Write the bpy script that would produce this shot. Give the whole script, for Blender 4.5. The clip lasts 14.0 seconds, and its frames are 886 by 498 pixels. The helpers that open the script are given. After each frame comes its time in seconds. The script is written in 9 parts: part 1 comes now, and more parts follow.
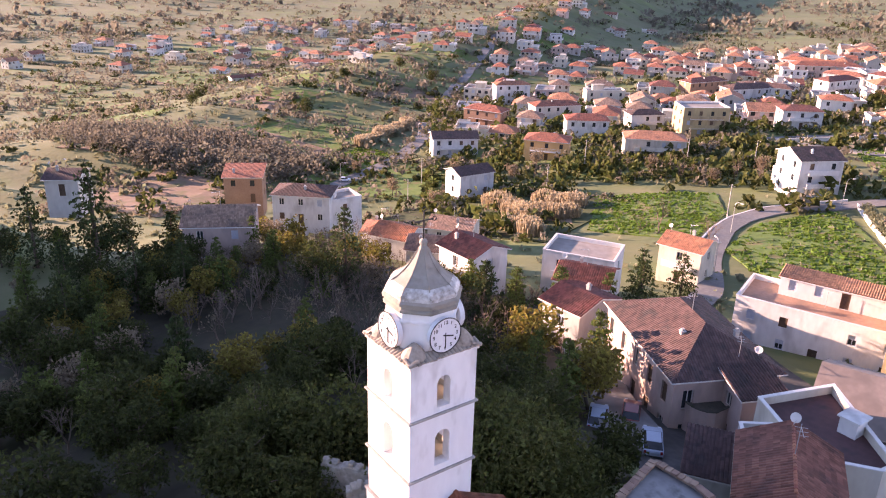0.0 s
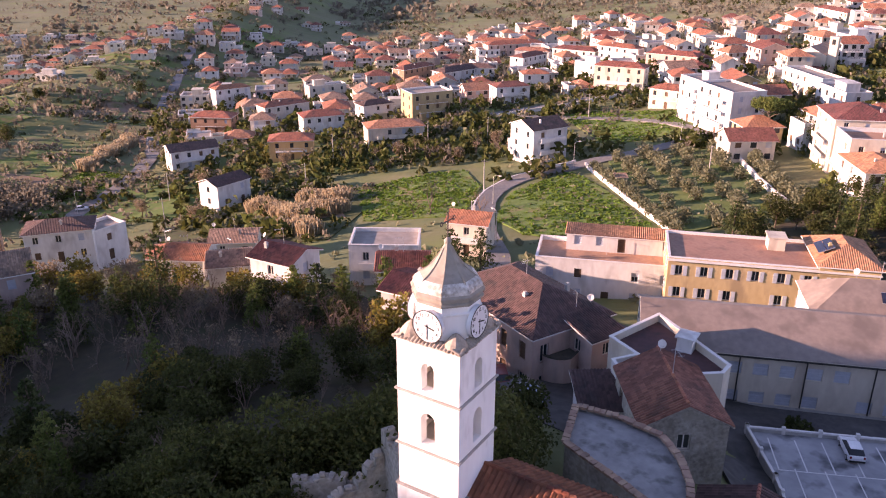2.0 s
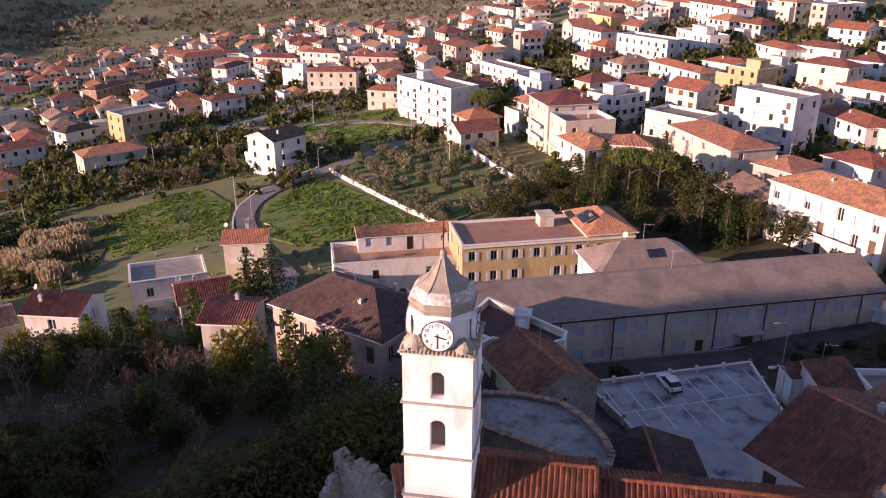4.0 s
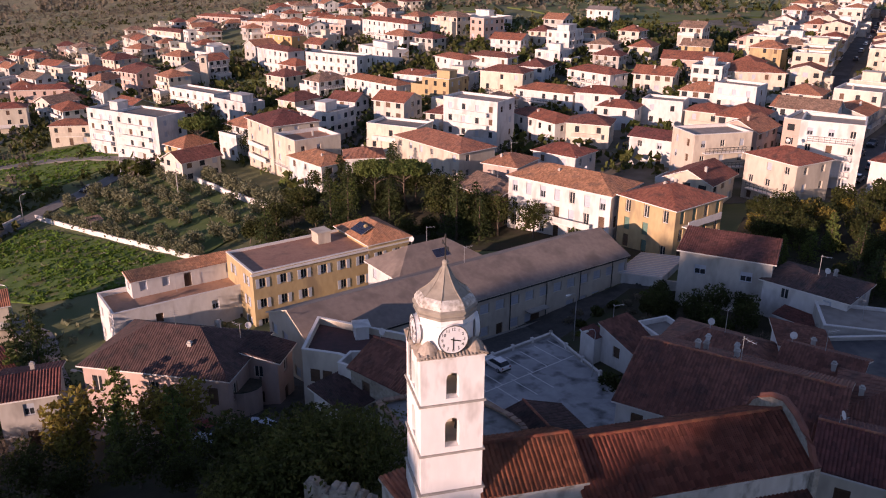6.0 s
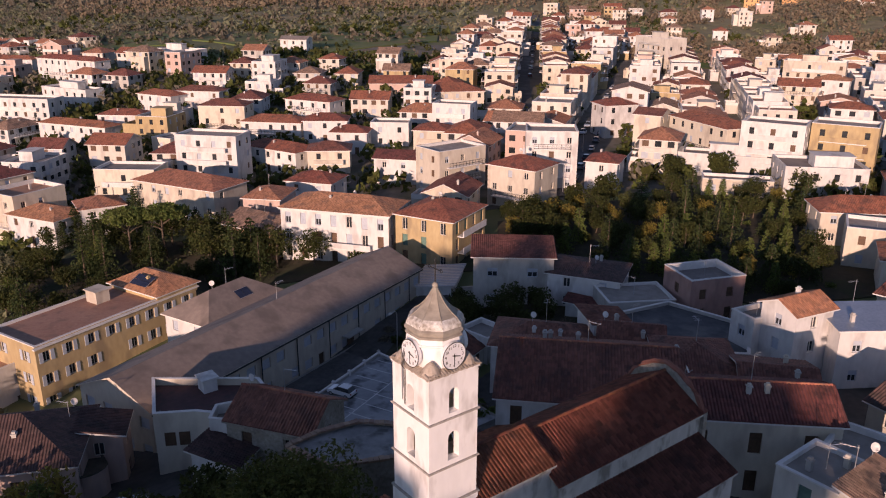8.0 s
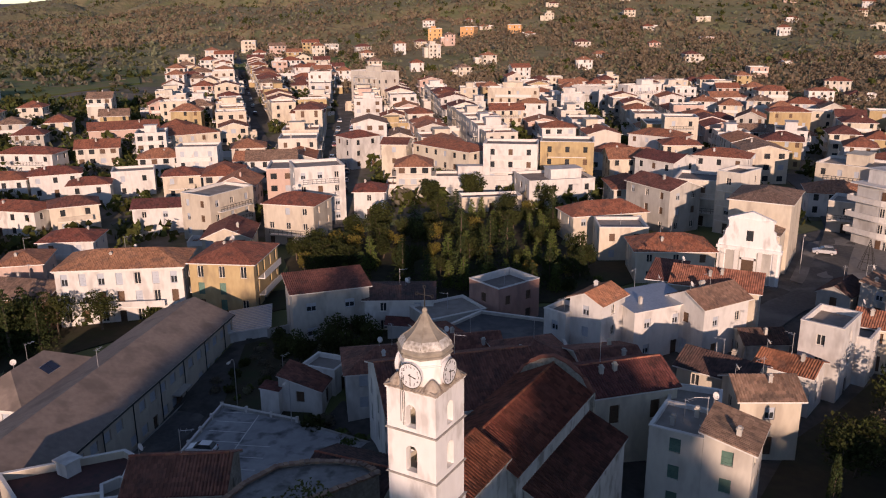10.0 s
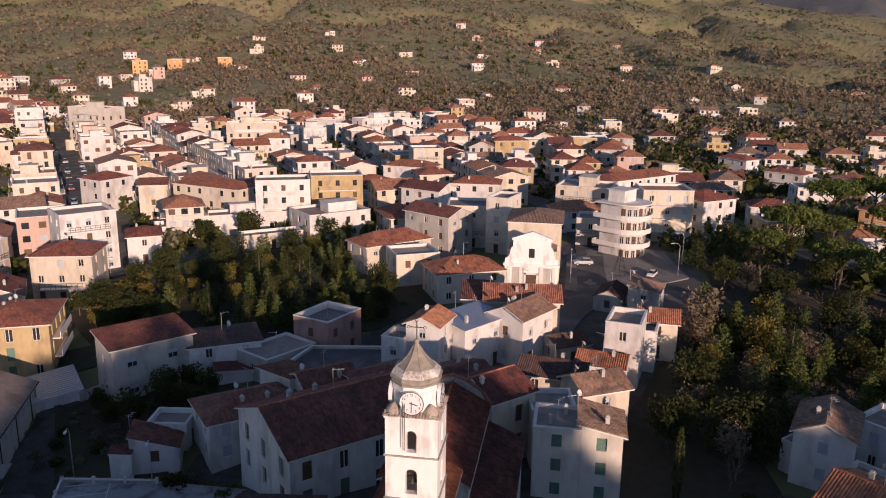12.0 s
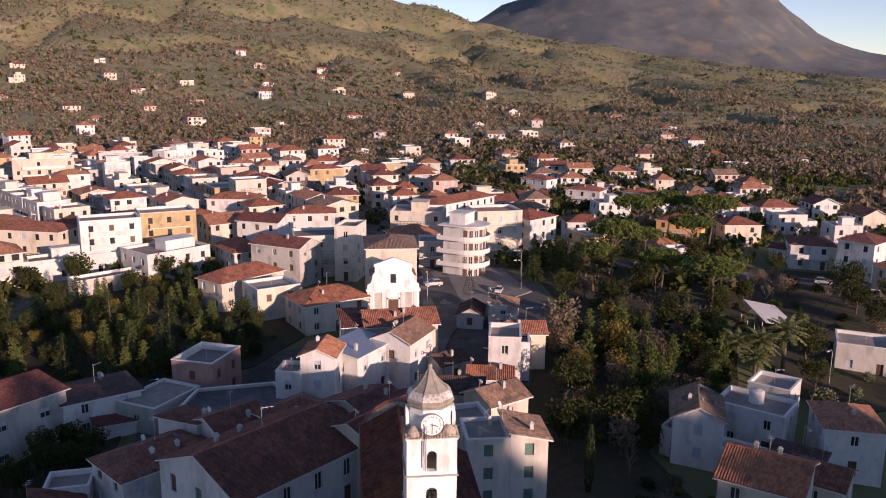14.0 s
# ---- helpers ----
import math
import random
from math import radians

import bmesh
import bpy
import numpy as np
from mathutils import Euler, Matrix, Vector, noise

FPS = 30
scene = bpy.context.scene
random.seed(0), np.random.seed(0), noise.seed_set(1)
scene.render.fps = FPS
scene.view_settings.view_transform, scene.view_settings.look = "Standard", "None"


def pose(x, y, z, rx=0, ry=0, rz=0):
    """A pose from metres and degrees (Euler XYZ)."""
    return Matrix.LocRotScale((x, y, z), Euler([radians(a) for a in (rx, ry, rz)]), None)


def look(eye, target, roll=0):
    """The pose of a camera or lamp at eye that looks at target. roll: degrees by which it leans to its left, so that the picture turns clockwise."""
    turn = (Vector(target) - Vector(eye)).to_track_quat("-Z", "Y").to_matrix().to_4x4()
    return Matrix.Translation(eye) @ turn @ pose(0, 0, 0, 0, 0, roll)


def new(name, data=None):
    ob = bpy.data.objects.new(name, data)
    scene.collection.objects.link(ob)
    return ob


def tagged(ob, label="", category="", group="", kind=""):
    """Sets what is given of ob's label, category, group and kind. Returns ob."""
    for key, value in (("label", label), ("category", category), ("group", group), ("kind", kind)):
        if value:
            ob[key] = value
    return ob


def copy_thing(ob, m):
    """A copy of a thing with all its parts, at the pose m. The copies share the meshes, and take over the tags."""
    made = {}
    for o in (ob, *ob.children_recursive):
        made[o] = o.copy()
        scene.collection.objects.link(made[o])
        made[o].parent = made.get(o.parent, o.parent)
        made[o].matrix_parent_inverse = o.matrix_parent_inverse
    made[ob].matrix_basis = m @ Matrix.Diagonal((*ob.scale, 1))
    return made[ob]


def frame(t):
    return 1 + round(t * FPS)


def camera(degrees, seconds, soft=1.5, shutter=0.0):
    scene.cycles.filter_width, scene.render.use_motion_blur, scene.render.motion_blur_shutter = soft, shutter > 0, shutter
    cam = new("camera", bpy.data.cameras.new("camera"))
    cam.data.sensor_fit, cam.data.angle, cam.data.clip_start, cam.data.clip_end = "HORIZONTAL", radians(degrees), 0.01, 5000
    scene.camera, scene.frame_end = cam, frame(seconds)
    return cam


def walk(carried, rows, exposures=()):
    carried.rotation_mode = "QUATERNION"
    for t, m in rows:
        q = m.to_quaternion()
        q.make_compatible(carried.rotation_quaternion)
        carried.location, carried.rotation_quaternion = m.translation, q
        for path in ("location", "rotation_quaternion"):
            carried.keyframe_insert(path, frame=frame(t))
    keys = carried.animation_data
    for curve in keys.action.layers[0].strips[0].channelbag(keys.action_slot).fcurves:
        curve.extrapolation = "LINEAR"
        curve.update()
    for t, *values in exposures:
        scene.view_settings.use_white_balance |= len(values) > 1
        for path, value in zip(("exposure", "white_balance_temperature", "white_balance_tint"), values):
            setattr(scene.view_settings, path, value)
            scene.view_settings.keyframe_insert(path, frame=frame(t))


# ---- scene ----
cam = camera(57.6, 14.0, 1.1)
PATH = [
    (0, (26.1, -18.12, 33.767), (24.607, -17.024, 33.011), 1.6),
    (0.5, (24.715, -21.226, 34.187), (23.325, -20.003, 33.43), 1.2),
    (1, (22.903, -24.183, 34.394), (21.635, -22.835, 33.635), 0.7),
    (1.5, (20.685, -26.815, 34.736), (19.551, -25.353, 33.975), 0.2),
    (2, (18.282, -29.293, 34.805), (17.292, -27.729, 34.048), 0.1),
    (2.5, (15.46, -31.474, 34.937), (14.637, -29.814, 34.183), 0.1),
    (3, (12.379, -33.313, 35.115), (11.73, -31.578, 34.362), 0.1),
    (3.2, (11.331, -33.85, 35.364), (10.74, -32.094, 34.61), -0.0),
    (5.3, (-4.473, -38.102, 36.217), (-4.262, -36.25, 35.492), 0.4),
    (5.5, (-6.122, -38.321, 36.42), (-5.835, -36.477, 35.701), 0.4),
    (6, (-10.127, -38.192, 36.709), (-9.653, -36.381, 36.005), 0.4),
    (6.5, (-13.912, -37.637, 36.818), (-13.257, -35.877, 36.13), 0.3),
    (7, (-17.86, -36.778, 37.133), (-17.03, -35.088, 36.46), 0.2),
    (7.5, (-21.711, -35.196, 37.309), (-20.71, -33.593, 36.653), 0.2),
    (8, (-25.305, -33.402, 37.315), (-24.145, -31.903, 36.677), 0.2),
    (8.2, (-26.517, -32.954, 37.261), (-25.307, -31.49, 36.632), 0.1),
    (10.3, (-40.789, -22.545, 38.688), (-39.08, -21.665, 38.138), -0.6),
    (10.5, (-41.77, -21.281, 38.83), (-40.027, -20.463, 38.288), -0.7),
    (11, (-44.635, -17.686, 39.262), (-42.818, -17.034, 38.738), 0.3),
    (11.5, (-46.994, -13.903, 39.616), (-45.12, -13.419, 39.11), 1.0),
    (12, (-49.238, -9.706, 40.016), (-47.324, -9.394, 39.528), 0.7),
    (12.5, (-50.857, -5.672, 40.45), (-48.919, -5.526, 39.98), 0.2),
    (13, (-52.301, -1.679, 40.889), (-50.353, -1.673, 40.436), -0.1),
    (13.5, (-53.156, 1.913, 41.135), (-51.208, 1.798, 40.7), -0.4),
    (14, (-53.502, 5.285, 41.123), (-51.559, 5.063, 40.701), 0.6),
]
walk(cam, [(t, look(eye, target, roll)) for t, eye, target, roll in PATH],
     exposures=[(0.0, 2.04, 7800, 43), (1.5, 1.73, 7900, 46), (3.0, 1.14, 8000, 47), (6.0, 0.27, 7400, 39), (8.0, -0.03, 7400, 34), (11.0, -0.16, 7450, 27), (14.0, 0.18, 7100, 35)])

# ---- world, sun ----
SUN_TO = Vector((-0.84, -0.54, 0.0)).normalized()      # level direction towards the sun
SUN_EL = radians(10.0)
world = bpy.data.worlds.new("world")
scene.world = world
world.use_nodes = True
wn = world.node_tree.nodes
sky = wn.new("ShaderNodeTexSky")
sky.sky_type, sky.sun_disc = "NISHITA", False
sky.sun_elevation = SUN_EL
sky.sun_rotation = math.atan2(SUN_TO.x, SUN_TO.y)
sky.air_density, sky.dust_density, sky.ozone_density = 0.8, 0.0, 1.6
sky.altitude = 1500
wn["Background"].inputs["Strength"].default_value = 0.15
world.node_tree.links.new(sky.outputs["Color"], wn["Background"].inputs["Color"])
lamp = bpy.data.lights.new("sun", "SUN")
lamp.energy, lamp.angle, lamp.color = 5.0, radians(0.6), (1.0, 0.81, 0.65)
sun = new("sun", lamp)
to_sun = SUN_TO * math.cos(SUN_EL) + Vector((0, 0, math.sin(SUN_EL)))
sun.matrix_world = look(to_sun * 400, (0, 0, 0))

# ---- materials ----
def mat(name, a, b, fine=2.0, coarse=0.15, rough=0.85, bump=0.0, metal=0.0, per="", spread=0.0, c=None, bump_scale=None, stretch=(1, 1, 1)):
    """Two colours mixed by fine grain and coarse stains at world size; per: object or island, for a random tint of that spread."""
    m = bpy.data.materials.new(name)
    m.use_nodes = True
    nt = m.node_tree
    n, l = nt.nodes, nt.links
    bsdf = n["Principled BSDF"]
    geo = n.new("ShaderNodeNewGeometry")
    sc = n.new("ShaderNodeVectorMath")
    sc.operation = "MULTIPLY"
    sc.inputs[1].default_value = stretch
    l.new(geo.outputs["Position"], sc.inputs[0])
    def noise_node(scale, detail):
        t = n.new("ShaderNodeTexNoise")
        t.inputs["Scale"].default_value, t.inputs["Detail"].default_value = scale, detail
        l.new(sc.outputs[0], t.inputs["Vector"])
        return t
    f, g = noise_node(fine, 5), noise_node(coarse, 4)
    add = n.new("ShaderNodeMath")
    add.operation = "ADD"
    l.new(f.outputs["Fac"], add.inputs[0])
    l.new(g.outputs["Fac"], add.inputs[1])
    ramp = n.new("ShaderNodeMapRange")
    ramp.inputs["From Min"].default_value, ramp.inputs["From Max"].default_value = 0.72, 1.28
    l.new(add.outputs[0], ramp.inputs["Value"])
    mix = n.new("ShaderNodeMix")
    mix.data_type = "RGBA"
    mix.inputs[6].default_value, mix.inputs[7].default_value = (*a, 1), (*b, 1)
    l.new(ramp.outputs[0], mix.inputs[0])
    out = mix.outputs[2]
    if c:
        g2 = noise_node(coarse * 2.7, 3)
        r2 = n.new("ShaderNodeMapRange")
        r2.inputs["From Min"].default_value, r2.inputs["From Max"].default_value = 0.52, 0.68
        l.new(g2.outputs["Fac"], r2.inputs["Value"])
        mix2 = n.new("ShaderNodeMix")
        mix2.data_type = "RGBA"
        mix2.inputs[7].default_value = (*c, 1)
        l.new(out, mix2.inputs[6])
        l.new(r2.outputs[0], mix2.inputs[0])
        out = mix2.outputs[2]
    if per:
        if per == "object":
            src = n.new("ShaderNodeObjectInfo").outputs["Random"]
        else:
            src = geo.outputs["Random Per Island"]
        hsv = n.new("ShaderNodeHueSaturation")
        mr = n.new("ShaderNodeMapRange")
        mr.inputs["To Min"].default_value, mr.inputs["To Max"].default_value = 1 - spread, 1 + spread
        mh = n.new("ShaderNodeMapRange")
        mh.inputs["To Min"].default_value, mh.inputs["To Max"].default_value = 0.5 - spread * 0.05, 0.5 + spread * 0.05
        l.new(src, mr.inputs["Value"])
        l.new(src, mh.inputs["Value"])
        l.new(mr.outputs[0], hsv.inputs["Value"])
        l.new(mh.outputs[0], hsv.inputs["Hue"])
        l.new(out, hsv.inputs["Color"])
        out = hsv.outputs["Color"]
    l.new(out, bsdf.inputs["Base Color"])
    bsdf.inputs["Roughness"].default_value, bsdf.inputs["Metallic"].default_value = rough, metal
    if bump:
        bn = n.new("ShaderNodeBump")
        bn.inputs["Strength"].default_value, bn.inputs["Distance"].default_value = 0.6, bump
        if bump_scale:
            l.new(noise_node(bump_scale, 4).outputs["Fac"], bn.inputs["Height"])
        else:
            l.new(f.outputs["Fac"], bn.inputs["Height"])
        l.new(bn.outputs[0], bsdf.inputs["Normal"])
    return m


def tile_mat(name, a, b, c, pitch=0.28, course=0.42, spread=0.18):
    """Clay pantiles: rows down the slope and courses across, from the roof's own UV in metres."""
    m = mat(name, a, b, 1.3, 0.22, 0.9, 0.0, 0.0, "object", spread, c)
    n, l = m.node_tree.nodes, m.node_tree.links
    bsdf = n["Principled BSDF"]
    uv = n.new("ShaderNodeUVMap")
    sep = n.new("ShaderNodeSeparateXYZ")
    l.new(uv.outputs[0], sep.inputs[0])
    def math_node(op, x, y):
        k = n.new("ShaderNodeMath")
        k.operation = op
        for i, v in enumerate((x, y)):
            if hasattr(v, "links"):
                l.new(v, k.inputs[i])
            elif v is not None:
                k.inputs[i].default_value = v
        return k.outputs[0]
    s = math_node("SINE", math_node("MULTIPLY", sep.outputs["X"], 2 * math.pi / pitch), None)
    f = math_node("FRACT", math_node("MULTIPLY", sep.outputs["Y"], 1 / course), None)
    h = math_node("ADD", math_node("MULTIPLY", s, 0.5), math_node("MULTIPLY", f, -0.5))
    cell = n.new("ShaderNodeTexWhiteNoise")
    cell.noise_dimensions = "2D"
    fl = n.new("ShaderNodeCombineXYZ")
    l.new(math_node("FLOOR", math_node("MULTIPLY", sep.outputs["X"], 1 / pitch), None), fl.inputs[0])
    l.new(math_node("FLOOR", math_node("MULTIPLY", sep.outputs["Y"], 1 / course), None), fl.inputs[1])
    l.new(fl.outputs[0], cell.inputs["Vector"])
    hsv = n.new("ShaderNodeHueSaturation")
    mr = n.new("ShaderNodeMapRange")
    mr.inputs["To Min"].default_value, mr.inputs["To Max"].default_value = 0.72, 1.3
    l.new(cell.outputs["Value"], mr.inputs["Value"])
    l.new(mr.outputs[0], hsv.inputs["Value"])
    old = bsdf.inputs["Base Color"].links[0].from_socket
    l.new(old, hsv.inputs["Color"])
    l.new(hsv.outputs["Color"], bsdf.inputs["Base Color"])
    bn = n.new("ShaderNodeBump")
    bn.inputs["Strength"].default_value, bn.inputs["Distance"].default_value = 0.9, 0.07
    l.new(h, bn.inputs["Height"])
    l.new(bn.outputs[0], bsdf.inputs["Normal"])
    return m


def plaster(name, a, b, c=None):
    return mat(name, a, b, 1.6, 0.18, 0.9, 0.02, 0, "object", 0.07, c, stretch=(1, 1, 0.45))


WALL = {
    "white": plaster("plaster_white", (0.57, 0.56, 0.54), (0.69, 0.68, 0.66), (0.46, 0.44, 0.42)),
    "cream": plaster("plaster_cream", (0.54, 0.48, 0.39), (0.64, 0.58, 0.48), (0.45, 0.39, 0.32)),
    "yellow": plaster("plaster_yellow", (0.40, 0.295, 0.155), (0.50, 0.385, 0.215), (0.33, 0.25, 0.15)),
    "pink": plaster("plaster_pink", (0.50, 0.36, 0.31), (0.58, 0.43, 0.37), (0.42, 0.32, 0.28)),
    "grey": plaster("plaster_grey", (0.42, 0.40, 0.37), (0.52, 0.50, 0.46), (0.34, 0.32, 0.29)),
    "orange": plaster("plaster_orange", (0.60, 0.33, 0.14), (0.66, 0.39, 0.19)),
    "beige": plaster("plaster_beige", (0.55, 0.51, 0.45), (0.64, 0.60, 0.53), (0.46, 0.42, 0.37)),
    "stone": mat("rubble_stone", (0.20, 0.18, 0.15), (0.42, 0.39, 0.34), 3.2, 0.4, 0.95, 0.10, c=(0.30, 0.27, 0.22), bump_scale=2.5),
    "brick": mat("brown_brick", (0.30, 0.17, 0.11), (0.40, 0.24, 0.16), 4.0, 0.3, 0.9, 0.03),
}
TILE = {
    "red": tile_mat("tile_red", (0.27, 0.088, 0.054), (0.38, 0.140, 0.084), (0.18, 0.078, 0.056)),
    "orange": tile_mat("tile_orange", (0.36, 0.150, 0.086), (0.46, 0.210, 0.125), (0.26, 0.125, 0.085)),
    "brown": tile_mat("tile_brown", (0.160, 0.054, 0.042), (0.235, 0.086, 0.066), (0.115, 0.048, 0.041)),
    "dark": tile_mat("tile_dark", (0.075, 0.042, 0.038), (0.13, 0.072, 0.062), (0.055, 0.040, 0.037)),
    "old": tile_mat("tile_old", (0.24, 0.145, 0.102), (0.35, 0.225, 0.16), (0.16, 0.11, 0.085)),
    "slab": mat("roof_felt", (0.22, 0.19, 0.17), (0.34, 0.30, 0.27), 0.9, 0.12, 0.9, 0.02, 0, "object", 0.25, (0.24, 0.21, 0.19)),
    "terracotta": mat("terrace_tiles", (0.36, 0.19, 0.13), (0.46, 0.27, 0.19), 2.0, 0.2, 0.85, 0.01, 0, "object", 0.1, (0.30, 0.18, 0.13)),
    "fibre": mat("fibre_cement", (0.205, 0.162, 0.142), (0.285, 0.232, 0.20), 1.5, 0.12, 0.9, 0.02, 0, "", 0, (0.17, 0.138, 0.122), stretch=(1, 1, 1)),
    "metal": mat("sheet_metal", (0.30, 0.36, 0.44), (0.40, 0.46, 0.54), 3, 0.3, 0.45, 0.01, 0.6),
}
GLASS = mat("window_glass", (0.02, 0.025, 0.03), (0.05, 0.055, 0.06), 0.8, 0.2, 0.12)
FRAME = mat("window_frame_paint", (0.55, 0.52, 0.48), (0.68, 0.65, 0.60), 5, 0.5, 0.6)
SHUT_W = mat("roller_shutter", (0.36, 0.41, 0.47), (0.46, 0.50, 0.56), 3, 0.5, 0.7)
SHUT_G = mat("green_shutter", (0.075, 0.16, 0.13), (0.12, 0.22, 0.18), 3, 0.5, 0.7)
SHUT_B = mat("brown_shutter", (0.09, 0.05, 0.03), (0.15, 0.085, 0.05), 3, 0.5, 0.7)
WOOD = mat("door_wood", (0.07, 0.04, 0.025), (0.13, 0.075, 0.045), 4, 0.6, 0.7)
IRON = mat("dark_iron", (0.03, 0.03, 0.03), (0.07, 0.065, 0.06), 6, 0.8, 0.55, 0.0, 0.5)
STEEL = mat("galvanised_steel", (0.45, 0.46, 0.47), (0.58, 0.58, 0.58), 4, 0.5, 0.45, 0.0, 0.7)
CONC = mat("concrete", (0.34, 0.33, 0.31), (0.46, 0.45, 0.42), 1.8, 0.2, 0.92, 0.02, c=(0.28, 0.27, 0.25))
COPING = mat("white_coping", (0.62, 0.60, 0.57), (0.74, 0.72, 0.69), 2.5, 0.3, 0.9, 0.01)
ASPHALT = mat("asphalt", (0.060, 0.060, 0.062), (0.11, 0.108, 0.105), 2.2, 0.08, 0.92, 0.01, c=(0.16, 0.155, 0.15))
PALE_ROAD = mat("worn_asphalt", (0.16, 0.155, 0.15), (0.24, 0.23, 0.22), 1.5, 0.06, 0.92, 0.01, c=(0.13, 0.125, 0.12))
PAINT = mat("road_paint", (0.60, 0.60, 0.58), (0.72, 0.72, 0.70), 6, 0.8, 0.8)
BARK = mat("bark", (0.07, 0.05, 0.035), (0.15, 0.115, 0.085), 5, 0.8, 0.95, 0.03)
TWIG = mat("bare_twigs", (0.12, 0.085, 0.065), (0.22, 0.165, 0.125), 3, 0.4, 0.95, 0, 0, "island", 0.2)


def leaf(name, a, b, spread=0.4):
    m = mat(name, a, b, 1.2, 0.2, 0.75, 0, 0, "island", spread)
    bs = m.node_tree.nodes["Principled BSDF"]
    bs.inputs["Specular IOR Level"].default_value = 0.25
    # light through the leaf
    n, l = m.node_tree.nodes, m.node_tree.links
    tr, mx = n.new("ShaderNodeBsdfTranslucent"), n.new("ShaderNodeMixShader")
    mx.inputs[0].default_value = 0.4
    l.new(bs.inputs["Base Color"].links[0].from_socket, tr.inputs["Color"])
    l.new(bs.outputs[0], mx.inputs[1])
    l.new(tr.outputs[0], mx.inputs[2])
    l.new(mx.outputs[0], n["Material Output"].inputs["Surface"])
    return m


LEAF = {
    "oak": leaf("leaves_evergreen", (0.030, 0.040, 0.012), (0.085, 0.095, 0.027)),
    "pine": leaf("needles_pine", (0.080, 0.120, 0.030), (0.165, 0.195, 0.055)),
    "fir": leaf("needles_fir", (0.032, 0.052, 0.018), (0.078, 0.100, 0.034)),
    "olive": leaf("leaves_olive", (0.150, 0.160, 0.092), (0.245, 0.248, 0.155), 0.3),
    "gold": leaf("leaves_yellowing", (0.16, 0.14, 0.03), (0.26, 0.20, 0.05)),
    "rust": leaf("leaves_withered", (0.20, 0.155, 0.105), (0.29, 0.225, 0.155), 0.25),
    "scrub": leaf("scrub_twigs", (0.145, 0.128, 0.095), (0.225, 0.20, 0.15), 0.25),
    "reed": leaf("dry_reed", (0.33, 0.265, 0.17), (0.48, 0.39, 0.26), 0.2),
    "palm": leaf("palm_fronds", (0.12, 0.14, 0.055), (0.20, 0.21, 0.085)),
    "ivy": leaf("leaves_ivy", (0.045, 0.058, 0.015), (0.110, 0.120, 0.034), 0.35),
    "crop": leaf("crop_leaves", (0.075, 0.150, 0.020), (0.140, 0.230, 0.040), 0.3),
}
EARTH = mat("ground_scrub", (0.088, 0.120, 0.042), (0.155, 0.155, 0.074), 0.12, 0.012, 0.97, 0.25, c=(0.125, 0.165, 0.050), bump_scale=0.6)
GREEN = mat("green_crop", (0.060, 0.125, 0.018), (0.110, 0.175, 0.035), 0.9, 0.09, 0.95, 0.15, c=(0.15, 0.135, 0.055))
GRASS = mat("rough_grass", (0.085, 0.140, 0.030), (0.135, 0.165, 0.048), 0.5, 0.04, 0.95, 0.08, c=(0.17, 0.14, 0.065))
SOIL = mat("bare_soil", (0.20, 0.13, 0.085), (0.28, 0.19, 0.125), 0.5, 0.05, 0.97, 0.08, c=(0.14, 0.13, 0.05))
DARKGRASS = mat("dark_meadow", (0.028, 0.045, 0.010), (0.055, 0.072, 0.018), 0.8, 0.1, 0.97, 0.12, c=(0.034, 0.030, 0.014), bump_scale=1.2)
# far heath; the blue-grey of distance haze is mixed into its base colour
ROCK = mat("hazed_mountain_heath", (0.082, 0.095, 0.105), (0.125, 0.135, 0.145), 0.02, 0.004, 0.97, 3.0, c=(0.17, 0.155, 0.13), bump_scale=0.03)
# leaf litter; on the yard floors its dark tone also holds the trees' shade
LITTER = mat("litter_and_shaded_soil", (0.030, 0.026, 0.015), (0.060, 0.050, 0.026), 0.8, 0.08, 0.97, 0.08, c=(0.035, 0.042, 0.014))
TOWN = mat("town_yards", (0.11, 0.100, 0.078), (0.19, 0.17, 0.14), 0.35, 0.05, 0.95, 0.06, c=(0.060, 0.072, 0.024))
LANES = mat("old_paving", (0.050, 0.048, 0.046), (0.095, 0.090, 0.084), 1.2, 0.12, 0.92, 0.03, c=(0.038, 0.037, 0.033))
ORCHARD_GRASS = mat("orchard_grass", (0.060, 0.105, 0.022), (0.10, 0.145, 0.038), 0.5, 0.05, 0.95, 0.10, c=(0.085, 0.10, 0.038))
HILL = mat("terraced_hillside", (0.175, 0.162, 0.082), (0.265, 0.232, 0.130), 0.09, 0.009, 0.97, 4.0, c=(0.140, 0.162, 0.070), bump_scale=0.16)

# ---- ground ----
def sstep(v):
    v = np.clip(v, 0.0, 1.0)
    return v * v * (3 - 2 * v)


def wave(x, y, s, ph=0.0):
    """A gentle unevenness of about one unit, with bumps of s metres."""
    return (np.sin(x / s * 2.1 + ph) * np.cos(y / s * 1.7 - ph) + 0.6 * np.sin((x + y) / s * 3.3 + 2 * ph) + 0.4 * np.cos((x - 2 * y) / s * 4.9)) / 1.6


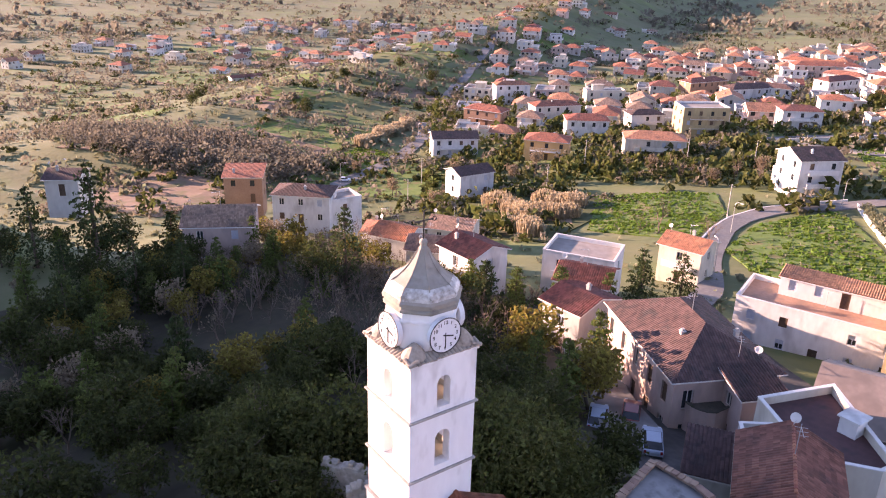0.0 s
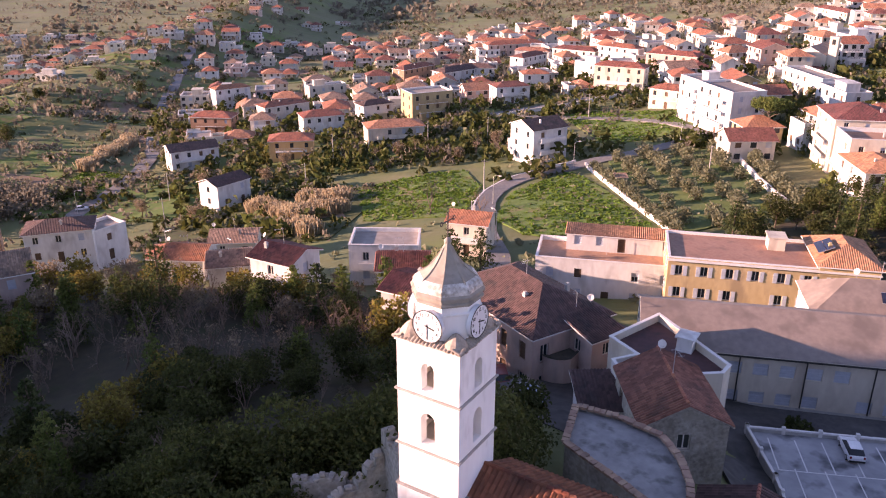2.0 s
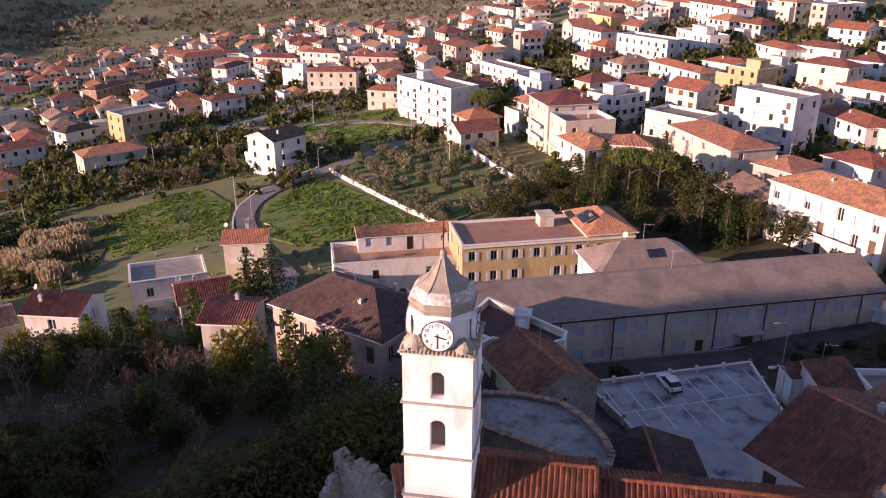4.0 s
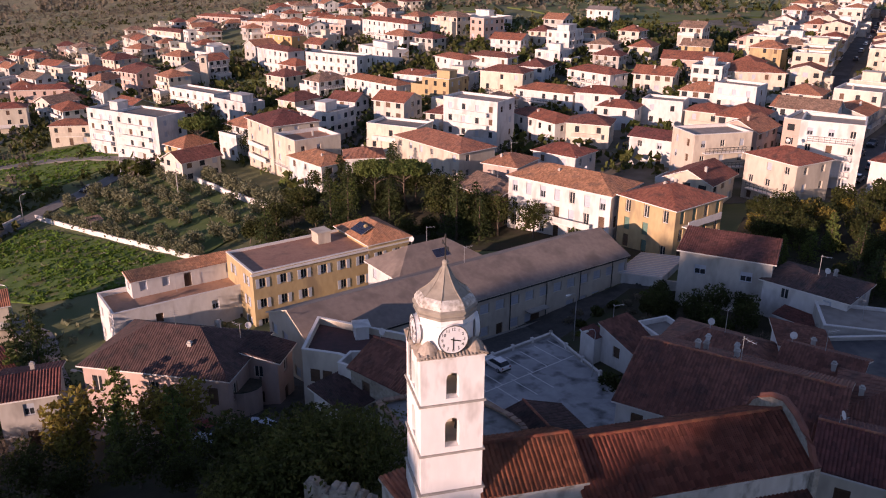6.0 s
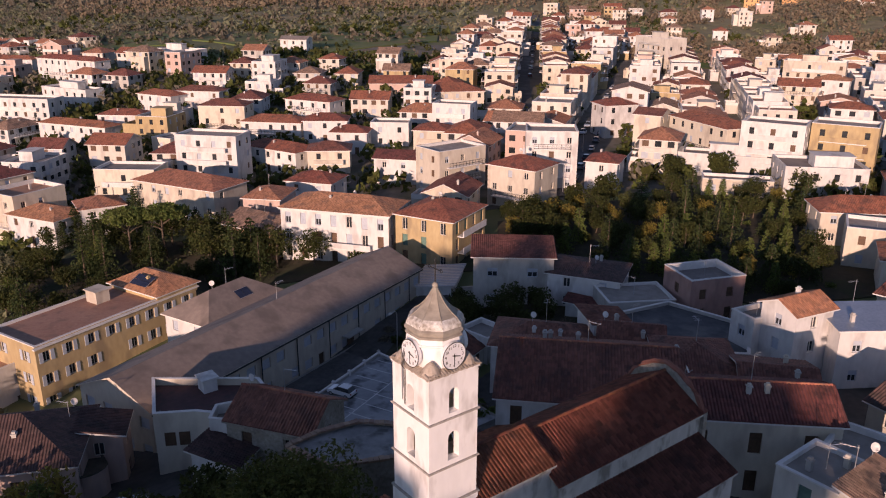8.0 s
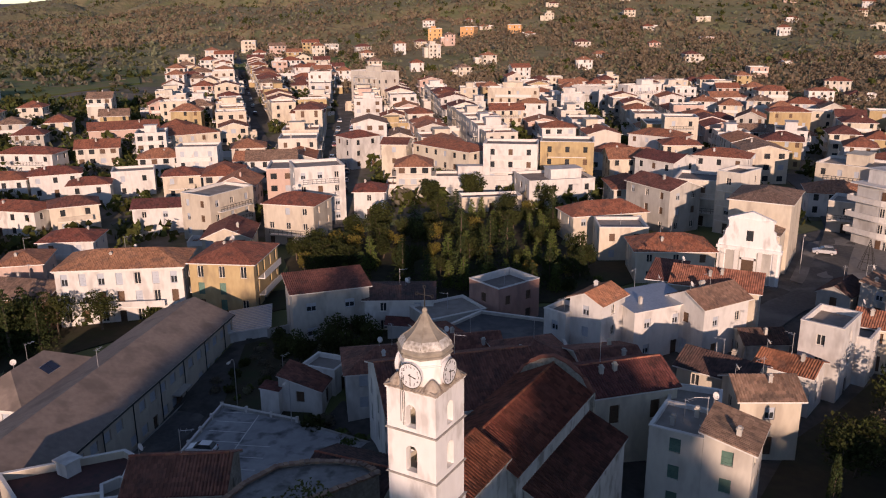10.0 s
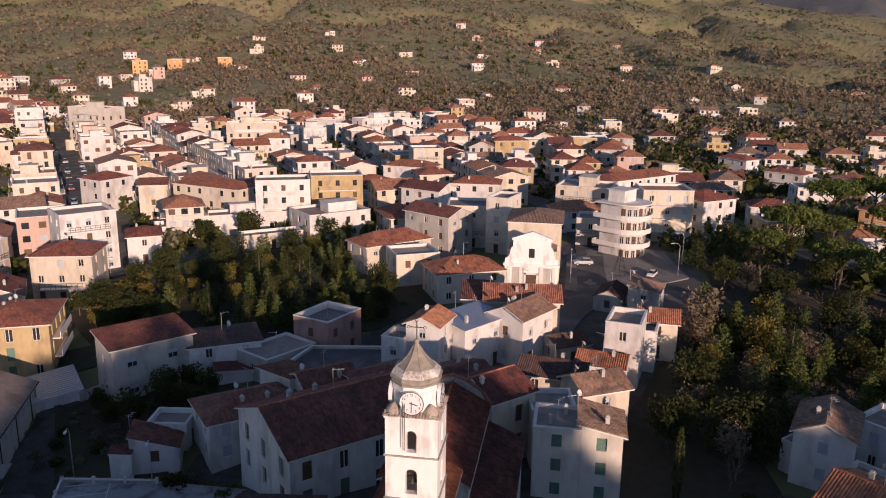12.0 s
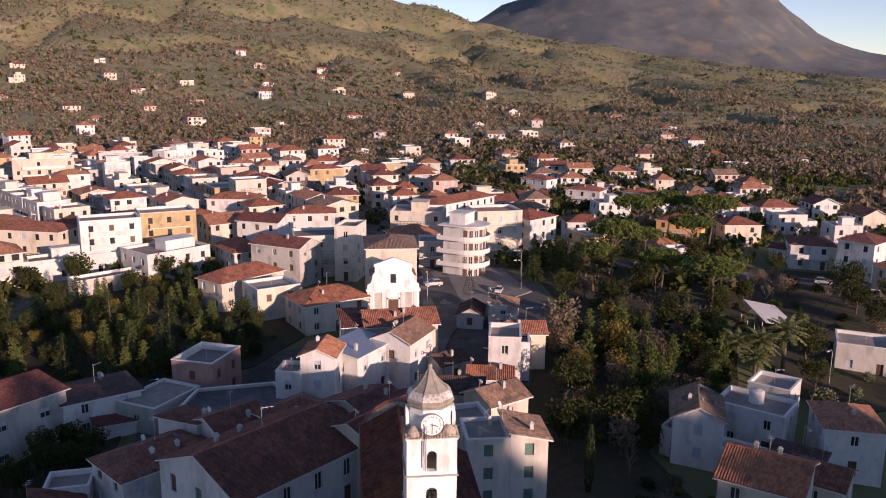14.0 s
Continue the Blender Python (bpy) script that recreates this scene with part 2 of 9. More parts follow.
def height(x, y):
    """The height of the ground: a slope down to the plain, the church knoll with its spur, an unseen sunward ridge
    added for shade, the far hills.
    """
    x, y = np.asarray(x, float), np.asarray(y, float)
    fall = 0.11 * 20 * np.log1p(np.exp(np.clip((102 - x) / 20, -30, 60)))
    fall = np.where(fall > 40, 40 + 45 * (1 - np.exp(-(fall - 40) / 45)), fall)
    z = -5.6 - fall - 5.0 * np.exp(-((x + 155) / 60) ** 2 - ((y - 85) / 50) ** 2)
    d = np.hypot(np.where(x < -7, (x + 7) * 0.85, (x + 7)), y)
    z = z + 15.5 / (1 + (d / 35) ** 2.4)
    z = z + 7 * np.exp(-((x + 85) / 50) ** 2 - ((y - 30) / 30) ** 2)
    z = z - 1.7 * np.exp(-((x - 22) / 17) ** 2 - ((y - 51) / 7) ** 2)
    # level cut for the car park
    u, v = (x - 19) * 0.918 + (y - 35) * 0.397, (y - 35) * 0.918 - (x - 19) * 0.397
    z = z - sstep((13.5 - np.abs(u - 1.5)) / 4) * sstep((14 - np.abs(v + 1.5)) / 4) * np.maximum(z + 10.1, 0)
    # ridge towards the sun, out of view; crest heights set to shade the town
    a = -(x * SUN_TO.x + y * SUN_TO.y)          # along the light
    b = x * SUN_TO.y - y * SUN_TO.x             # across it
    crest = np.interp(b, [-240, -190, -110, -95, -75, -62, -50, -38, -24, -15, -8, -3, 4, 11, 20, 32, 40, 48, 58, 66, 76, 86],
                      [-30, 15, 18, 20, 25, 29, 25, 28, 33, 40, 38, 34.5, 34.5, 38, 38, 32, 22, 15, 10, 5, -10, -40])
    z = z + np.maximum(crest + 1.4 * np.sin(b / 9.0 + 1) + 0.9 * np.sin(b / 3.7) - z, 0) * np.exp(-((a + 180) / 60) ** 2)
    # far slopes
    r, th = np.hypot(x, y), np.degrees(np.arctan2(x, y))
    e = np.exp(-((th - 72) / 28) ** 2)
    s = np.clip((r - 420) / 1500, 0, 1)
    up = (60 * np.sqrt(e) + 1900 * np.tan(np.radians(8.25 * e))) * (0.35 * s + 0.65 * s * s) * (1 - 0.35 * sstep((r - 1920) / 900))
    z = z + up * (1 + 0.08 * wave(x, y, 300, 1.0) * sstep(s * 2))
    z = z + 11 * sstep((r - 150) / 260) * np.exp(-((th - 20) / 38) ** 2)
    z = z + 42 * sstep((r - 650) / 1500) * np.exp(-((th - 112) / 24) ** 2)
    m = np.exp(-(np.abs(th - 111) / np.where(th < 111, 10.5, 8.0)) ** 2.6)
    q = sstep((r - 2900) / 1400)
    z = z + q * (4300 * np.tan(np.radians(6.1 * m + 0.9 * np.exp(-((th - 116) / 20) ** 2))) + 50) * (1 + 0.07 * wave(x, y, 500, 2.0))
    rid = np.abs(wave(x, y, 520, 0.7)) * 0.6 + np.abs(wave(x + 90, y, 210, 2.1)) * 0.4
    z = z - q * sstep(m * 1.6) * 150 * (rid - 0.35) * (1 - m ** 6)
    gul = np.abs(wave(x, y, 330, 3.3))
    z = z - sstep(s * 1.6) * 34 * np.exp(-(gul / 0.16) ** 2) * (1 - 0.7 * q) * sstep((th - 10) / 30)
    z = z + sstep((r - 300) / 600) * 0.7 * wave(x, y, 110) + 0.25 * wave(x, y, 18)
    return z


def H(x, y):
    return float(height(x, y))


def mesh_from(name, verts, faces, material, smooth=False):
    me = bpy.data.meshes.new(name)
    me.from_pydata(verts, [], faces)
    for m in (material if isinstance(material, (list, tuple)) else [material]):
        me.materials.append(m)
    if smooth:
        me.polygons.foreach_set("use_smooth", [True] * len(me.polygons))
    me.update()
    return me


def build_ground():
    cx, cy, seg = 40.0, 60.0, 350
    radii = [0.0]
    while radii[-1] < 5600:
        radii.append(radii[-1] + max(3.0, radii[-1] * 0.0165))
    ring = np.array(radii[1:])
    ang = np.arange(seg) * 2 * np.pi / seg
    X = cx + ring[:, None] * np.cos(ang)
    Y = cy + ring[:, None] * np.sin(ang)
    Z = height(X, Y)
    verts = [(cx, cy, H(cx, cy))] + list(zip(X.ravel().tolist(), Y.ravel().tolist(), Z.ravel().tolist()))
    faces = [(0, 1 + i, 1 + (i + 1) % seg) for i in range(seg)]
    for k in range(len(ring) - 1):
        o = 1 + k * seg
        faces += [(o + i, o + seg + i, o + seg + (i + 1) % seg, o + (i + 1) % seg) for i in range(seg)]
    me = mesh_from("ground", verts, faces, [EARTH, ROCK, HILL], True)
    # beyond 2950 m the haze-tinted mountain colour takes over
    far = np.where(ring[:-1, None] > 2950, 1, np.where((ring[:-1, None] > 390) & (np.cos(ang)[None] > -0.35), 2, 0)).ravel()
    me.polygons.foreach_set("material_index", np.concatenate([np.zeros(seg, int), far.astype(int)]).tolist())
    return tagged(new("ground", me), "dry winter scrub and grass hillside ground", "ground", kind="structure")


ground = build_ground()


def inside(poly, x, y):
    n, hit = len(poly), False
    for i in range(n):
        (x0, y0), (x1, y1) = poly[i], poly[i - 1]
        if (y0 > y) != (y1 > y) and x < (x1 - x0) * (y - y0) / (y1 - y0) + x0:
            hit = not hit
    return hit


def patch(name, label, poly, material, lift=0.25, step=6.0, category="field", drop=1.2):
    """A sheet of ground cover draped over the ground inside a polygon, with its edge sunk in."""
    bm = bmesh.new()
    vs = [bm.verts.new((x, y, 0)) for x, y in poly]
    bm.faces.new(vs)
    xs, ys = [p[0] for p in poly], [p[1] for p in poly]
    for axis, lo, hi in ((0, min(xs), max(xs)), (1, min(ys), max(ys))):
        k = lo + step
        while k < hi:
            co, no = [0, 0, 0], [0, 0, 0]
            co[axis], no[axis] = k, 1
            bmesh.ops.bisect_plane(bm, geom=bm.verts[:] + bm.edges[:] + bm.faces[:], plane_co=co, plane_no=no)
            k += step
    bmesh.ops.triangulate(bm, faces=bm.faces[:])
    zs = height([v.co.x for v in bm.verts], [v.co.y for v in bm.verts])
    for v, z in zip(bm.verts, zs):
        v.co.z = z + lift
    rim = [e for e in bm.edges if len(e.link_faces) == 1]
    ext = bmesh.ops.extrude_edge_only(bm, edges=rim)
    for v in ext["geom"]:
        if isinstance(v, bmesh.types.BMVert):
            v.co.z -= drop
    bmesh.ops.recalc_face_normals(bm, faces=bm.faces[:])
    me = bpy.data.meshes.new(name)
    bm.to_mesh(me)
    bm.free()
    me.materials.append(material)
    return tagged(new(name, me), label, category, kind="structure")


def smooth_line(pts, step=4.0):
    """A smooth line of points through the given ones."""
    out = []
    for i in range(len(pts) - 1):
        p0, p1, p2, p3 = (Vector(pts[max(0, min(len(pts) - 1, k))]) for k in (i - 1, i, i + 1, i + 2))
        n = max(1, int((p2 - p1).length / step))
        for k in range(n):
            t = k / n
            out.append(0.5 * (2 * p1 + (p2 - p0) * t + (2 * p0 - 5 * p1 + 4 * p2 - p3) * t * t + (3 * p1 - p0 - 3 * p2 + p3) * t ** 3))
    out.append(Vector(pts[-1]))
    return out


def road(name, label, pts, width, material=None, lift=0.32, flat=True):
    line = smooth_line(pts)
    verts, faces = [], []
    for i, p in enumerate(line):
        d = (line[min(i + 1, len(line) - 1)] - line[max(i - 1, 0)]).normalized()
        n = Vector((-d.y, d.x))
        zl = max(H(*(p + n * width / 2)), H(p.x, p.y), H(*(p - n * width / 2))) + lift
        for k, dz in ((0.5, -1.6), (0.5, 0), (-0.5, 0), (-0.5, -1.6)):
            q = p + n * width * k
            verts.append((q.x, q.y, zl + dz))
    for i in range(len(line) - 1):
        o = 4 * i
        for j in range(3):
            faces.append((o + j, o + j + 1, o + 5 + j, o + 4 + j))
    return tagged(new(name, mesh_from(name, verts, faces, material or PALE_ROAD)), label, "road", kind="structure")


def low_wall(name, label, pts, thick, high, material, sink=1.0):
    line = smooth_line(pts, 3.0)
    verts, faces = [], []
    for i, p in enumerate(line):
        d = (line[min(i + 1, len(line) - 1)] - line[max(i - 1, 0)]).normalized()
        n = Vector((-d.y, d.x)) * thick / 2
        z = H(p.x, p.y)
        top = z + high * (1 + 0.06 * math.sin(i * 1.7))
        for q, zz in ((p + n, z - sink), (p + n, top), (p - n, top), (p - n, z - sink)):
            verts.append((q.x, q.y, zz))
    for i in range(len(line) - 1):
        o = 4 * i
        for j in range(3):
            faces.append((o + j, o + j + 1, o + 5 + j, o + 4 + j))
    faces += [(0, 3, 2, 1), (len(verts) - 4, len(verts) - 3, len(verts) - 2, len(verts) - 1)]
    return tagged(new(name, mesh_from(name, verts, faces, material)), label, "wall", kind="structure")

# ---- building helpers ----
def part(name, bm, material, parent, label="", m=None, smooth=False):
    """Links a bmesh, or a finished mesh, as one mesh object under a thing or a part."""
    if isinstance(bm, bmesh.types.BMesh):
        me = bpy.data.meshes.new(name)
        bm.to_mesh(me)
        bm.free()
        for k in (material if isinstance(material, (list, tuple)) else [material]):
            me.materials.append(k)
        if smooth:
            me.polygons.foreach_set("use_smooth", [True] * len(me.polygons))
    else:
        me = bm
    ob = new(name, me)
    ob.parent = parent
    if m is not None:
        ob.matrix_basis = m
    if label:
        ob["label"] = label
    return ob


def thing(name, m, label, category, group="", kind=""):
    ob = new(name)
    ob.empty_display_size = 0.5
    ob.matrix_basis = m
    return tagged(ob, label, category, group, kind)


def box(bm, x0, x1, y0, y1, z0, z1, mi=0):
    v = [bm.verts.new(p) for p in ((x0, y0, z0), (x1, y0, z0), (x1, y1, z0), (x0, y1, z0), (x0, y0, z1), (x1, y0, z1), (x1, y1, z1), (x0, y1, z1))]
    for f in ((3, 2, 1, 0), (4, 5, 6, 7), (0, 1, 5, 4), (1, 2, 6, 5), (2, 3, 7, 6), (3, 0, 4, 7)):
        bm.faces.new([v[i] for i in f]).material_index = mi


def boxes(*rows):
    bm = bmesh.new()
    for r in rows:
        box(bm, *r)
    return bm


def tube(bm, pts, r0, r1=None, sides=6, mi=0):
    """A tapered tube along points."""
    r1 = r0 if r1 is None else r1
    rings = []
    n = len(pts)
    for i, p in enumerate(pts):
        p = Vector(p)
        d = (Vector(pts[min(i + 1, n - 1)]) - Vector(pts[max(i - 1, 0)])).normalized()
        a = d.orthogonal().normalized()
        b = d.cross(a)
        r = r0 + (r1 - r0) * i / max(1, n - 1)
        rings.append([bm.verts.new(p + (a * math.cos(2 * math.pi * k / sides) + b * math.sin(2 * math.pi * k / sides)) * r) for k in range(sides)])
    for u, v in zip(rings, rings[1:]):
        for k in range(sides):
            bm.faces.new((u[k], u[(k + 1) % sides], v[(k + 1) % sides], v[k])).material_index = mi
    bm.faces.new(rings[0][::-1]).material_index = mi
    bm.faces.new(rings[-1]).material_index = mi


def lathe(bm, profile, sides, turn=0.0, mi=0, cx=0, cy=0):
    """A turned shape from (radius, height) pairs; sides 8 gives an octagon."""
    rings = [[bm.verts.new((cx + r * math.cos(turn + 2 * math.pi * k / sides), cy + r * math.sin(turn + 2 * math.pi * k / sides), z)) for k in range(sides)] for r, z in profile]
    for u, v in zip(rings, rings[1:]):
        for k in range(sides):
            bm.faces.new((u[k], u[(k + 1) % sides], v[(k + 1) % sides], v[k])).material_index = mi
    bm.faces.new(rings[0][::-1]).material_index = mi
    bm.faces.new(rings[-1]).material_index = mi


def panel(bm, origin, along, length, z0, z1, holes, depth=0.22):
    """A wall face from origin, running along, from z0 to z1, with rectangular holes (u0, u1, h0, h1) and their reveals; the inside lies to the left."""
    inn = Vector((-along.y, along.x, 0))
    us = sorted({0.0, length, *[h[i] for h in holes for i in (0, 1)]})
    zs = sorted({z0, z1, *[h[i] for h in holes for i in (2, 3)]})
    grid = {}
    def v(u, z):
        if (u, z) not in grid:
            grid[u, z] = bm.verts.new((origin.x + along.x * u, origin.y + along.y * u, z))
        return grid[u, z]
    for i in range(len(us) - 1):
        for j in range(len(zs) - 1):
            um, zm = (us[i] + us[i + 1]) / 2, (zs[j] + zs[j + 1]) / 2
            if not any(h[0] < um < h[1] and h[2] < zm < h[3] for h in holes):
                bm.faces.new((v(us[i], zs[j]), v(us[i + 1], zs[j]), v(us[i + 1], zs[j + 1]), v(us[i], zs[j + 1])))
    for u0, u1, h0, h1 in holes:
        o = [Vector((origin.x + along.x * u, origin.y + along.y * u, z)) for u, z in ((u0, h0), (u1, h0), (u1, h1), (u0, h1))]
        a = [bm.verts.new(p) for p in o]
        b = [bm.verts.new(p + inn * depth) for p in o]
        for k in range(4):
            bm.faces.new((a[k], a[(k + 1) % 4], b[(k + 1) % 4], b[k]))


def cell_front(bm, xs, zs, deep, back, front_mi=1, deep_mi=0):
    """One joined front over a grid: cells in deep lie back by their depth, the others make the frame; its outer sides run to back."""
    vs = {}
    def V(x, y, z):
        k = (round(x, 4), round(y, 4), round(z, 4))
        if k not in vs:
            vs[k] = bm.verts.new((x, y, z))
        return vs[k]
    y0 = -0.03
    for i in range(len(xs) - 1):
        for j in range(len(zs) - 1):
            q = ((xs[i], zs[j]), (xs[i + 1], zs[j]), (xs[i + 1], zs[j + 1]), (xs[i], zs[j + 1]))
            y = y0 + deep.get((i, j), 0.0)
            bm.faces.new([V(a, y, b) for a, b in q]).material_index = deep_mi if (i, j) in deep else front_mi
            for k, (di, dj) in enumerate(((0, -1), (1, 0), (0, 1), (-1, 0))):
                ni, nj = i + di, j + dj
                out = not (0 <= ni < len(xs) - 1 and 0 <= nj < len(zs) - 1)
                yn = back if out else y0 + deep.get((ni, nj), 0.0)
                if yn > y + 1e-6 and not (not out and (ni, nj) not in deep):
                    (a0, b0), (a1, b1) = q[k], q[(k + 1) % 4]
                    bm.faces.new((V(a1, y, b1), V(a0, y, b0), V(a0, yn, b0), V(a1, yn, b1))).material_index = front_mi


PANES = {}
def pane_mesh(w, h, kind):
    """A window of w by h, in its own plane (x across, z up, looking to -y): glass set back in a frame, a closed shutter, or a door."""
    key = (round(w, 2), round(h, 2), kind)
    if key not in PANES:
        bm = bmesh.new()
        x3 = [-w / 2, -w / 2 + 0.09, -0.045, 0.045, w / 2 - 0.09, w / 2]
        if kind in ("glass", "open"):
            cell_front(bm, x3, [0, 0.09, h - 0.09, h], {(1, 1): 0.06, (3, 1): 0.06}, 0.06)
            ms = [GLASS, FRAME]
        elif kind in ("roller", "green", "brown"):
            n = max(4, int(h / 0.24))
            cell_front(bm, [-w / 2, w / 2], [h * k / n for k in range(n + 1)], {(0, k): 0.03 for k in range(1, n, 2)}, 0.06, 0, 0)
            ms = [{"roller": SHUT_W, "green": SHUT_G, "brown": SHUT_B}[kind]]
        elif kind == "half":
            cell_front(bm, x3, [0, 0.09, h * 0.55, h * 0.7, h * 0.85, h], {(1, 1): 0.06, (3, 1): 0.06}, 0.06)
            ms = [GLASS, SHUT_W]
        else:
            cell_front(bm, [-w / 2, -w / 2 + 0.12, -0.1, -0.01, 0.01, 0.1, w / 2 - 0.12, w / 2], [0, 0.2, h * 0.45, h * 0.5, h - 0.15, h], {(1, 1): 0.03, (1, 3): 0.03, (5, 1): 0.03, (5, 3): 0.03, **{(3, j): 0.04 for j in range(5)}}, 0.07, 0, 0)
            ms = [WOOD]
        bmesh.ops.recalc_face_normals(bm, faces=bm.faces[:])
        me = bpy.data.meshes.new("window")
        bm.to_mesh(me)
        bm.free()
        for k in ms:
            me.materials.append(k)
        PANES[key] = me
    return PANES[key]


def ring_bm(w, d, prof):
    """A mitred rectangular ring: prof gives (outset from the w by d outline, height) round its section."""
    bm = bmesh.new()
    rings = [[bm.verts.new((sx * (w / 2 + o), sy * (d / 2 + o), z)) for sx, sy in ((-1, -1), (1, -1), (1, 1), (-1, 1))] for o, z in prof]
    for a, b in zip(rings, rings[1:] + rings[:1]):
        for k in range(4):
            bm.faces.new((a[k], a[(k + 1) % 4], b[(k + 1) % 4], b[k]))
    bmesh.ops.recalc_face_normals(bm, faces=bm.faces[:])
    return bm


FAR_TOWN = {"verts": [], "faces": [], "mats": [], "uvs": [], "slots": []}
def far_part(bm, materials, m):
    """Adds a bmesh, at m, to the one mesh of the uncounted far houses."""
    ms = materials if isinstance(materials, (list, tuple)) else [materials]
    for k in ms:
        if k not in FAR_TOWN["slots"]:
            FAR_TOWN["slots"].append(k)
    base = len(FAR_TOWN["verts"])
    bm.verts.index_update()
    uvl = bm.loops.layers.uv.active
    FAR_TOWN["verts"] += [tuple(m @ v.co) for v in bm.verts]
    for f in bm.faces:
        FAR_TOWN["faces"].append([base + v.index for v in f.verts])
        FAR_TOWN["mats"].append(FAR_TOWN["slots"].index(ms[f.material_index]))
        FAR_TOWN["uvs"] += [tuple(lp[uvl].uv) if uvl else (0.0, 0.0) for lp in f.loops]
    bm.free()


def uv_face(bm, uvl, face, eave):
    """Roof UV in metres: u along the eave, v down the slope."""
    n = face.normal if face.normal.length > 0.5 else Vector((0, 0, 1))
    u = eave.normalized()
    v = n.cross(u)
    for lp in face.loops:
        lp[uvl].uv = (lp.vert.co.dot(u), lp.vert.co.dot(v))


def roof_bm(w, d, z, kind, rise, over=0.45, thick=0.16, ridge_x=True):
    """A roof slab over w by d, eaves at z. Gable: ridge along x. Hip: ridge along the longer side. Shed: high at +y."""
    bm = bmesh.new()
    uvl = bm.loops.layers.uv.new("UVMap")
    x, y = w / 2 + over, d / 2 + over
    k = rise / (d / 2) if kind == "gable" else rise / (min(w, d) / 2)
    drop = over * k if kind != "shed" else over * rise / d
    zt = z + thick
    def V(*p):
        return bm.verts.new(p)
    tops = []
    if kind == "gable":
        a, b, c, e = V(-x, -y, zt - drop), V(x, -y, zt - drop), V(x, y, zt - drop), V(-x, y, zt - drop)
        r0, r1 = V(-x, 0, zt + rise), V(x, 0, zt + rise)
        tops = [((a, b, r1, r0), Vector((1, 0, 0))), ((c, e, r0, r1), Vector((-1, 0, 0)))]
        rim = [a, b, r1, c, e, r0]
    elif kind == "hip":
        a, b, c, e = V(-x, -y, zt - drop), V(x, -y, zt - drop), V(x, y, zt - drop), V(-x, y, zt - drop)
        if w >= d:
            r0, r1 = V(-(w - d) / 2 - 0.01, 0, zt + rise), V((w - d) / 2 + 0.01, 0, zt + rise)
            tops = [((a, b, r1, r0), Vector((1, 0, 0))), ((b, c, r1), Vector((0, 1, 0))), ((c, e, r0, r1), Vector((-1, 0, 0))), ((e, a, r0), Vector((0, -1, 0)))]
        else:
            r0, r1 = V(0, -(d - w) / 2 - 0.01, zt + rise), V(0, (d - w) / 2 + 0.01, zt + rise)
            tops = [((a, b, r0), Vector((1, 0, 0))), ((b, c, r1, r0), Vector((0, 1, 0))), ((c, e, r1), Vector((-1, 0, 0))), ((e, a, r0, r1), Vector((0, -1, 0)))]
        rim = [a, b, c, e]
    else:
        a, b, c, e = V(-x, -y, zt - drop), V(x, -y, zt - drop), V(x, y, zt + rise + drop), V(-x, y, zt + rise + drop)
        tops = [((a, b, c, e), Vector((1, 0, 0)))]
        rim = [a, b, c, e]
    for vs, u in tops:
        f = bm.faces.new(vs)
        f.normal_update()
        uv_face(bm, uvl, f, u)
    low = {v: bm.verts.new((v.co.x, v.co.y, v.co.z - thick)) for v in bm.verts[:]}
    for vs, _ in tops:
        bm.faces.new([low[v] for v in reversed(vs)]).material_index = 1
    for i in range(len(rim)):
        p, q = rim[i], rim[(i + 1) % len(rim)]
        bm.faces.new((p, low[p], low[q], q)).material_index = 1
    return bm


WIN = {"std": (1.05, 1.45), "tall": (1.1, 2.1), "small": (0.8, 1.0), "wide": (1.5, 1.4)}
RNG = random.Random(7)


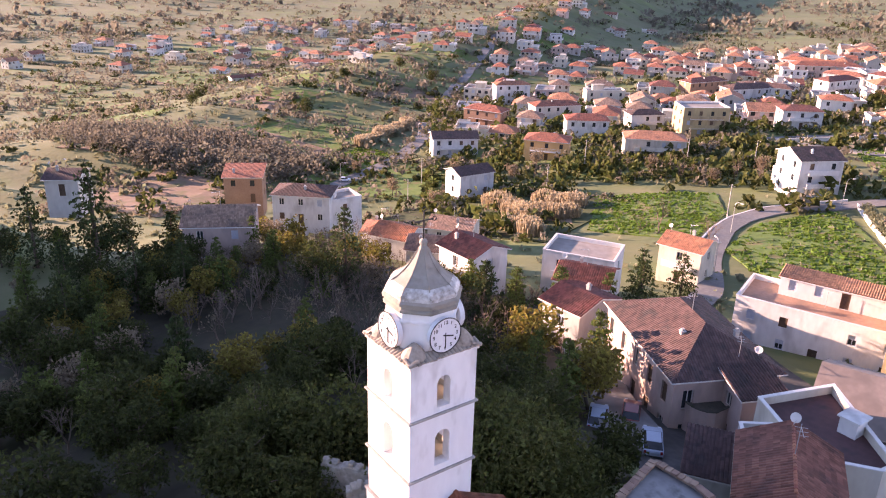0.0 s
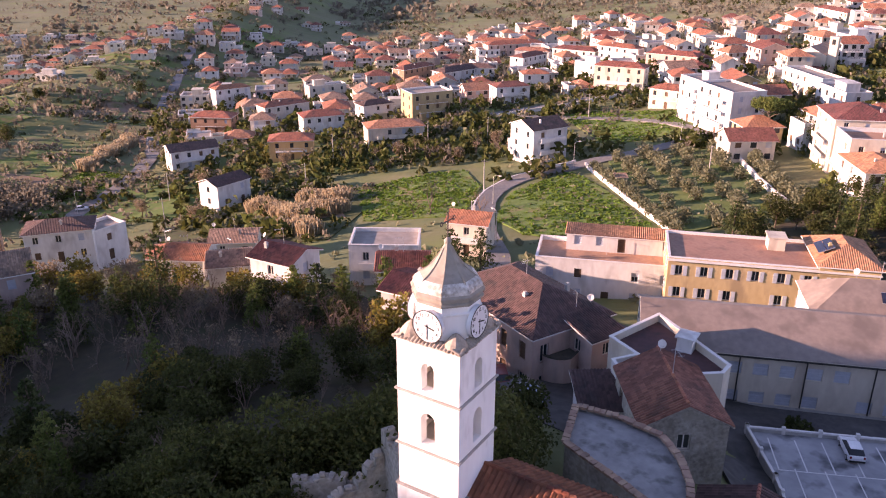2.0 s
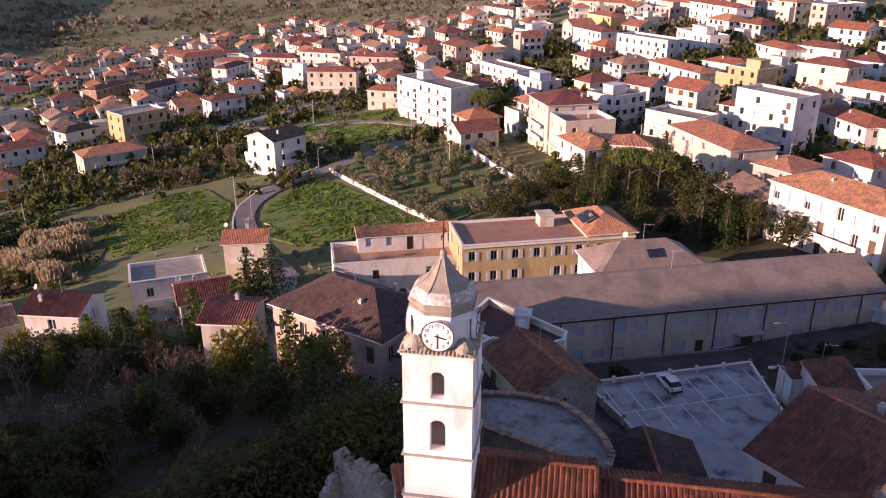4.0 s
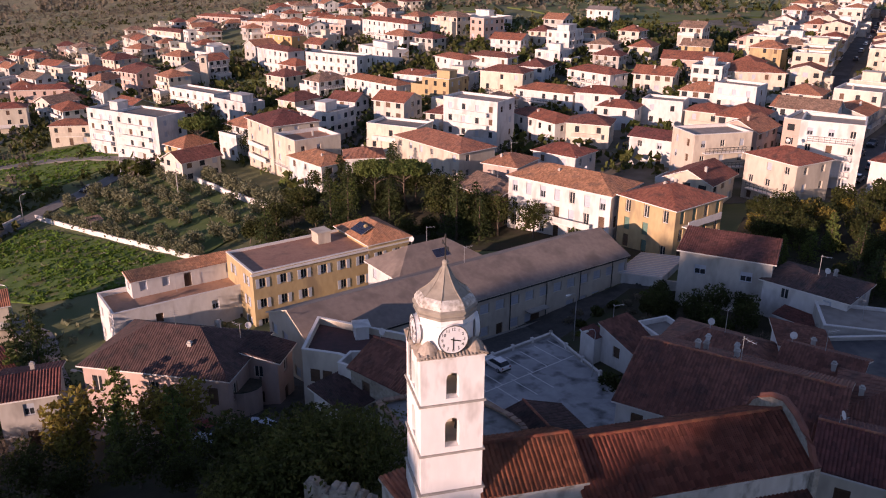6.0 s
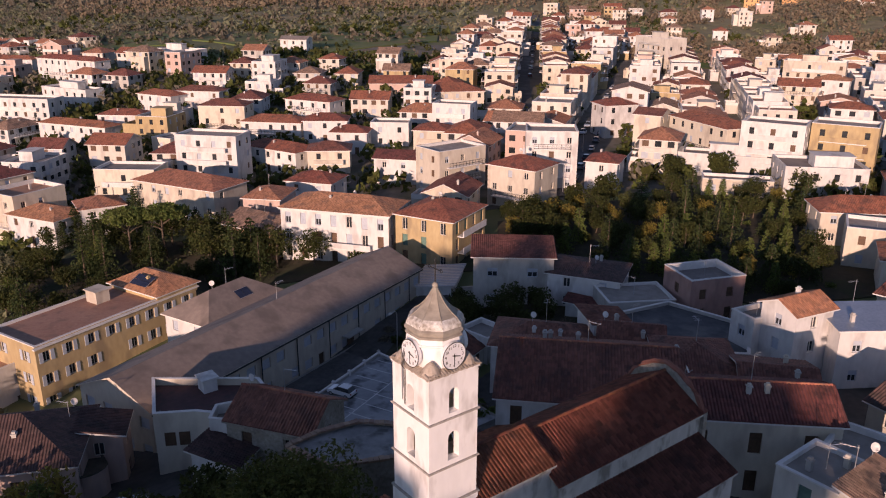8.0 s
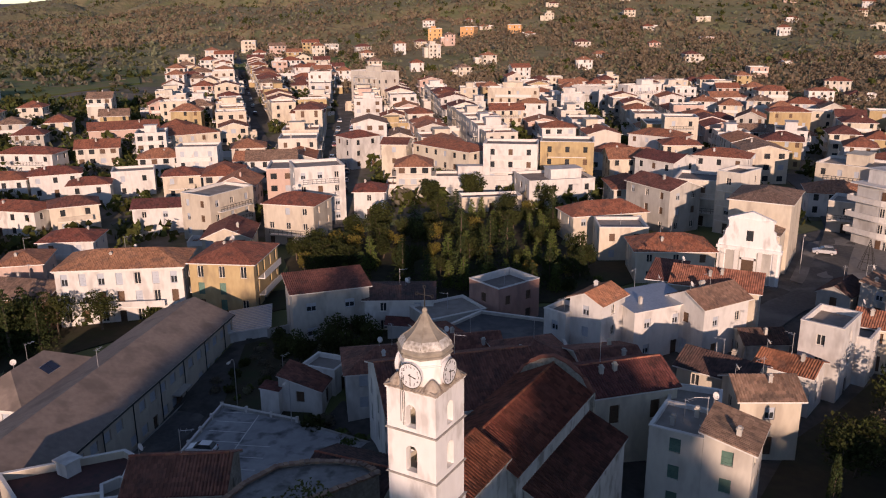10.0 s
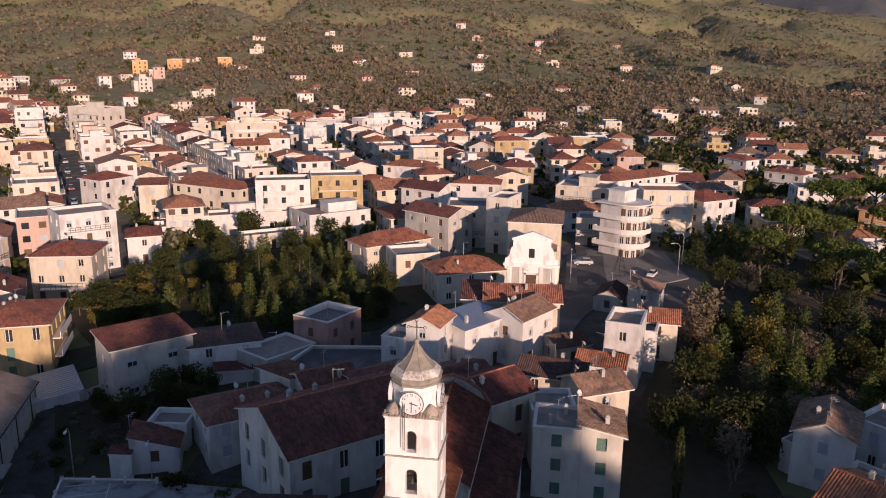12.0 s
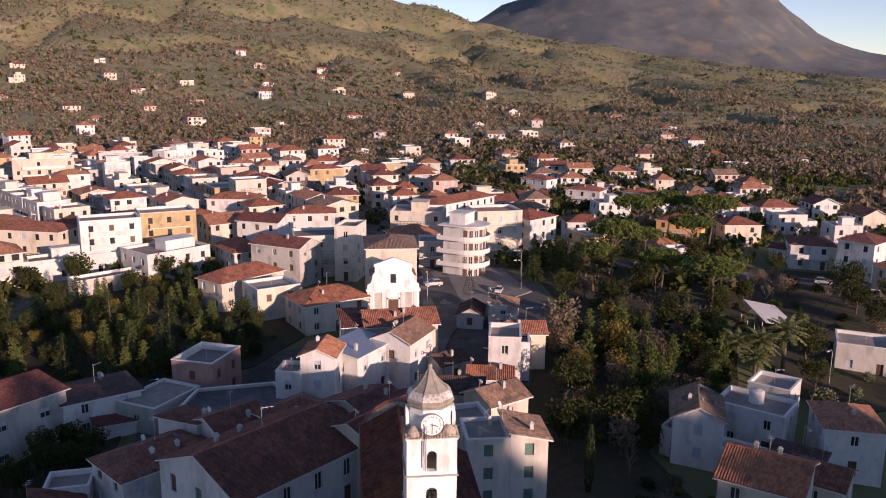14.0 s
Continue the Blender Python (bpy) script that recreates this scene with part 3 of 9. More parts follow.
def house(x, y, rot, w, d, n, roof="hip", wall="white", tile="red", rise=None, z=None, sh=3.1, win="std", style="mix", label="", group="", name="house",
          gap=3.3, chimneys=1, balcony=0, over=0.45, skirt=4.0, door=True, parapet=0.5, far=False, joined=False, wing=0):
    """A house: walls with real openings, roof, windows, chimneys, balconies. x, y: its middle; rot: the turn of its w side from the x axis; n storeys of sh metres."""
    z = H(x, y) if z is None else z
    names = {"white": "white", "cream": "cream", "yellow": "ochre yellow", "pink": "pale pink", "grey": "bare grey", "orange": "orange", "beige": "beige", "stone": "rubble stone", "brick": "brick"}
    tiles = {"red": "red tile", "orange": "orange tile", "brown": "brown tile", "dark": "dark brown tile", "old": "old weathered tile", "slab": "flat", "terracotta": "terracotta terrace", "fibre": "grey sheet", "metal": "blue-grey metal"}
    forms = {"hip": "hipped", "gable": "gabled", "flat": "parapet", "shed": "single-pitch"}
    storeys = {1: "one-storey", 2: "two-storey", 3: "three-storey", 4: "four-storey"}.get(round(n), "tall")
    label = label or f"{names[wall]} plastered {storeys} house with {tiles[tile]} {forms[roof]} roof"
    at = pose(x, y, z, 0, 0, rot)
    base = None if joined else thing(name, at, label, "building" if w * d * n > 700 else "house", group)
    def put(nm, mesh, ms, under=None):
        return far_part(mesh, ms, at) if joined else part(nm, mesh, ms, under or base)
    top = n * sh
    rise = rise if rise is not None else min(w, d) / 2 * 0.36
    bm = bmesh.new()
    ww, wh = WIN[win]
    units = []
    for o, al, ln in ((Vector((-w / 2, -d / 2, 0)), Vector((1, 0, 0)), w), (Vector((w / 2, -d / 2, 0)), Vector((0, 1, 0)), d),
                      (Vector((w / 2, d / 2, 0)), Vector((-1, 0, 0)), w), (Vector((-w / 2, d / 2, 0)), Vector((0, -1, 0)), d)):
        holes = []
        cols = max(1, int((ln - 1.2) / gap)) if ln > 3.2 else 0
        off = RNG.uniform(-0.25, 0.25)
        for s in range(int(math.floor(n))):
            for c in range(cols):
                if RNG.random() < 0.08 and cols > 1:
                    continue
                u = ln * (c + 0.5) / cols + off * (1 if cols > 1 else 0)
                tall_door = s == 0 and door and c == cols // 2 and al.x > 0
                a, b = (1.1, 2.2) if tall_door else (ww, wh)
                h0 = s * sh + (0.05 if tall_door else 0.95 if wh < 1.7 else 0.35)
                if a + 0.5 > ln or h0 + b > top - 0.08:
                    continue
                holes.append((u - a / 2, u + a / 2, h0, h0 + b))
                if style == "mix":
                    k = RNG.choice(("glass", "glass", "roller", "half", "brown"))
                elif style == "old":
                    k = RNG.choice(("glass", "brown", "glass", "green"))
                else:
                    k = style
                units.append((o + al * u, al, h0, a, b, "door" if tall_door else k))
        panel(bm, o, al, ln, -skirt, top + (parapet if roof == "flat" else 0), holes)
    if roof == "gable":
        for s in (-1, 1):
            vs = [bm.verts.new(p) for p in ((s * w / 2, -s * d / 2, top), (s * w / 2, s * d / 2, top), (s * w / 2, 0, top + rise))]
            bm.faces.new(vs)
    if roof == "shed":
        for s in (-1, 1):
            vs = [bm.verts.new(p) for p in ((s * w / 2, -d / 2, top), (s * w / 2, d / 2, top), (s * w / 2, d / 2, top + rise))]
            bm.faces.new(vs if s > 0 else vs[::-1])
        bm.faces.new([bm.verts.new(p) for p in ((w / 2, d / 2, top), (-w / 2, d / 2, top), (-w / 2, d / 2, top + rise), (w / 2, d / 2, top + rise))])
    bmesh.ops.remove_doubles(bm, verts=bm.verts[:], dist=0.001)
    wl = put("wall", bm, WALL[wall])
    if roof == "flat":
        put("roof", boxes((-w / 2 + 0.05, w / 2 - 0.05, -d / 2 + 0.05, d / 2 - 0.05, top - 0.2, top)), TILE[tile])
        put("parapet", ring_bm(w, d, ((0.06, top + parapet - 0.004), (0.06, top + parapet + 0.12), (-0.28, top + parapet + 0.12), (-0.28, top), (-0.26, top), (-0.26, top + parapet))), COPING)
        if far and w > 7 and RNG.random() < 0.45:
            sx, sy = RNG.uniform(-0.18, 0.18) * w, RNG.uniform(-0.15, 0.15) * d
            ex, ey = w * RNG.uniform(0.12, 0.28), d * RNG.uniform(0.15, 0.28)
            put("stairhead", boxes((sx - ex, sx + ex, sy - ey, sy + ey, top, top + 2.4), (sx - ex - 0.25, sx + ex + 0.25, sy - ey - 0.25, sy + ey + 0.25, top + 2.4, top + 2.55)), WALL[wall])
    else:
        put("roof", roof_bm(w, d, top, roof, rise, over), [TILE[tile], COPING if over > 0.3 else WALL[wall]])
        if not far and roof in ("gable", "shed") and tile not in ("metal", "fibre") and math.hypot(x, y) < 100:
            tiled_over(base, w, d, top, rise, tile, over, roof, 0.16, math.hypot(x, y) < 45)
    if wing:
        # a lower terrace wing along one long side
        wh_, sgn = max(1, wing) * sh, RNG.choice((-1, 1))
        wl_, wd = w * RNG.uniform(0.45, 0.8), RNG.uniform(2.5, 4.5)
        cx, y0 = RNG.uniform(-0.5, 0.5) * (w - wl_), sgn * d / 2
        wm = Matrix.Translation((cx, y0 + sgn * wd / 2, 0))
        b1 = boxes((-wl_ / 2, wl_ / 2, -wd / 2, wd / 2, -skirt, wh_))
        b1.transform(wm)
        put("wing_wall", b1, WALL[wall])
        b2 = ring_bm(wl_, wd, ((0.05, wh_), (0.05, wh_ + 0.95), (-0.2, wh_ + 0.95), (-0.2, wh_ + 0.02)))
        b2.transform(wm)
        put("terrace_parapet", b2, COPING if RNG.random() < 0.6 else WALL[wall])
        b3 = boxes((-wl_ / 2 + 0.21, wl_ / 2 - 0.21, -wd / 2 + 0.21, wd / 2 - 0.21, wh_, wh_ + 0.05))
        b3.transform(wm)
        put("terrace_floor", b3, TILE["terracotta"])
        b4 = boxes(*[(cx - 0.55 + o, cx + 0.55 + o, min(y0 + sgn * wd, y0 + sgn * (wd + 0.03)), max(y0 + sgn * wd, y0 + sgn * (wd + 0.03)), 0.9, 2.2) for o in (-wl_ * 0.25, wl_ * 0.25)])
        put("wing_window", b4, SHUT_B)
    if far:
        gb = bmesh.new()
        for o, al, h0, a, b, k in units:
            inn = Vector((-al.y, al.x, 0)) * 0.12
            vs = [gb.verts.new(o + inn + al * u + Vector((0, 0, zz))) for u, zz in ((-a / 2, h0), (a / 2, h0), (a / 2, h0 + b), (-a / 2, h0 + b))]
            gb.faces.new(vs).material_index = {"glass": 0, "half": 0, "door": 1, "brown": 1}.get(k, 2)
        if joined:
            far_part(gb, [GLASS, SHUT_B, SHUT_W], at)
        else:
            tagged(part("window_panes", gb, [GLASS, SHUT_B, SHUT_W], wl), kind="stuff")
        units = []
    for o, al, h0, a, b, k in units:
        inn = Vector((-al.y, al.x, 0))
        m = Matrix.Translation(o + inn * 0.2 + Vector((0, 0, h0))) @ Matrix.Rotation(math.atan2(al.y, al.x), 4, "Z")
        part("door" if k == "door" else "window", pane_mesh(a, b, k), None, wl, m=m)
        if k == "open":
            for sg in (-1, 1):
                part("shutter", pane_mesh(a / 2, b, "roller"), None, wl, m=m @ Matrix.Translation((sg * a * 0.76, -0.26, 0)))
    for c in range(chimneys):
        cx, cy = RNG.uniform(-0.3, 0.3) * w, RNG.choice((-1, 1)) * RNG.uniform(0.12, 0.25) * d
        zt = top + rise * (1 - abs(cy) / (d / 2)) if roof in ("gable",) else top + (rise * 0.4 if roof != "flat" else 0)
        put("chimney", boxes((cx - 0.21, cx + 0.21, cy - 0.21, cy + 0.21, top - 0.1, zt + 0.85), (cx - 0.28, cx + 0.28, cy - 0.28, cy + 0.28, zt + 0.85, zt + 0.95),
                              (cx - 0.16, cx + 0.16, cy - 0.16, cy + 0.16, zt + 0.95, zt + 1.15)), WALL["grey" if RNG.random() < 0.7 else wall])
    solid = RNG.choice((0, 1, 2))
    if joined and balcony:
        # deep loggia slabs along the short sides
        for s in range(1, 1 + balcony):
            for side in (-1, 1):
                if RNG.random() < 0.55:
                    L, x0 = d * RNG.uniform(0.55, 0.95), side * w / 2
                    put("side_balcony", boxes((min(x0, x0 + side * 1.3), max(x0, x0 + side * 1.3), -L / 2, L / 2, s * sh - 0.18, s * sh)), COPING)
                    put("side_balcony_front", boxes((min(x0 + side * 1.18, x0 + side * 1.3), max(x0 + side * 1.18, x0 + side * 1.3), -L / 2, L / 2, s * sh + 0.02, s * sh + 0.9)), COPING if solid != 2 else WALL[wall])
    for s in range(1, 1 + balcony):
        for side in (-1, 1):
            L = w * 0.7
            y0 = side * d / 2
            bb = boxes((-L / 2, L / 2, min(y0, y0 + side * 1.2), max(y0, y0 + side * 1.2), s * sh - 0.18, s * sh))
            bal = put("balcony", bb, COPING)
            if solid:
                put("balcony_front", boxes((-L / 2, L / 2, min(y0 + side * 1.08, y0 + side * 1.2), max(y0 + side * 1.08, y0 + side * 1.2), s * sh, s * sh + 0.95)), COPING if solid == 1 else WALL[wall], bal)
                continue
            r = bmesh.new()
            ye = y0 + side * 1.15
            for zz in (0.5, 1.0):
                box(r, -L / 2, L / 2, ye - 0.03, ye + 0.03, s * sh + zz - 0.03, s * sh + zz + 0.03)
            for i in range(int(L / 0.9) + 1):
                xx = -L / 2 + i * L / int(L / 0.9)
                box(r, xx - 0.03, xx + 0.03, ye - 0.025, ye + 0.025, s * sh, s * sh + 1.0)
            put("railing", r, IRON if RNG.random() < 0.6 else COPING, bal)
    return base

# ---- bell tower ----
TOWER_WALL = mat("tower_plaster", (0.78, 0.77, 0.76), (0.86, 0.85, 0.84), 2.4, 0.35, 0.9, 0.015, c=(0.60, 0.58, 0.56), stretch=(1, 1, 0.4))
# worn and dirty, and darkened further for the shade under the mouldings
CORNICE = mat("worn_shaded_cornice", (0.26, 0.24, 0.215), (0.46, 0.43, 0.39), 4, 0.6, 0.9, 0.02, c=(0.30, 0.28, 0.26))
DOME = mat("weathered_dome_mortar", (0.27, 0.24, 0.20), (0.36, 0.33, 0.28), 3.0, 0.5, 0.92, 0.03, c=(0.22, 0.195, 0.165))
PEEL = mat("peeling_dome_paint", (0.30, 0.27, 0.23), (0.80, 0.78, 0.74), 5.0, 1.2, 0.9, 0.03)
DIAL = mat("dial_enamel", (0.74, 0.74, 0.76), (0.82, 0.82, 0.83), 3, 0.5, 0.4)
PALE_TILE = mat("pale_old_tile", (0.30, 0.25, 0.20), (0.48, 0.41, 0.34), 6, 0.8, 0.92, 0.02, c=(0.24, 0.19, 0.15))
BRONZE = mat("old_bronze", (0.10, 0.11, 0.09), (0.17, 0.17, 0.13), 5, 0.8, 0.5, 0.0, 0.8)


def arch_hole(bm, face_m, w, h0, h1, depth=0.75, arc=7):
    """The soffit and jambs of an arched opening, from the outer face inwards."""
    pts = [(-w / 2, h0), (w / 2, h0)] + [(w / 2 * math.cos(math.pi * k / arc), h1 - w / 2 + w / 2 * math.sin(math.pi * k / arc)) for k in range(arc + 1)]
    a = [bm.verts.new(face_m @ Vector((u, 0, z))) for u, z in pts]
    b = [bm.verts.new(face_m @ Vector((u, depth, z))) for u, z in pts]
    for i in range(len(pts)):
        j = (i + 1) % len(pts)
        if (Vector(pts[i]) - Vector(pts[j])).length > 1e-6:
            bm.faces.new((a[i], a[j], b[j], b[i]))


def arch_face(bm, m, half, z0, z1, w, h0, h1, y=0.0, arc=7, flip=False):
    """A flat wall face with one arched opening cut through it."""
    def V(u, z):
        return bm.verts.new(m @ Vector((u, y, z)))
    def F(*vs):
        bm.faces.new(vs[::-1] if flip else vs)
    r, sp = w / 2, h1 - w / 2
    F(V(-half, z0), V(half, z0), V(half, h0), V(-half, h0))
    F(V(-half, h0), V(-r, h0), V(-r, sp), V(-half, sp))
    F(V(r, h0), V(half, h0), V(half, sp), V(r, sp))
    for k in range(arc):
        a0, a1 = math.pi * k / arc, math.pi * (k + 1) / arc
        p0, p1 = (r * math.cos(a0), sp + r * math.sin(a0)), (r * math.cos(a1), sp + r * math.sin(a1))
        t0 = half - 2 * half * k / arc
        t1 = half - 2 * half * (k + 1) / arc
        F(V(*p0), V(t0, z1), V(t1, z1), V(*p1))
    F(V(r, sp), V(half, sp), V(half, z1))
    F(V(-r, sp), V(-half, z1), V(-half, sp))


def frame_course(half, z0, z1, out):
    """A square ring round the shaft."""
    bm = bmesh.new()
    a, b = half - 0.02, half + out
    box(bm, -b, b, -b, -a, z0, z1)
    box(bm, -b, b, a, b, z0, z1)
    box(bm, -b, -a, -a, a, z0, z1)
    box(bm, a, b, -a, a, z0, z1)
    bmesh.ops.bevel(bm, geom=bm.edges[:], offset=0.03, segments=1, affect="EDGES")
    return bm


def build_tower():
    T = thing("bell_tower", Matrix.Scale(0.68, 4), "tall white plastered bell tower with clock dials and a ribbed dome", "tower")
    half = 2.6
    bm = bmesh.new()
    inner = bmesh.new()
    turns = [pose(0, 0, 0, 0, 0, 90 * k) @ pose(0, -half, 0) for k in range(4)]
    levels = ((15.4, 20.0, 1.2, 15.95, 18.65), (20.0, 24.2, 1.05, 20.45, 22.75))
    for m in turns:
        for z0, z1, w, h0, h1 in levels:
            arch_face(bm, m, half, z0, z1, w, h0, h1)
            arch_hole(bm, m, w, h0, h1)
            arch_face(inner, m, half - 0.75, z0, z1, w, h0, h1, y=0.75, flip=True)
        bm.faces.new([bm.verts.new(m @ Vector(p)) for p in ((-half, 0, 11.7), (half, 0, 11.7), (half, 0, 15.4), (-half, 0, 15.4))])
        bm.faces.new([bm.verts.new(m @ Vector(p)) for p in ((-half - 0.12, -0.12, -6), (half + 0.12, -0.12, -6), (half + 0.12, -0.12, 11.7), (-half - 0.12, -0.12, 11.7))])
    bmesh.ops.remove_doubles(bm, verts=bm.verts[:], dist=0.002)
    part("shaft", bm, TOWER_WALL, T, "white lime-plastered tower shaft")
    for z in (15.5, 20.1):
        box(inner, -half + 0.1, half - 0.1, -half + 0.1, half - 0.1, z - 0.35, z - 0.12)
    part("belfry_inside", inner, WALL["cream"], T)
    for z, o in ((11.6, 0.24), (15.3, 0.18), (19.92, 0.18)):
        part("string_course", frame_course(half, z, z + 0.16, o), CORNICE, T, "weathered string course with shade in its grey")
    part("cornice", frame_course(half, 23.95, 24.2, 0.12), TOWER_WALL, T)
    # tile eaves round the top of the shaft
    tl = bmesh.new()
    rng = random.Random(3)
    for k in range(4):
        m = pose(0, 0, 0, 0, 0, 90 * k)
        for i in range(19):
            u = -2.66 + i * 5.32 / 18
            pts = []
            out = -2.84 + rng.uniform(-0.05, 0.05)
            for j in range(5):
                a = math.pi * j / 4
                pts.append((u + 0.14 * math.cos(a), 0.12 * math.sin(a)))
            lo = [tl.verts.new(m @ Vector((p, out, 24.2 + q))) for p, q in pts]
            hi = [tl.verts.new(m @ Vector((p, -2.1, 24.46 + q))) for p, q in pts]
            for j in range(4):
                tl.faces.new((lo[j], hi[j], hi[j + 1], lo[j + 1]))
            tl.faces.new(lo)
        a = [tl.verts.new(m @ Vector(p)) for p in ((-2.76, -2.76, 24.2), (2.76, -2.76, 24.2), (2.0, -2.0, 24.5), (-2.0, -2.0, 24.5))]
        tl.faces.new(a)
        b = [tl.verts.new(m @ Vector(p)) for p in ((-2.76, -2.76, 24.2), (-2.6, -2.6, 24.14), (2.6, -2.6, 24.14), (2.76, -2.76, 24.2))]
        tl.faces.new(b)
    part("tiled_eave", tl, PALE_TILE, T, "rows of old clay tiles")
    # octagonal drum with curved heads over the dials
    dr = bmesh.new()
    turn = math.pi / 8
    k8 = 1 / math.cos(math.pi / 8)
    lathe(dr, [(2.12 * k8, 24.2), (2.12 * k8, 26.3), (2.26 * k8, 26.42), (2.26 * k8, 26.52), (2.16 * k8, 26.56), (2.12 * k8, 27.05)], 8, turn)
    part("drum", dr, TOWER_WALL, T, "white octagonal clock drum")
    rim = bmesh.new()
    lathe(rim, [(2.14 * k8, 27.02), (2.36 * k8, 27.10), (2.38 * k8, 27.28), (2.24 * k8, 27.36), (2.24 * k8, 27.5), (2.42 * k8, 27.56), (2.44 * k8, 27.76), (2.30 * k8, 27.9)], 8, turn)
    part("dome_rim", rim, DOME, T, "grey moulded dome rim")
    pl = bmesh.new()
    lathe(pl, [(2.30 * k8, 27.88), (2.27 * k8, 28.15), (2.10 * k8, 28.42), (1.86 * k8, 28.62)], 8, turn)
    part("dome_skirt", pl, PEEL, T, "peeling pale paint band on the dome")
    dm = bmesh.new()
    lathe(dm, [(1.86 * k8, 28.6), (1.50 * k8, 28.86), (1.12 * k8, 29.22), (0.82 * k8, 29.62), (0.56 * k8, 30.05), (0.34 * k8, 30.5), (0.2 * k8, 30.85)], 8, turn)
    dome = part("dome", dm, DOME, T, "grey-brown ribbed bell-shaped dome")
    for k in range(8):
        a = turn + k * math.pi / 4
        rb = bmesh.new()
        tube(rb, [(r * k8 * math.cos(a), r * k8 * math.sin(a), z + 0.01) for r, z in ((2.28, 28.1), (1.86, 28.62), (1.50, 28.88), (1.12, 29.24), (0.82, 29.64), (0.56, 30.07), (0.3, 30.6))], 0.05, 0.035, 5)
        part("rib", rb, DOME, dome)
    fb = bmesh.new()
    bmesh.ops.create_icosphere(fb, subdivisions=2, radius=0.27, matrix=Matrix.Translation((0, 0, 31.02)))
    part("finial_ball", fb, DOME, T)
    cr = bmesh.new()
    tube(cr, [(0, 0, 31.1), (0, 0, 33.1)], 0.055, 0.05, 6)
    tube(cr, [(0, -0.72, 32.45), (0, 0.72, 32.45)], 0.05, 0.05, 6)
    for cy, cz in ((0, 33.2), (-0.8, 32.45), (0.8, 32.45)):
        ring = [(0, cy + 0.15 * math.cos(k * math.pi / 4), cz + 0.15 * math.sin(k * math.pi / 4)) for k in range(9)]
        tube(cr, ring, 0.035, 0.035, 5)
    part("cross", cr, IRON, T, "thin wrought-iron cross")
    for v in (0.62, 0.80):
        cd = bmesh.new()
        tube(cd, [(-half - 0.05, v, 20.6), (-half - 0.05, v, 23.9), (-half - 0.32, v, 24.3), (-half - 0.1, v, 25.6)], 0.028, 0.028, 5)
        part("conduit", cd, IRON, T, "thin iron conduit below the clock")
    # corner pedestals and little half domes
    for k in range(4):
        m = pose(0, 0, 0, 0, 0, 90 * k)
        q = bmesh.new()
        lathe(q, [(0.85, 24.35), (0.74, 24.6), (0.5, 24.9), (0.28, 25.15), (0.08, 25.3)], 12, 0, 0, -1.85, -1.85)
        part("corner_dome", q, PALE_TILE, T, m=m)
    # dials, at half past three
    for k in range(4):
        m = pose(0, 0, 25.62, 0, 0, 90 * k) @ pose(0, -2.42, 0, 90, 0, 0)
        d = bmesh.new()
        bmesh.ops.create_cone(d, segments=40, radius1=1.18, radius2=1.18, depth=0.36, cap_ends=True)
        dial = part("clock_dial", d, DIAL, T, "round white clock dial with black numerals", m=m)
        r = bmesh.new()
        for i in range(40):
            a0, a1 = 2 * math.pi * i / 40, 2 * math.pi * (i + 1) / 40
            q = [(1.155, 0.184), (1.215, 0.184), (1.215, 0.215), (1.155, 0.215)]
            p0 = [r.verts.new((x * math.cos(a0), x * math.sin(a0), z)) for x, z in q]
            p1 = [r.verts.new((x * math.cos(a1), x * math.sin(a1), z)) for x, z in q]
            for j in range(4):
                r.faces.new((p0[j], p0[(j + 1) % 4], p1[(j + 1) % 4], p1[j]))
        part("dial_ring", r, IRON, dial)
        for i in range(1, 13):
            a = math.pi / 2 - i * math.pi / 6
            cu = bpy.data.curves.new("numeral", "FONT")
            cu.body, cu.size, cu.align_x, cu.align_y, cu.extrude = str(i), 0.36, "CENTER", "CENTER", 0.01
            cu.materials.append(IRON)
            part("numeral", cu, None, dial, m=pose(0.88 * math.cos(a), 0.88 * math.sin(a), 0.19))
        for nm, ang, ln, wd in (("hour_pointer", -15, 0.62, 0.085), ("minute_pointer", -90, 0.86, 0.065)):
            p = bmesh.new()
            box(p, -0.2, ln, -wd / 2, wd / 2, 0.20, 0.225)
            part(nm, p, IRON, dial, m=pose(0, 0, 0, 0, 0, ang))
    # bells and beams in the lower belfry
    for bx, by, s in ((-1.3, 0.0, 0.8), (0.9, -0.9, 0.55)):
        b = bmesh.new()
        lathe(b, [(0.55 * s, 16.6), (0.50 * s, 16.7), (0.38 * s, 16.95), (0.31 * s, 17.25), (0.24 * s, 17.4), (0.08 * s, 17.46)], 16, 0, 0, bx, by)
        box(b, bx - 0.08, bx + 0.08, by - 1.0, by + 1.0, 17.46, 17.62)
        part("bell", b, BRONZE, T, "bronze bell on its yoke")
    # conductor pipe on the sunny face
    p = bmesh.new()
    tube(p, [(-2.72, 1.0, 25.3), (-2.72, 1.0, 21.0)], 0.05, 0.05, 6)
    tube(p, [(-2.72, 0.8, 25.3), (-2.72, 0.8, 22.2)], 0.03, 0.03, 6)
    part("drain_pipe", p, STEEL, T)
    return T


tower = build_tower()

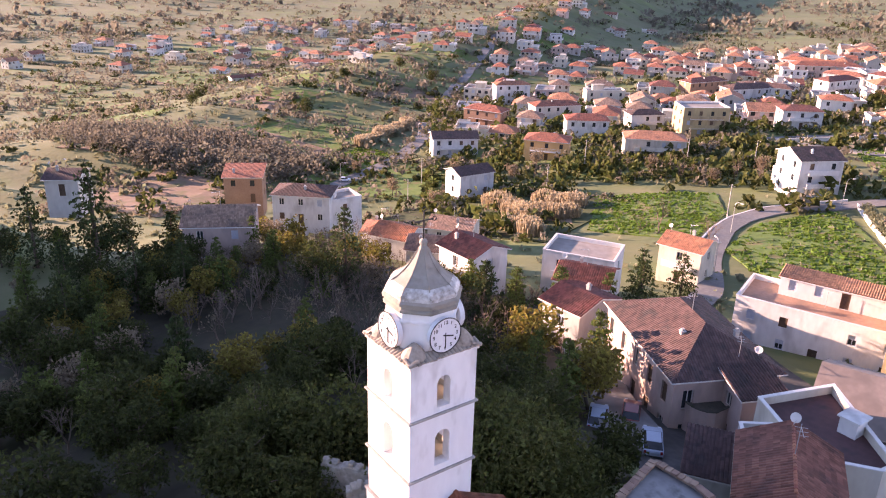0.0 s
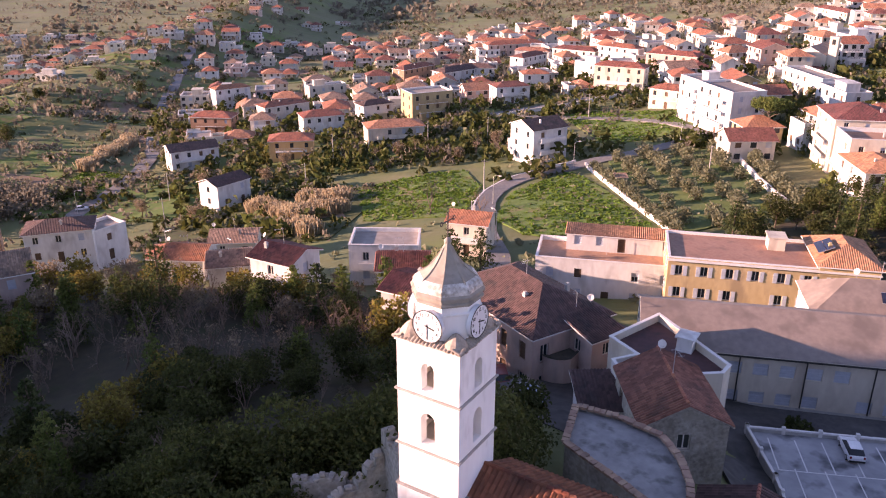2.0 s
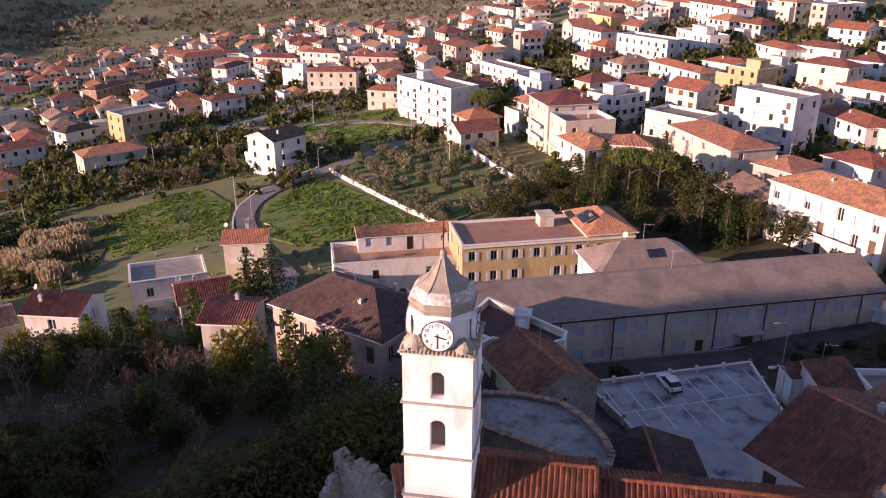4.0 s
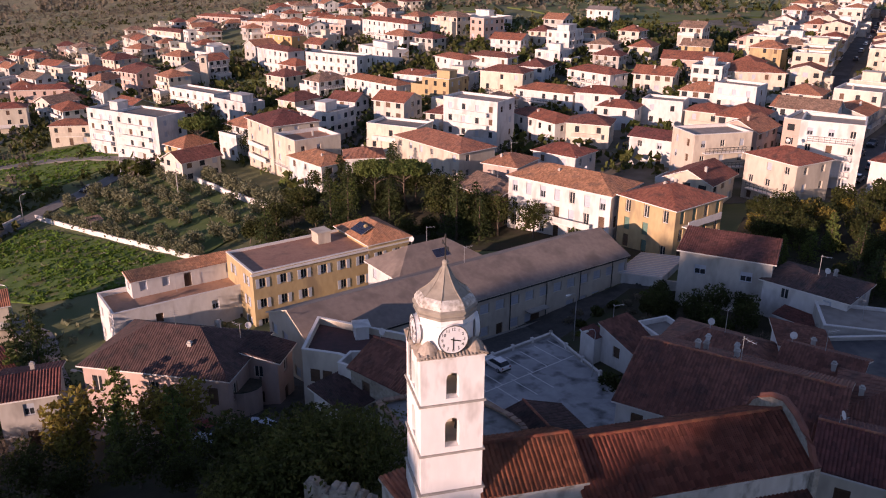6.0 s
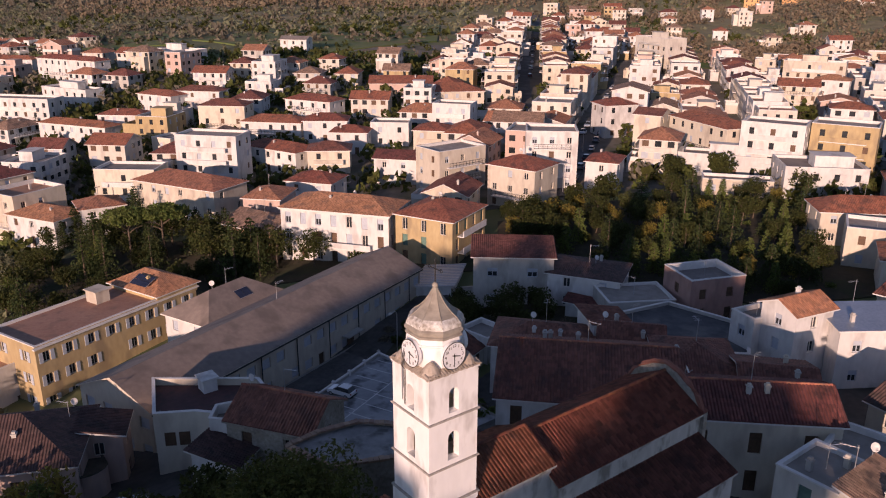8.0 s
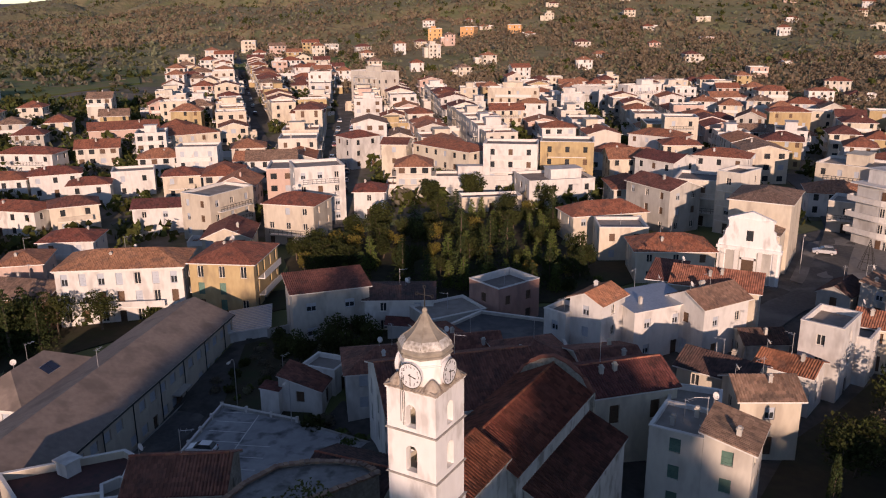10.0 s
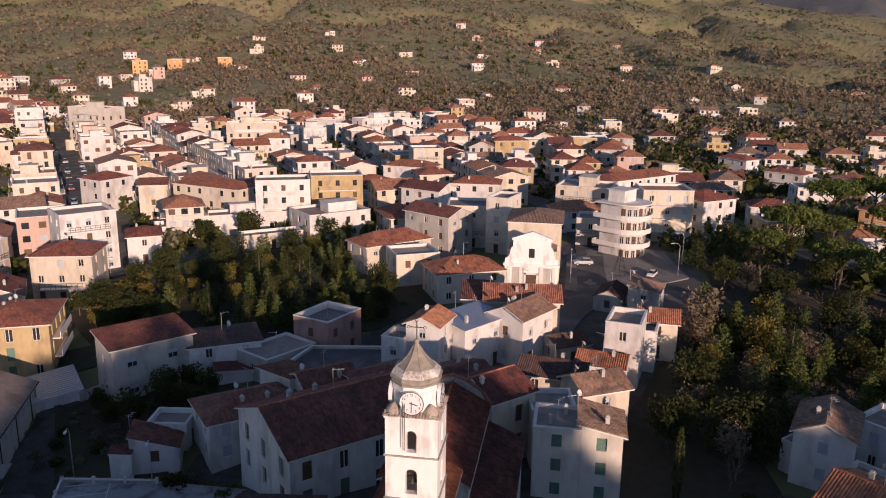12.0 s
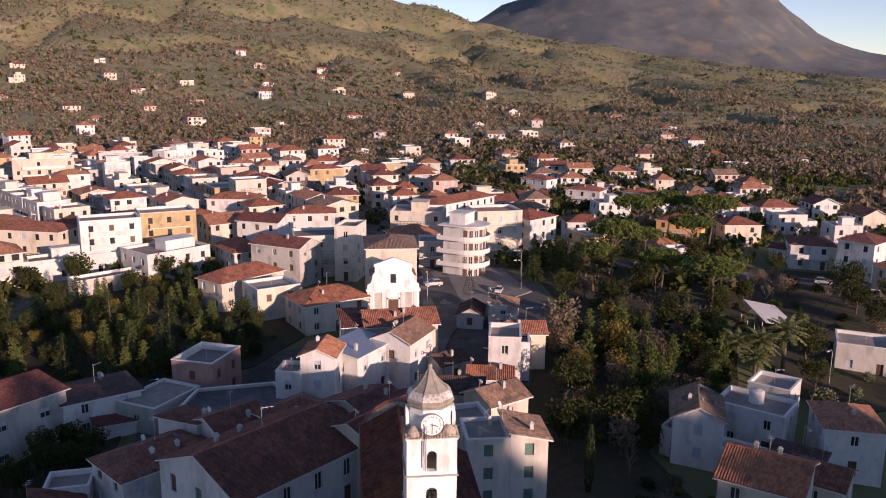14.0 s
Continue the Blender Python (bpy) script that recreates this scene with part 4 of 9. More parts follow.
# ---- corrugated tile sheet for the nearest roofs ----
def tile_sheet(bm, p0, along, length, down, run, drop, pitch=0.30, high=0.105):
    """Rows of half-round tiles: from p0 along the ridge, down the slope by run and drop."""
    uvl = bm.loops.layers.uv.verify()
    n = max(2, int(length / pitch))
    k = 4
    top, low = [], []
    steps = max(1, int(run / 3.0))
    rows = []
    for j in range(steps + 1):
        f = j / steps
        r = []
        for i in range(n * k + 1):
            u = length * i / (n * k)
            h = high * abs(math.sin(math.pi * i / k)) + 0.02 * math.sin(u * 1.3 + j) * f
            q = p0 + along * u + down * (run * f) + Vector((0, 0, h - drop * f))
            r.append(bm.verts.new(q))
        rows.append(r)
    for j in range(steps):
        for i in range(n * k):
            f = bm.faces.new((rows[j + 1][i], rows[j + 1][i + 1], rows[j][i + 1], rows[j][i]))
            for lp, (uu, vv) in zip(f.loops, ((i, j + 1), (i + 1, j + 1), (i + 1, j), (i, j))):
                lp[uvl].uv = (length * uu / (n * k) * 0.28 / pitch, run * vv / steps)


RIDGE_TILE = []
def tiled_over(base, w, d, top, rise, tile, over=0.35, kind="gable", thick=0.16, caps=True):
    """Real tile rows laid over a gable or single-pitch roof of a house."""
    bm = bmesh.new()
    x = w / 2 + over
    if kind == "gable":
        k = rise / (d / 2)
        for s in (-1, 1):
            tile_sheet(bm, Vector((-x * -s if s > 0 else -x, 0, top + rise + thick + 0.03)), Vector((-1 if s > 0 else 1, 0, 0)), 2 * x, Vector((0, s, 0)), d / 2 + over, (d / 2 + over) * k)
    else:
        k = rise / d
        tile_sheet(bm, Vector((-x, d / 2 + over, top + rise + over * k + thick + 0.03)), Vector((1, 0, 0)), 2 * x, Vector((0, -1, 0)), d + 2 * over, (d + 2 * over) * k)
    if kind == "gable" and caps:
        if not RIDGE_TILE:
            rt = bmesh.new()
            tube(rt, [(0, 0, 0), (0.42, 0, 0.03)], 0.12, 0.14, 8)
            RIDGE_TILE.append(bpy.data.meshes.new("ridge_tile"))
            rt.to_mesh(RIDGE_TILE[0])
            rt.free()
            RIDGE_TILE[0].materials.append(TILE[tile])
        for i in range(int((2 * x - 0.1) / 0.4)):
            part("ridge_tile", RIDGE_TILE[0], None, base, m=Matrix.Translation((-x + 0.4 * i, 0, top + rise + thick + 0.04)))
    return tagged(part("tile_covering", bm, TILE[tile], base), kind="stuff")


# ---- the old church by the tower ----
def church_block(name, label, x0, x1, y0, y1, eave, rise, zb, tile="red", kind="gable", wall="stone", flip=False):
    cx, cy = (x0 + x1) / 2, (y0 + y1) / 2
    w, d = x1 - x0, y1 - y0
    b = house(cx, cy, 0, w, d, 1, kind, wall, tile, rise, zb, eave - zb, "small", "glass", label, "", name, gap=5.0, chimneys=0, over=0.25, door=False, skirt=5)
    tiled_over(b, w, d, eave - zb, rise, tile, 0.25, kind)
    return b


OLD_WALL = mat("old_church_plaster", (0.42, 0.40, 0.36), (0.60, 0.58, 0.54), 1.2, 0.35, 0.95, 0.04, c=(0.24, 0.22, 0.19), stretch=(1, 1, 0.5))
WALL["old"] = OLD_WALL
WALL["rose"] = plaster("plaster_rose", (0.34, 0.19, 0.165), (0.42, 0.25, 0.215), (0.28, 0.17, 0.15))
TILE["felt"] = mat("dark_felt", (0.060, 0.062, 0.068), (0.115, 0.115, 0.12), 0.9, 0.12, 0.9, 0.02, c=(0.15, 0.145, 0.14))
sacristy = church_block("sacristy", "stone-walled church sacristy with weathered red tile roof beside the tower", 1.95, 8.1, -1.9, 3.6, 7.2, 1.45, -3, "red", "gable", "old")
nave = church_block("church_nave", "long church nave with ridged red tile roof and stained plaster walls", 8.15, 23.4, -2.6, 4.6, 5.95, 2.0, -4, "red", "gable", "old")
aisle = church_block("church_aisle", "low church aisle with single-pitch red tile roof", 9.5, 23.2, -6.0, -2.64, 2.6, 1.5, -4.5, "brown", "shed", "old")
apse_bm = bmesh.new()
prof = [(-2.9, -4), (-2.9, 6.0), (-2.4, 6.3), (-2.0, 7.0), (-1.2, 7.7), (-0.2, 8.35), (1.0, 8.7), (2.2, 8.35), (3.2, 7.7), (4.0, 7.0), (4.4, 6.3), (4.9, 6.0), (4.9, -4)]
fa = [apse_bm.verts.new((23.42, y, z)) for y, z in prof]
fb = [apse_bm.verts.new((23.85, y, z)) for y, z in prof]
apse_bm.faces.new(fa)
apse_bm.faces.new(fb[::-1])
for i in range(len(prof)):
    apse_bm.faces.new((fa[i], fa[(i + 1) % len(prof)], fb[(i + 1) % len(prof)], fb[i]))
bmesh.ops.recalc_face_normals(apse_bm, faces=apse_bm.faces[:])
gable_wall = new("gable_wall")
gable_wall.matrix_basis = pose(0, 0, 0)
tagged(gable_wall, "curved rubble church gable wall with worn tile coping", "wall")
part("masonry", apse_bm, WALL["stone"], gable_wall)
cop = bmesh.new()
tube(cop, [(23.63, y, z + 0.05) for y, z in prof[1:-1]], 0.26, 0.26, 6)
part("coping", cop, TILE["brown"], gable_wall, "weathered tile coping")

# ---- vaulted ruin with a flat mortar roof ----
def prism(name, label, pts, z0, z1, wall, top, category="building", rim=True):
    b = thing(name, pose(0, 0, 0), label, category)
    bm = bmesh.new()
    n = len(pts)
    lo = [bm.verts.new((x, y, z0)) for x, y in pts]
    hi = [bm.verts.new((x, y, z1 + 0.3)) for x, y in pts]
    for i in range(n):
        bm.faces.new((lo[i], lo[(i + 1) % n], hi[(i + 1) % n], hi[i]))
    bmesh.ops.recalc_face_normals(bm, faces=bm.faces[:])
    part("wall", bm, wall, b)
    r = bmesh.new()
    bmesh.ops.recalc_face_normals(r, faces=[r.faces.new([r.verts.new((x, y, z1)) for x, y in pts])])
    part("roof", r, top, b)
    if rim:
        rng = random.Random(11)
        for i in range(n):
            a, c = Vector(pts[i]), Vector(pts[(i + 1) % n])
            k = int((c - a).length / 0.42)
            for j in range(k):
                p = a.lerp(c, (j + 0.5) / k)
                t = bmesh.new()
                box(t, -0.2, 0.2, -0.26, 0.26, 0, 0.14 + rng.uniform(0, 0.08))
                part("coping_tile", t, TILE["old"], b, m=pose(p.x, p.y, z1 + 0.24, rng.uniform(-6, 6), rng.uniform(-6, 6), math.degrees(math.atan2(c.y - a.y, c.x - a.x)) + rng.uniform(-8, 8)))
    return b


MORTAR = mat("mortar_roof", (0.20, 0.20, 0.20), (0.32, 0.32, 0.31), 1.5, 0.3, 0.95, 0.04, c=(0.12, 0.12, 0.115))
prism("vaulted_hall", "roofless-looking stone hall with flat cracked mortar roof and tile coping", [(0.6, 14.4), (9.4, 10.6), (9.8, 12.6), (9.2, 14.6), (7.9, 16.8), (6.0, 18.7), (2.6, 19.3), (-0.6, 19.0)], -7, 1.2, WALL["stone"], MORTAR)


def broken_wall(name, label, x0, y0, x1, y1, thick, z0, z1, seed, lift=0.0):
    """A ruined rubble wall with a ragged top, built of uneven stone blocks."""
    b = thing(name, pose(x0, y0, 0), label, "ruin")
    rng = random.Random(seed)
    L = math.hypot(x1 - x0, y1 - y0)
    rot = Matrix.Rotation(math.atan2(y1 - y0, x1 - x0), 4, "Z")
    core = bmesh.new()
    n = int(L / 0.55)
    tops, drop = [], 1.6
    for i in range(n):
        drop = max(0.0, min(3.2, drop + rng.gauss(0, 0.45)))
        tops.append(z1 - drop + lift * i / n)
    for i in range(n):
        box(core, i * L / n, (i + 1) * L / n, -thick / 2, thick / 2, z0, tops[i])
    part("core", core, WALL["stone"], b, m=rot)
    for i in range(n):
        for s in range(3):
            st = bmesh.new()
            w, h = rng.uniform(0.3, 0.6), rng.uniform(0.2, 0.4)
            bmesh.ops.create_cube(st, size=1, matrix=Matrix.Diagonal((w, thick * rng.uniform(0.7, 1.08), h, 1)))
            bmesh.ops.bevel(st, geom=st.edges[:], offset=0.06, segments=1, affect="EDGES")
            part("stone", st, WALL["stone"], b, m=rot @ pose(i * L / n + rng.uniform(0.1, 0.5), rng.uniform(-0.1, 0.1), tops[i] - s * rng.uniform(0.3, 0.9) + 0.1, rng.uniform(-15, 15), rng.uniform(-15, 15), rng.uniform(-20, 20)))
    return b


broken_wall("ruined_wall", "ruined grey rubble wall with ragged top", -2.2, 1.4, -7.6, 5.0, 0.8, -6, 4.3, 5, 2.2)
broken_wall("ruined_wall", "ruined rubble cross wall in the undergrowth", -7.4, 5.0, -9.2, 1.0, 0.7, -6, 4.8, 9)
broken_wall("ruined_wall", "low ruined rubble wall beside the tower", -12.5, 1.2, -9.0, 3.4, 0.7, -6, 3.2, 15)
house(-2.2, 1.2, 20, 1.5, 2.4, 1, "shed", "old", "red", 0.4, -3, 9.0, chimneys=0, door=False, name="buttress", label="narrow plastered buttress with a tiled top against the tower", over=0.15)

# ---- houses round the church ----
m1 = house(30.8, 15.5, -46, 17, 14, 2, "gable", "white", "brown", 2.8, -6.4, 3.2, "tall", "old", "large white townhouse with wide dark red tile roof", gap=3.4, chimneys=3, over=0.35)
m5 = house(36.8, 1.2, -43.7, 14, 8, 2, "gable", "cream", "brown", 1.6, -6.2, 3.6, "tall", "brown", "cream townhouse with dark shuttered windows and brown tile roof", chimneys=2, over=0.35)
house(38.6, 29, -50, 12, 8, 2, "hip", "white", "brown", 1.5, -8.9, 2.8, chimneys=2)
house(44.5, 21.0, -50, 7, 9, 2, "gable", "white", "brown", 1.8, -8.5, 3.0, chimneys=1)
house(44.0, 12.0, -44, 8, 9, 2, "hip", "white", "brown", 1.6, -7.6, 3.3, chimneys=1)
house(45.5, 3.5, -50, 7, 10, 2, "gable", "cream", "brown", 1.6, -7.6, 3.3, chimneys=2)
m4 = house(32.8, 38.4, 20, 4.6, 5.6, 1, "shed", "white", "brown", 1.7, -9.2, 2.5, chimneys=0, label="white lean-to house with a steep red tile roof", over=0.2, gap=5)
house(29.4, 41.0, 20, 2.2, 2.4, 1, "shed", "white", "brown", 0.3, -9.3, 2.7, chimneys=0, door=False, gap=5, over=0.12, name="shed", label="small white shed beside the car park")
house(37.2, 38.6, 8, 4.4, 5.0, 1, "flat", "white", "slab", None, -9.2, 3.2, chimneys=0, parapet=0.5, gap=5)
house(13.2, 15.9, -82, 8.2, 7.4, 1, "gable", "old", "dark", 1.2, -6.5, 4.2, chimneys=0, over=0.25, gap=4, name="store_house", label="low store with a blackened shallow tile roof")
house(46.2, 26.4, 62, 6, 5, 2, "shed", "white", "brown", 0.7, -8.4, 3.0, chimneys=1)
house(60.5, 33.6, -30, 9.5, 7, 1, "flat", "grey", "slab", None, -8.4, 3.6, chimneys=0, label="grey garage with flat roof", parapet=0.25)
house(68.7, 28.1, -21.5, 8.5, 6.9, 2, "flat", "rose", "slab", None, -8.0, 2.8, "std", "brown", chimneys=0, parapet=1.0, label="unfinished dusty pink house with high open parapet")
house(61.2, 42.7, 30.7, 8.3, 10.6, 2, "hip", "white", "dark", 0.8, -9.4, 2.85, chimneys=1)
house(56.8, 38.2, 30.7, 3.0, 6.5, 1, "shed", "white", "brown", 0.5, -9.4, 2.4, chimneys=0, gap=3)
house(53.6, 51.3, -40.5, 11.8, 7.0, 2, "shed", "grey", "brown", 0.9, -9.6, 4.0, "wide", "half", "bare grey rendered house with brown roof", chimneys=0, gap=4)
house(71.0, -9.6, -58, 6, 5.5, 1, "gable", "old", "dark", 1.2, -7.4, 3.0, chimneys=1, over=0.25, label="low old house with dark tile roof on the church lane")
house(96.4, -17.6, -14, 7.5, 5, 1, "gable", "grey", "dark", 1.3, -6.6, 2.8, chimneys=0, over=0.25, label="dark-roofed store beside the square")
house(94.4, -23.6, -14, 6, 5.5, 2, "shed", "grey", "old", 0.8, -6.8, 2.5, chimneys=1, over=0.25)
annex = house(49.2, 63.8, 221, 9.5, 6.2, 1, "shed", "white", "metal", 0.7, -12.2, 3.4, "std", "glass", "low white annex with blue-grey corrugated metal roof", chimneys=0, name="annex")
for k in range(14):
    rx = -4.9 + 9.8 * k / 13
    rib = boxes((rx - 0.06, rx + 0.06, -3.55, 3.55, 0, 0.07))
    part("roof_rib", rib, COPING, annex, m=Matrix.Translation((0, 0, 3.4 + 0.35 + 0.17)) @ Matrix.Rotation(math.atan2(0.7, 6.2), 4, "X"))

# ---- school ----
school = house(18.4, 59.4, 21.1, 52, 12, 2, "gable", "cream", "fibre", 2.5, -12.8, 3.3, "wide", "roller", "long two-storey cream school with shuttered windows and grey sheet roof", name="school", gap=2.45, chimneys=0, over=0.3, skirt=3)
for i in range(8):
    p = bmesh.new()
    tube(p, [(-26 + 52 * (i + 0.5) / 8, -6.12, 0), (-26 + 52 * (i + 0.5) / 8, -6.12, 6.5)], 0.07, 0.07, 6)
    part("downpipe", p, IRON, school)
part("gutter", boxes((-26.3, 26.3, -6.45, -6.28, 6.42, 6.58)), IRON, school)
part("door_canopy", boxes((6.0, 9.6, -7.2, -6.0, 2.75, 2.9)), CONC, school)
part("entrance_step", boxes((6.2, 9.4, -7.4, -6.0, -0.4, 0.12)), CONC, school)
part("entrance_door", boxes((7.1, 8.6, -6.08, -6.01, 0.12, 2.6)), WOOD, school)

# ---- yellow palace and white terrace house ----
yel = house(1.0, 80.9, 20.1, 26.2, 10.3, 3, "flat", "yellow", "terracotta", None, -17.1, 3.2, "std", "open", "long ochre yellow palace with pale shutters and red flat roof", name="palace", gap=3.1, chimneys=0, parapet=0.25)
part("cornice", boxes((-13.4, 13.4, -5.55, -5.16, 9.5, 9.72)), COPING, yel)
part("roof_cabin", boxes((0.4, 2.6, 1.0, 3.4, 9.6, 11.4), (0.2, 2.8, 0.8, 3.6, 11.4, 11.55)), WALL["cream"], yel)
tw = house(1.0 + 9.6 * math.cos(radians(20.1)), 80.9 + 9.6 * math.sin(radians(20.1)), 20.1, 7.4, 10.6, 1, "hip", "yellow", "orange", 1.8, -7.5, 0.9, chimneys=1, door=False, skirt=0.5, name="roof_pavilion", label="low yellow roof pavilion with orange hipped tile roof", gap=9)


def solar_panel(m, w, d, n, label="dark blue solar panels on a tile roof"):
    b = thing("solar_array", m, label, "solar panel")
    PV = bpy.data.materials.get("photovoltaic") or mat("photovoltaic", (0.015, 0.02, 0.045), (0.03, 0.04, 0.07), 3, 0.5, 0.2)
    for i in range(n):
        x = -w / 2 + w * (i + 0.5) / n
        p = part("panel", boxes((x - w / n * 0.47, x + w / n * 0.47, -d / 2, d / 2, 0.02, 0.06)), PV, b)
        part("panel_frame", boxes((x - w / n * 0.49, x + w / n * 0.49, -d / 2 - 0.03, -d / 2, 0, 0.08), (x - w / n * 0.49, x + w / n * 0.49, d / 2, d / 2 + 0.03, 0, 0.08)), STEEL, p)
    return b


def on(base_x, base_y, rot, lx, ly):
    c, s = math.cos(radians(rot)), math.sin(radians(rot))
    return base_x + c * lx - s * ly, base_y + s * lx + c * ly


px, py = on(1.0, 80.9, 20.1, 7.0, -1.0)
solar_panel(pose(px, py, -5.45, 0, -25, 20.1), 2.2, 3.6, 2)
ter = house(-20.5, 77.7, 20.4, 20.4, 8.7, 2, "flat", "white", "terracotta", None, -17.9, 3.2, "std", "mix", "white apartment house with red-tiled roof terrace", name="terrace_house", gap=3.6, chimneys=0, parapet=0.6)
ux, uy = on(-20.5, 77.7, 20.4, 2.0, 2.6)
house(ux, uy, 20.4, 16.2, 3.4, 1, "shed", "white", "orange", 0.35, -11.5, 2.5, "std", "roller", "white set-back top floor with narrow orange tile roof", name="top_floor", gap=3.0, chimneys=0, skirt=0.1, over=0.25)
house(15.6, 69.6, 20.4, 15, 8.6, 2, "hip", "white", "fibre", 2.6, -12.9, 3.2, chimneys=0, label="white building with broad pale hipped roof and solar panel")
px, py = on(15.6, 69.6, 20.4, 1.0, -2.2)
solar_panel(pose(px, py, -5.05, 31, 0, 20.4), 2.4, 1.5, 2, "small solar panel on a pale roof")

# ---- pink palazzo on the lane and its neighbours ----
pal = house(-18.2, 46.0, 64.8, 10.8, 16.5, 2, "hip", "pink", "dark", 2.7, -12.4, 3.7, "tall", "old", "faded pink palazzo with wide reddish-brown hipped tile roof", name="palazzo", gap=2.9, chimneys=3)
house(-9.0, 43.6, 64.8, 4.2, 4.6, 2, "shed", "pink", "dark", 0.9, -11.6, 3.1, chimneys=0, label="pink side wing with dark lean-to roof")


def terrace_block(name, label, pts, z0, zf, high, wall, floor, thick=0.25, rim=None):
    """A flat-roofed block on any outline: walls, roof floor, and a parapet with its coping standing round it."""
    b = thing(name, pose(0, 0, 0), label, "building")
    if sum(pts[i - 1][0] * pts[i][1] - pts[i][0] * pts[i - 1][1] for i in range(len(pts))) < 0:
        pts = pts[::-1]
    n = len(pts)
    def inset(k):
        out = []
        for i in range(n):
            p, a, c = Vector(pts[i]), Vector(pts[i - 1]), Vector(pts[(i + 1) % n])
            u, v = (p - a).normalized(), (c - p).normalized()
            nu, nv = Vector((-u.y, u.x)), Vector((-v.y, v.x))
            d = (nu + nv).normalized()
            out.append(p + d * (k / max(0.3, d.dot(nu))))
        return out
    bm = bmesh.new()
    rings = [[bm.verts.new((p[0], p[1], z)) for p in q] for q, z in ((pts, z0), (pts, zf + high), (inset(thick), zf + high), (inset(thick), zf - 0.1))]
    for u, v in zip(rings, rings[1:]):
        for i in range(n):
            bm.faces.new((u[i], u[(i + 1) % n], v[(i + 1) % n], v[i]))
    part("wall", bm, wall, b)
    bm = bmesh.new()
    bm.faces.new([bm.verts.new((p.x, p.y, zf)) for p in inset(thick - 0.02)])
    part("roof", bm, floor, b)
    bm = bmesh.new()
    rings = [[bm.verts.new((p.x, p.y, z)) for p in q] for q, z in ((inset(-0.05), zf + high + 0.003), (inset(-0.05), zf + high + 0.08), (inset(thick + 0.05), zf + high + 0.08), (inset(thick + 0.05), zf + high + 0.003))]
    for u, v in zip(rings, rings[1:] + rings[:1]):
        for i in range(n):
            bm.faces.new((u[i], u[(i + 1) % n], v[(i + 1) % n], v[i]))
    part("coping", bm, rim or COPING, b)
    return b


DARK_TILE = mat("dark_red_terrace", (0.075, 0.034, 0.034), (0.12, 0.052, 0.050), 1.6, 0.25, 0.85, 0.01, c=(0.06, 0.036, 0.036))
MOSS = mat("mossy_roof", (0.055, 0.050, 0.040), (0.10, 0.090, 0.070), 2.5, 0.4, 0.95, 0.05, c=(0.045, 0.052, 0.028))
rt = terrace_block("terrace_house", "cream house with dark red roof terrace inside a white parapet", [(-5.3, 38.5), (-1.8, 36.5), (0.9, 33.6), (6.0, 37.4), (6.2, 39.2), (-2.8, 46.0)], -12.5, -3.75, 0.75, WALL["cream"], DARK_TILE)
part("stairhead", boxes((0.7, 2.2, 40.6, 42.2, -3.75, -2.3), (0.5, 2.4, 40.4, 42.4, -2.3, -2.15)), WALL["white"], rt)
for wx, wy in ((-4.1, 37.8), (-2.9, 37.1)):
    part("window", pane_mesh(1.05, 1.45, "brown"), None, rt, m=pose(wx, wy - 0.03, -6.6, 0, 0, -29.7))
rr = house(3.85, 28.1, -56.5, 8.6, 6.8, 2, "gable", "stone", "brown", 1.75, -7.4, 3.2, "std", "old", chimneys=0, label="old house with moss-stained walls and red tile gable roof", over=0.3)
tt = terrace_block("roof_terrace", "small white walled roof terrace beside a red roof", [(-2.4, 31.3), (-0.9, 33.3), (0.8, 32.9), (1.2, 31.8), (-0.6, 29.4)], -9.5, -2.1, 0.95, WALL["white"], TILE["slab"], 0.2)
house(-2.3, 28.4, 33.5, 3.4, 4.6, 1, "shed", "white", "dark", 0.7, -7.6, 4.3, chimneys=0, label="white lean-to with dark mossy tile roof", gap=4)
terrace_block("round_annex", "rounded pink annex of the palazzo with a mossy flat roof", [(-9.6, 43.4), *[(-11.6 + 2.2 * math.cos(a), 41.0 + 2.2 * math.sin(a)) for a in [radians(150 + 20 * k) for k in range(10)]]], -12.5, -7.7, 0.12, WALL["pink"], MOSS, 0.15, MOSS)

terrace_block("flat_roofed_hall", "low grey hall with a wide dark flat roof", [(51.0, 30.4), (49.6, 18.0), (55.6, 12.2), (63.2, 17.4), (61.4, 28.4)], -9.5, -4.8, 0.4, WALL["grey"], TILE["felt"], 0.3)

# ---- south-east block, tower side ----
a1 = house(30.6, -9.3, 0, 5.8, 4.9, 3, "flat", "beige", "slab", None, -6.6, 2.75, "std", "green", "pale apartment house with green shutters and flat roof", name="apartment_house", gap=2.6, chimneys=2, parapet=0.3)
a2 = house(30.6, -13.9, 0, 5.8, 4.25, 3, "shed", "beige", "old", 0.9, -6.6, 2.75, "std", "green", "pale apartment house with green shutters and old tile roof", name="apartment_house", gap=2.1, chimneys=1)
house(66.2, -18.4, -11, 7.4, 5.0, 3, "flat", "white", "slab", None, -7.8, 3.0, "std", "glass", "tall plain white house with grey roof terrace", chimneys=0, gap=4.5, parapet=0.7)
house(59.6, -15.0, -100, 6.5, 5.2, 2, "gable", "white", "red", 1.0, -7.8, 2.6, chimneys=1)
house(52.5, -8.4, -100, 8.5, 6.0, 2, "gable", "cream", "dark", 1.3, -7.6, 3.0, chimneys=1)
house(47.0, -13.6, -60, 6.5, 5.8, 2, "gable", "cream", "old", 1.4, -7.4, 3.3, chimneys=1)
house(38.8, -8.4, -80, 5.2, 6.2, 2, "flat", "cream", "slab", None, -7.0, 3.3, chimneys=0)
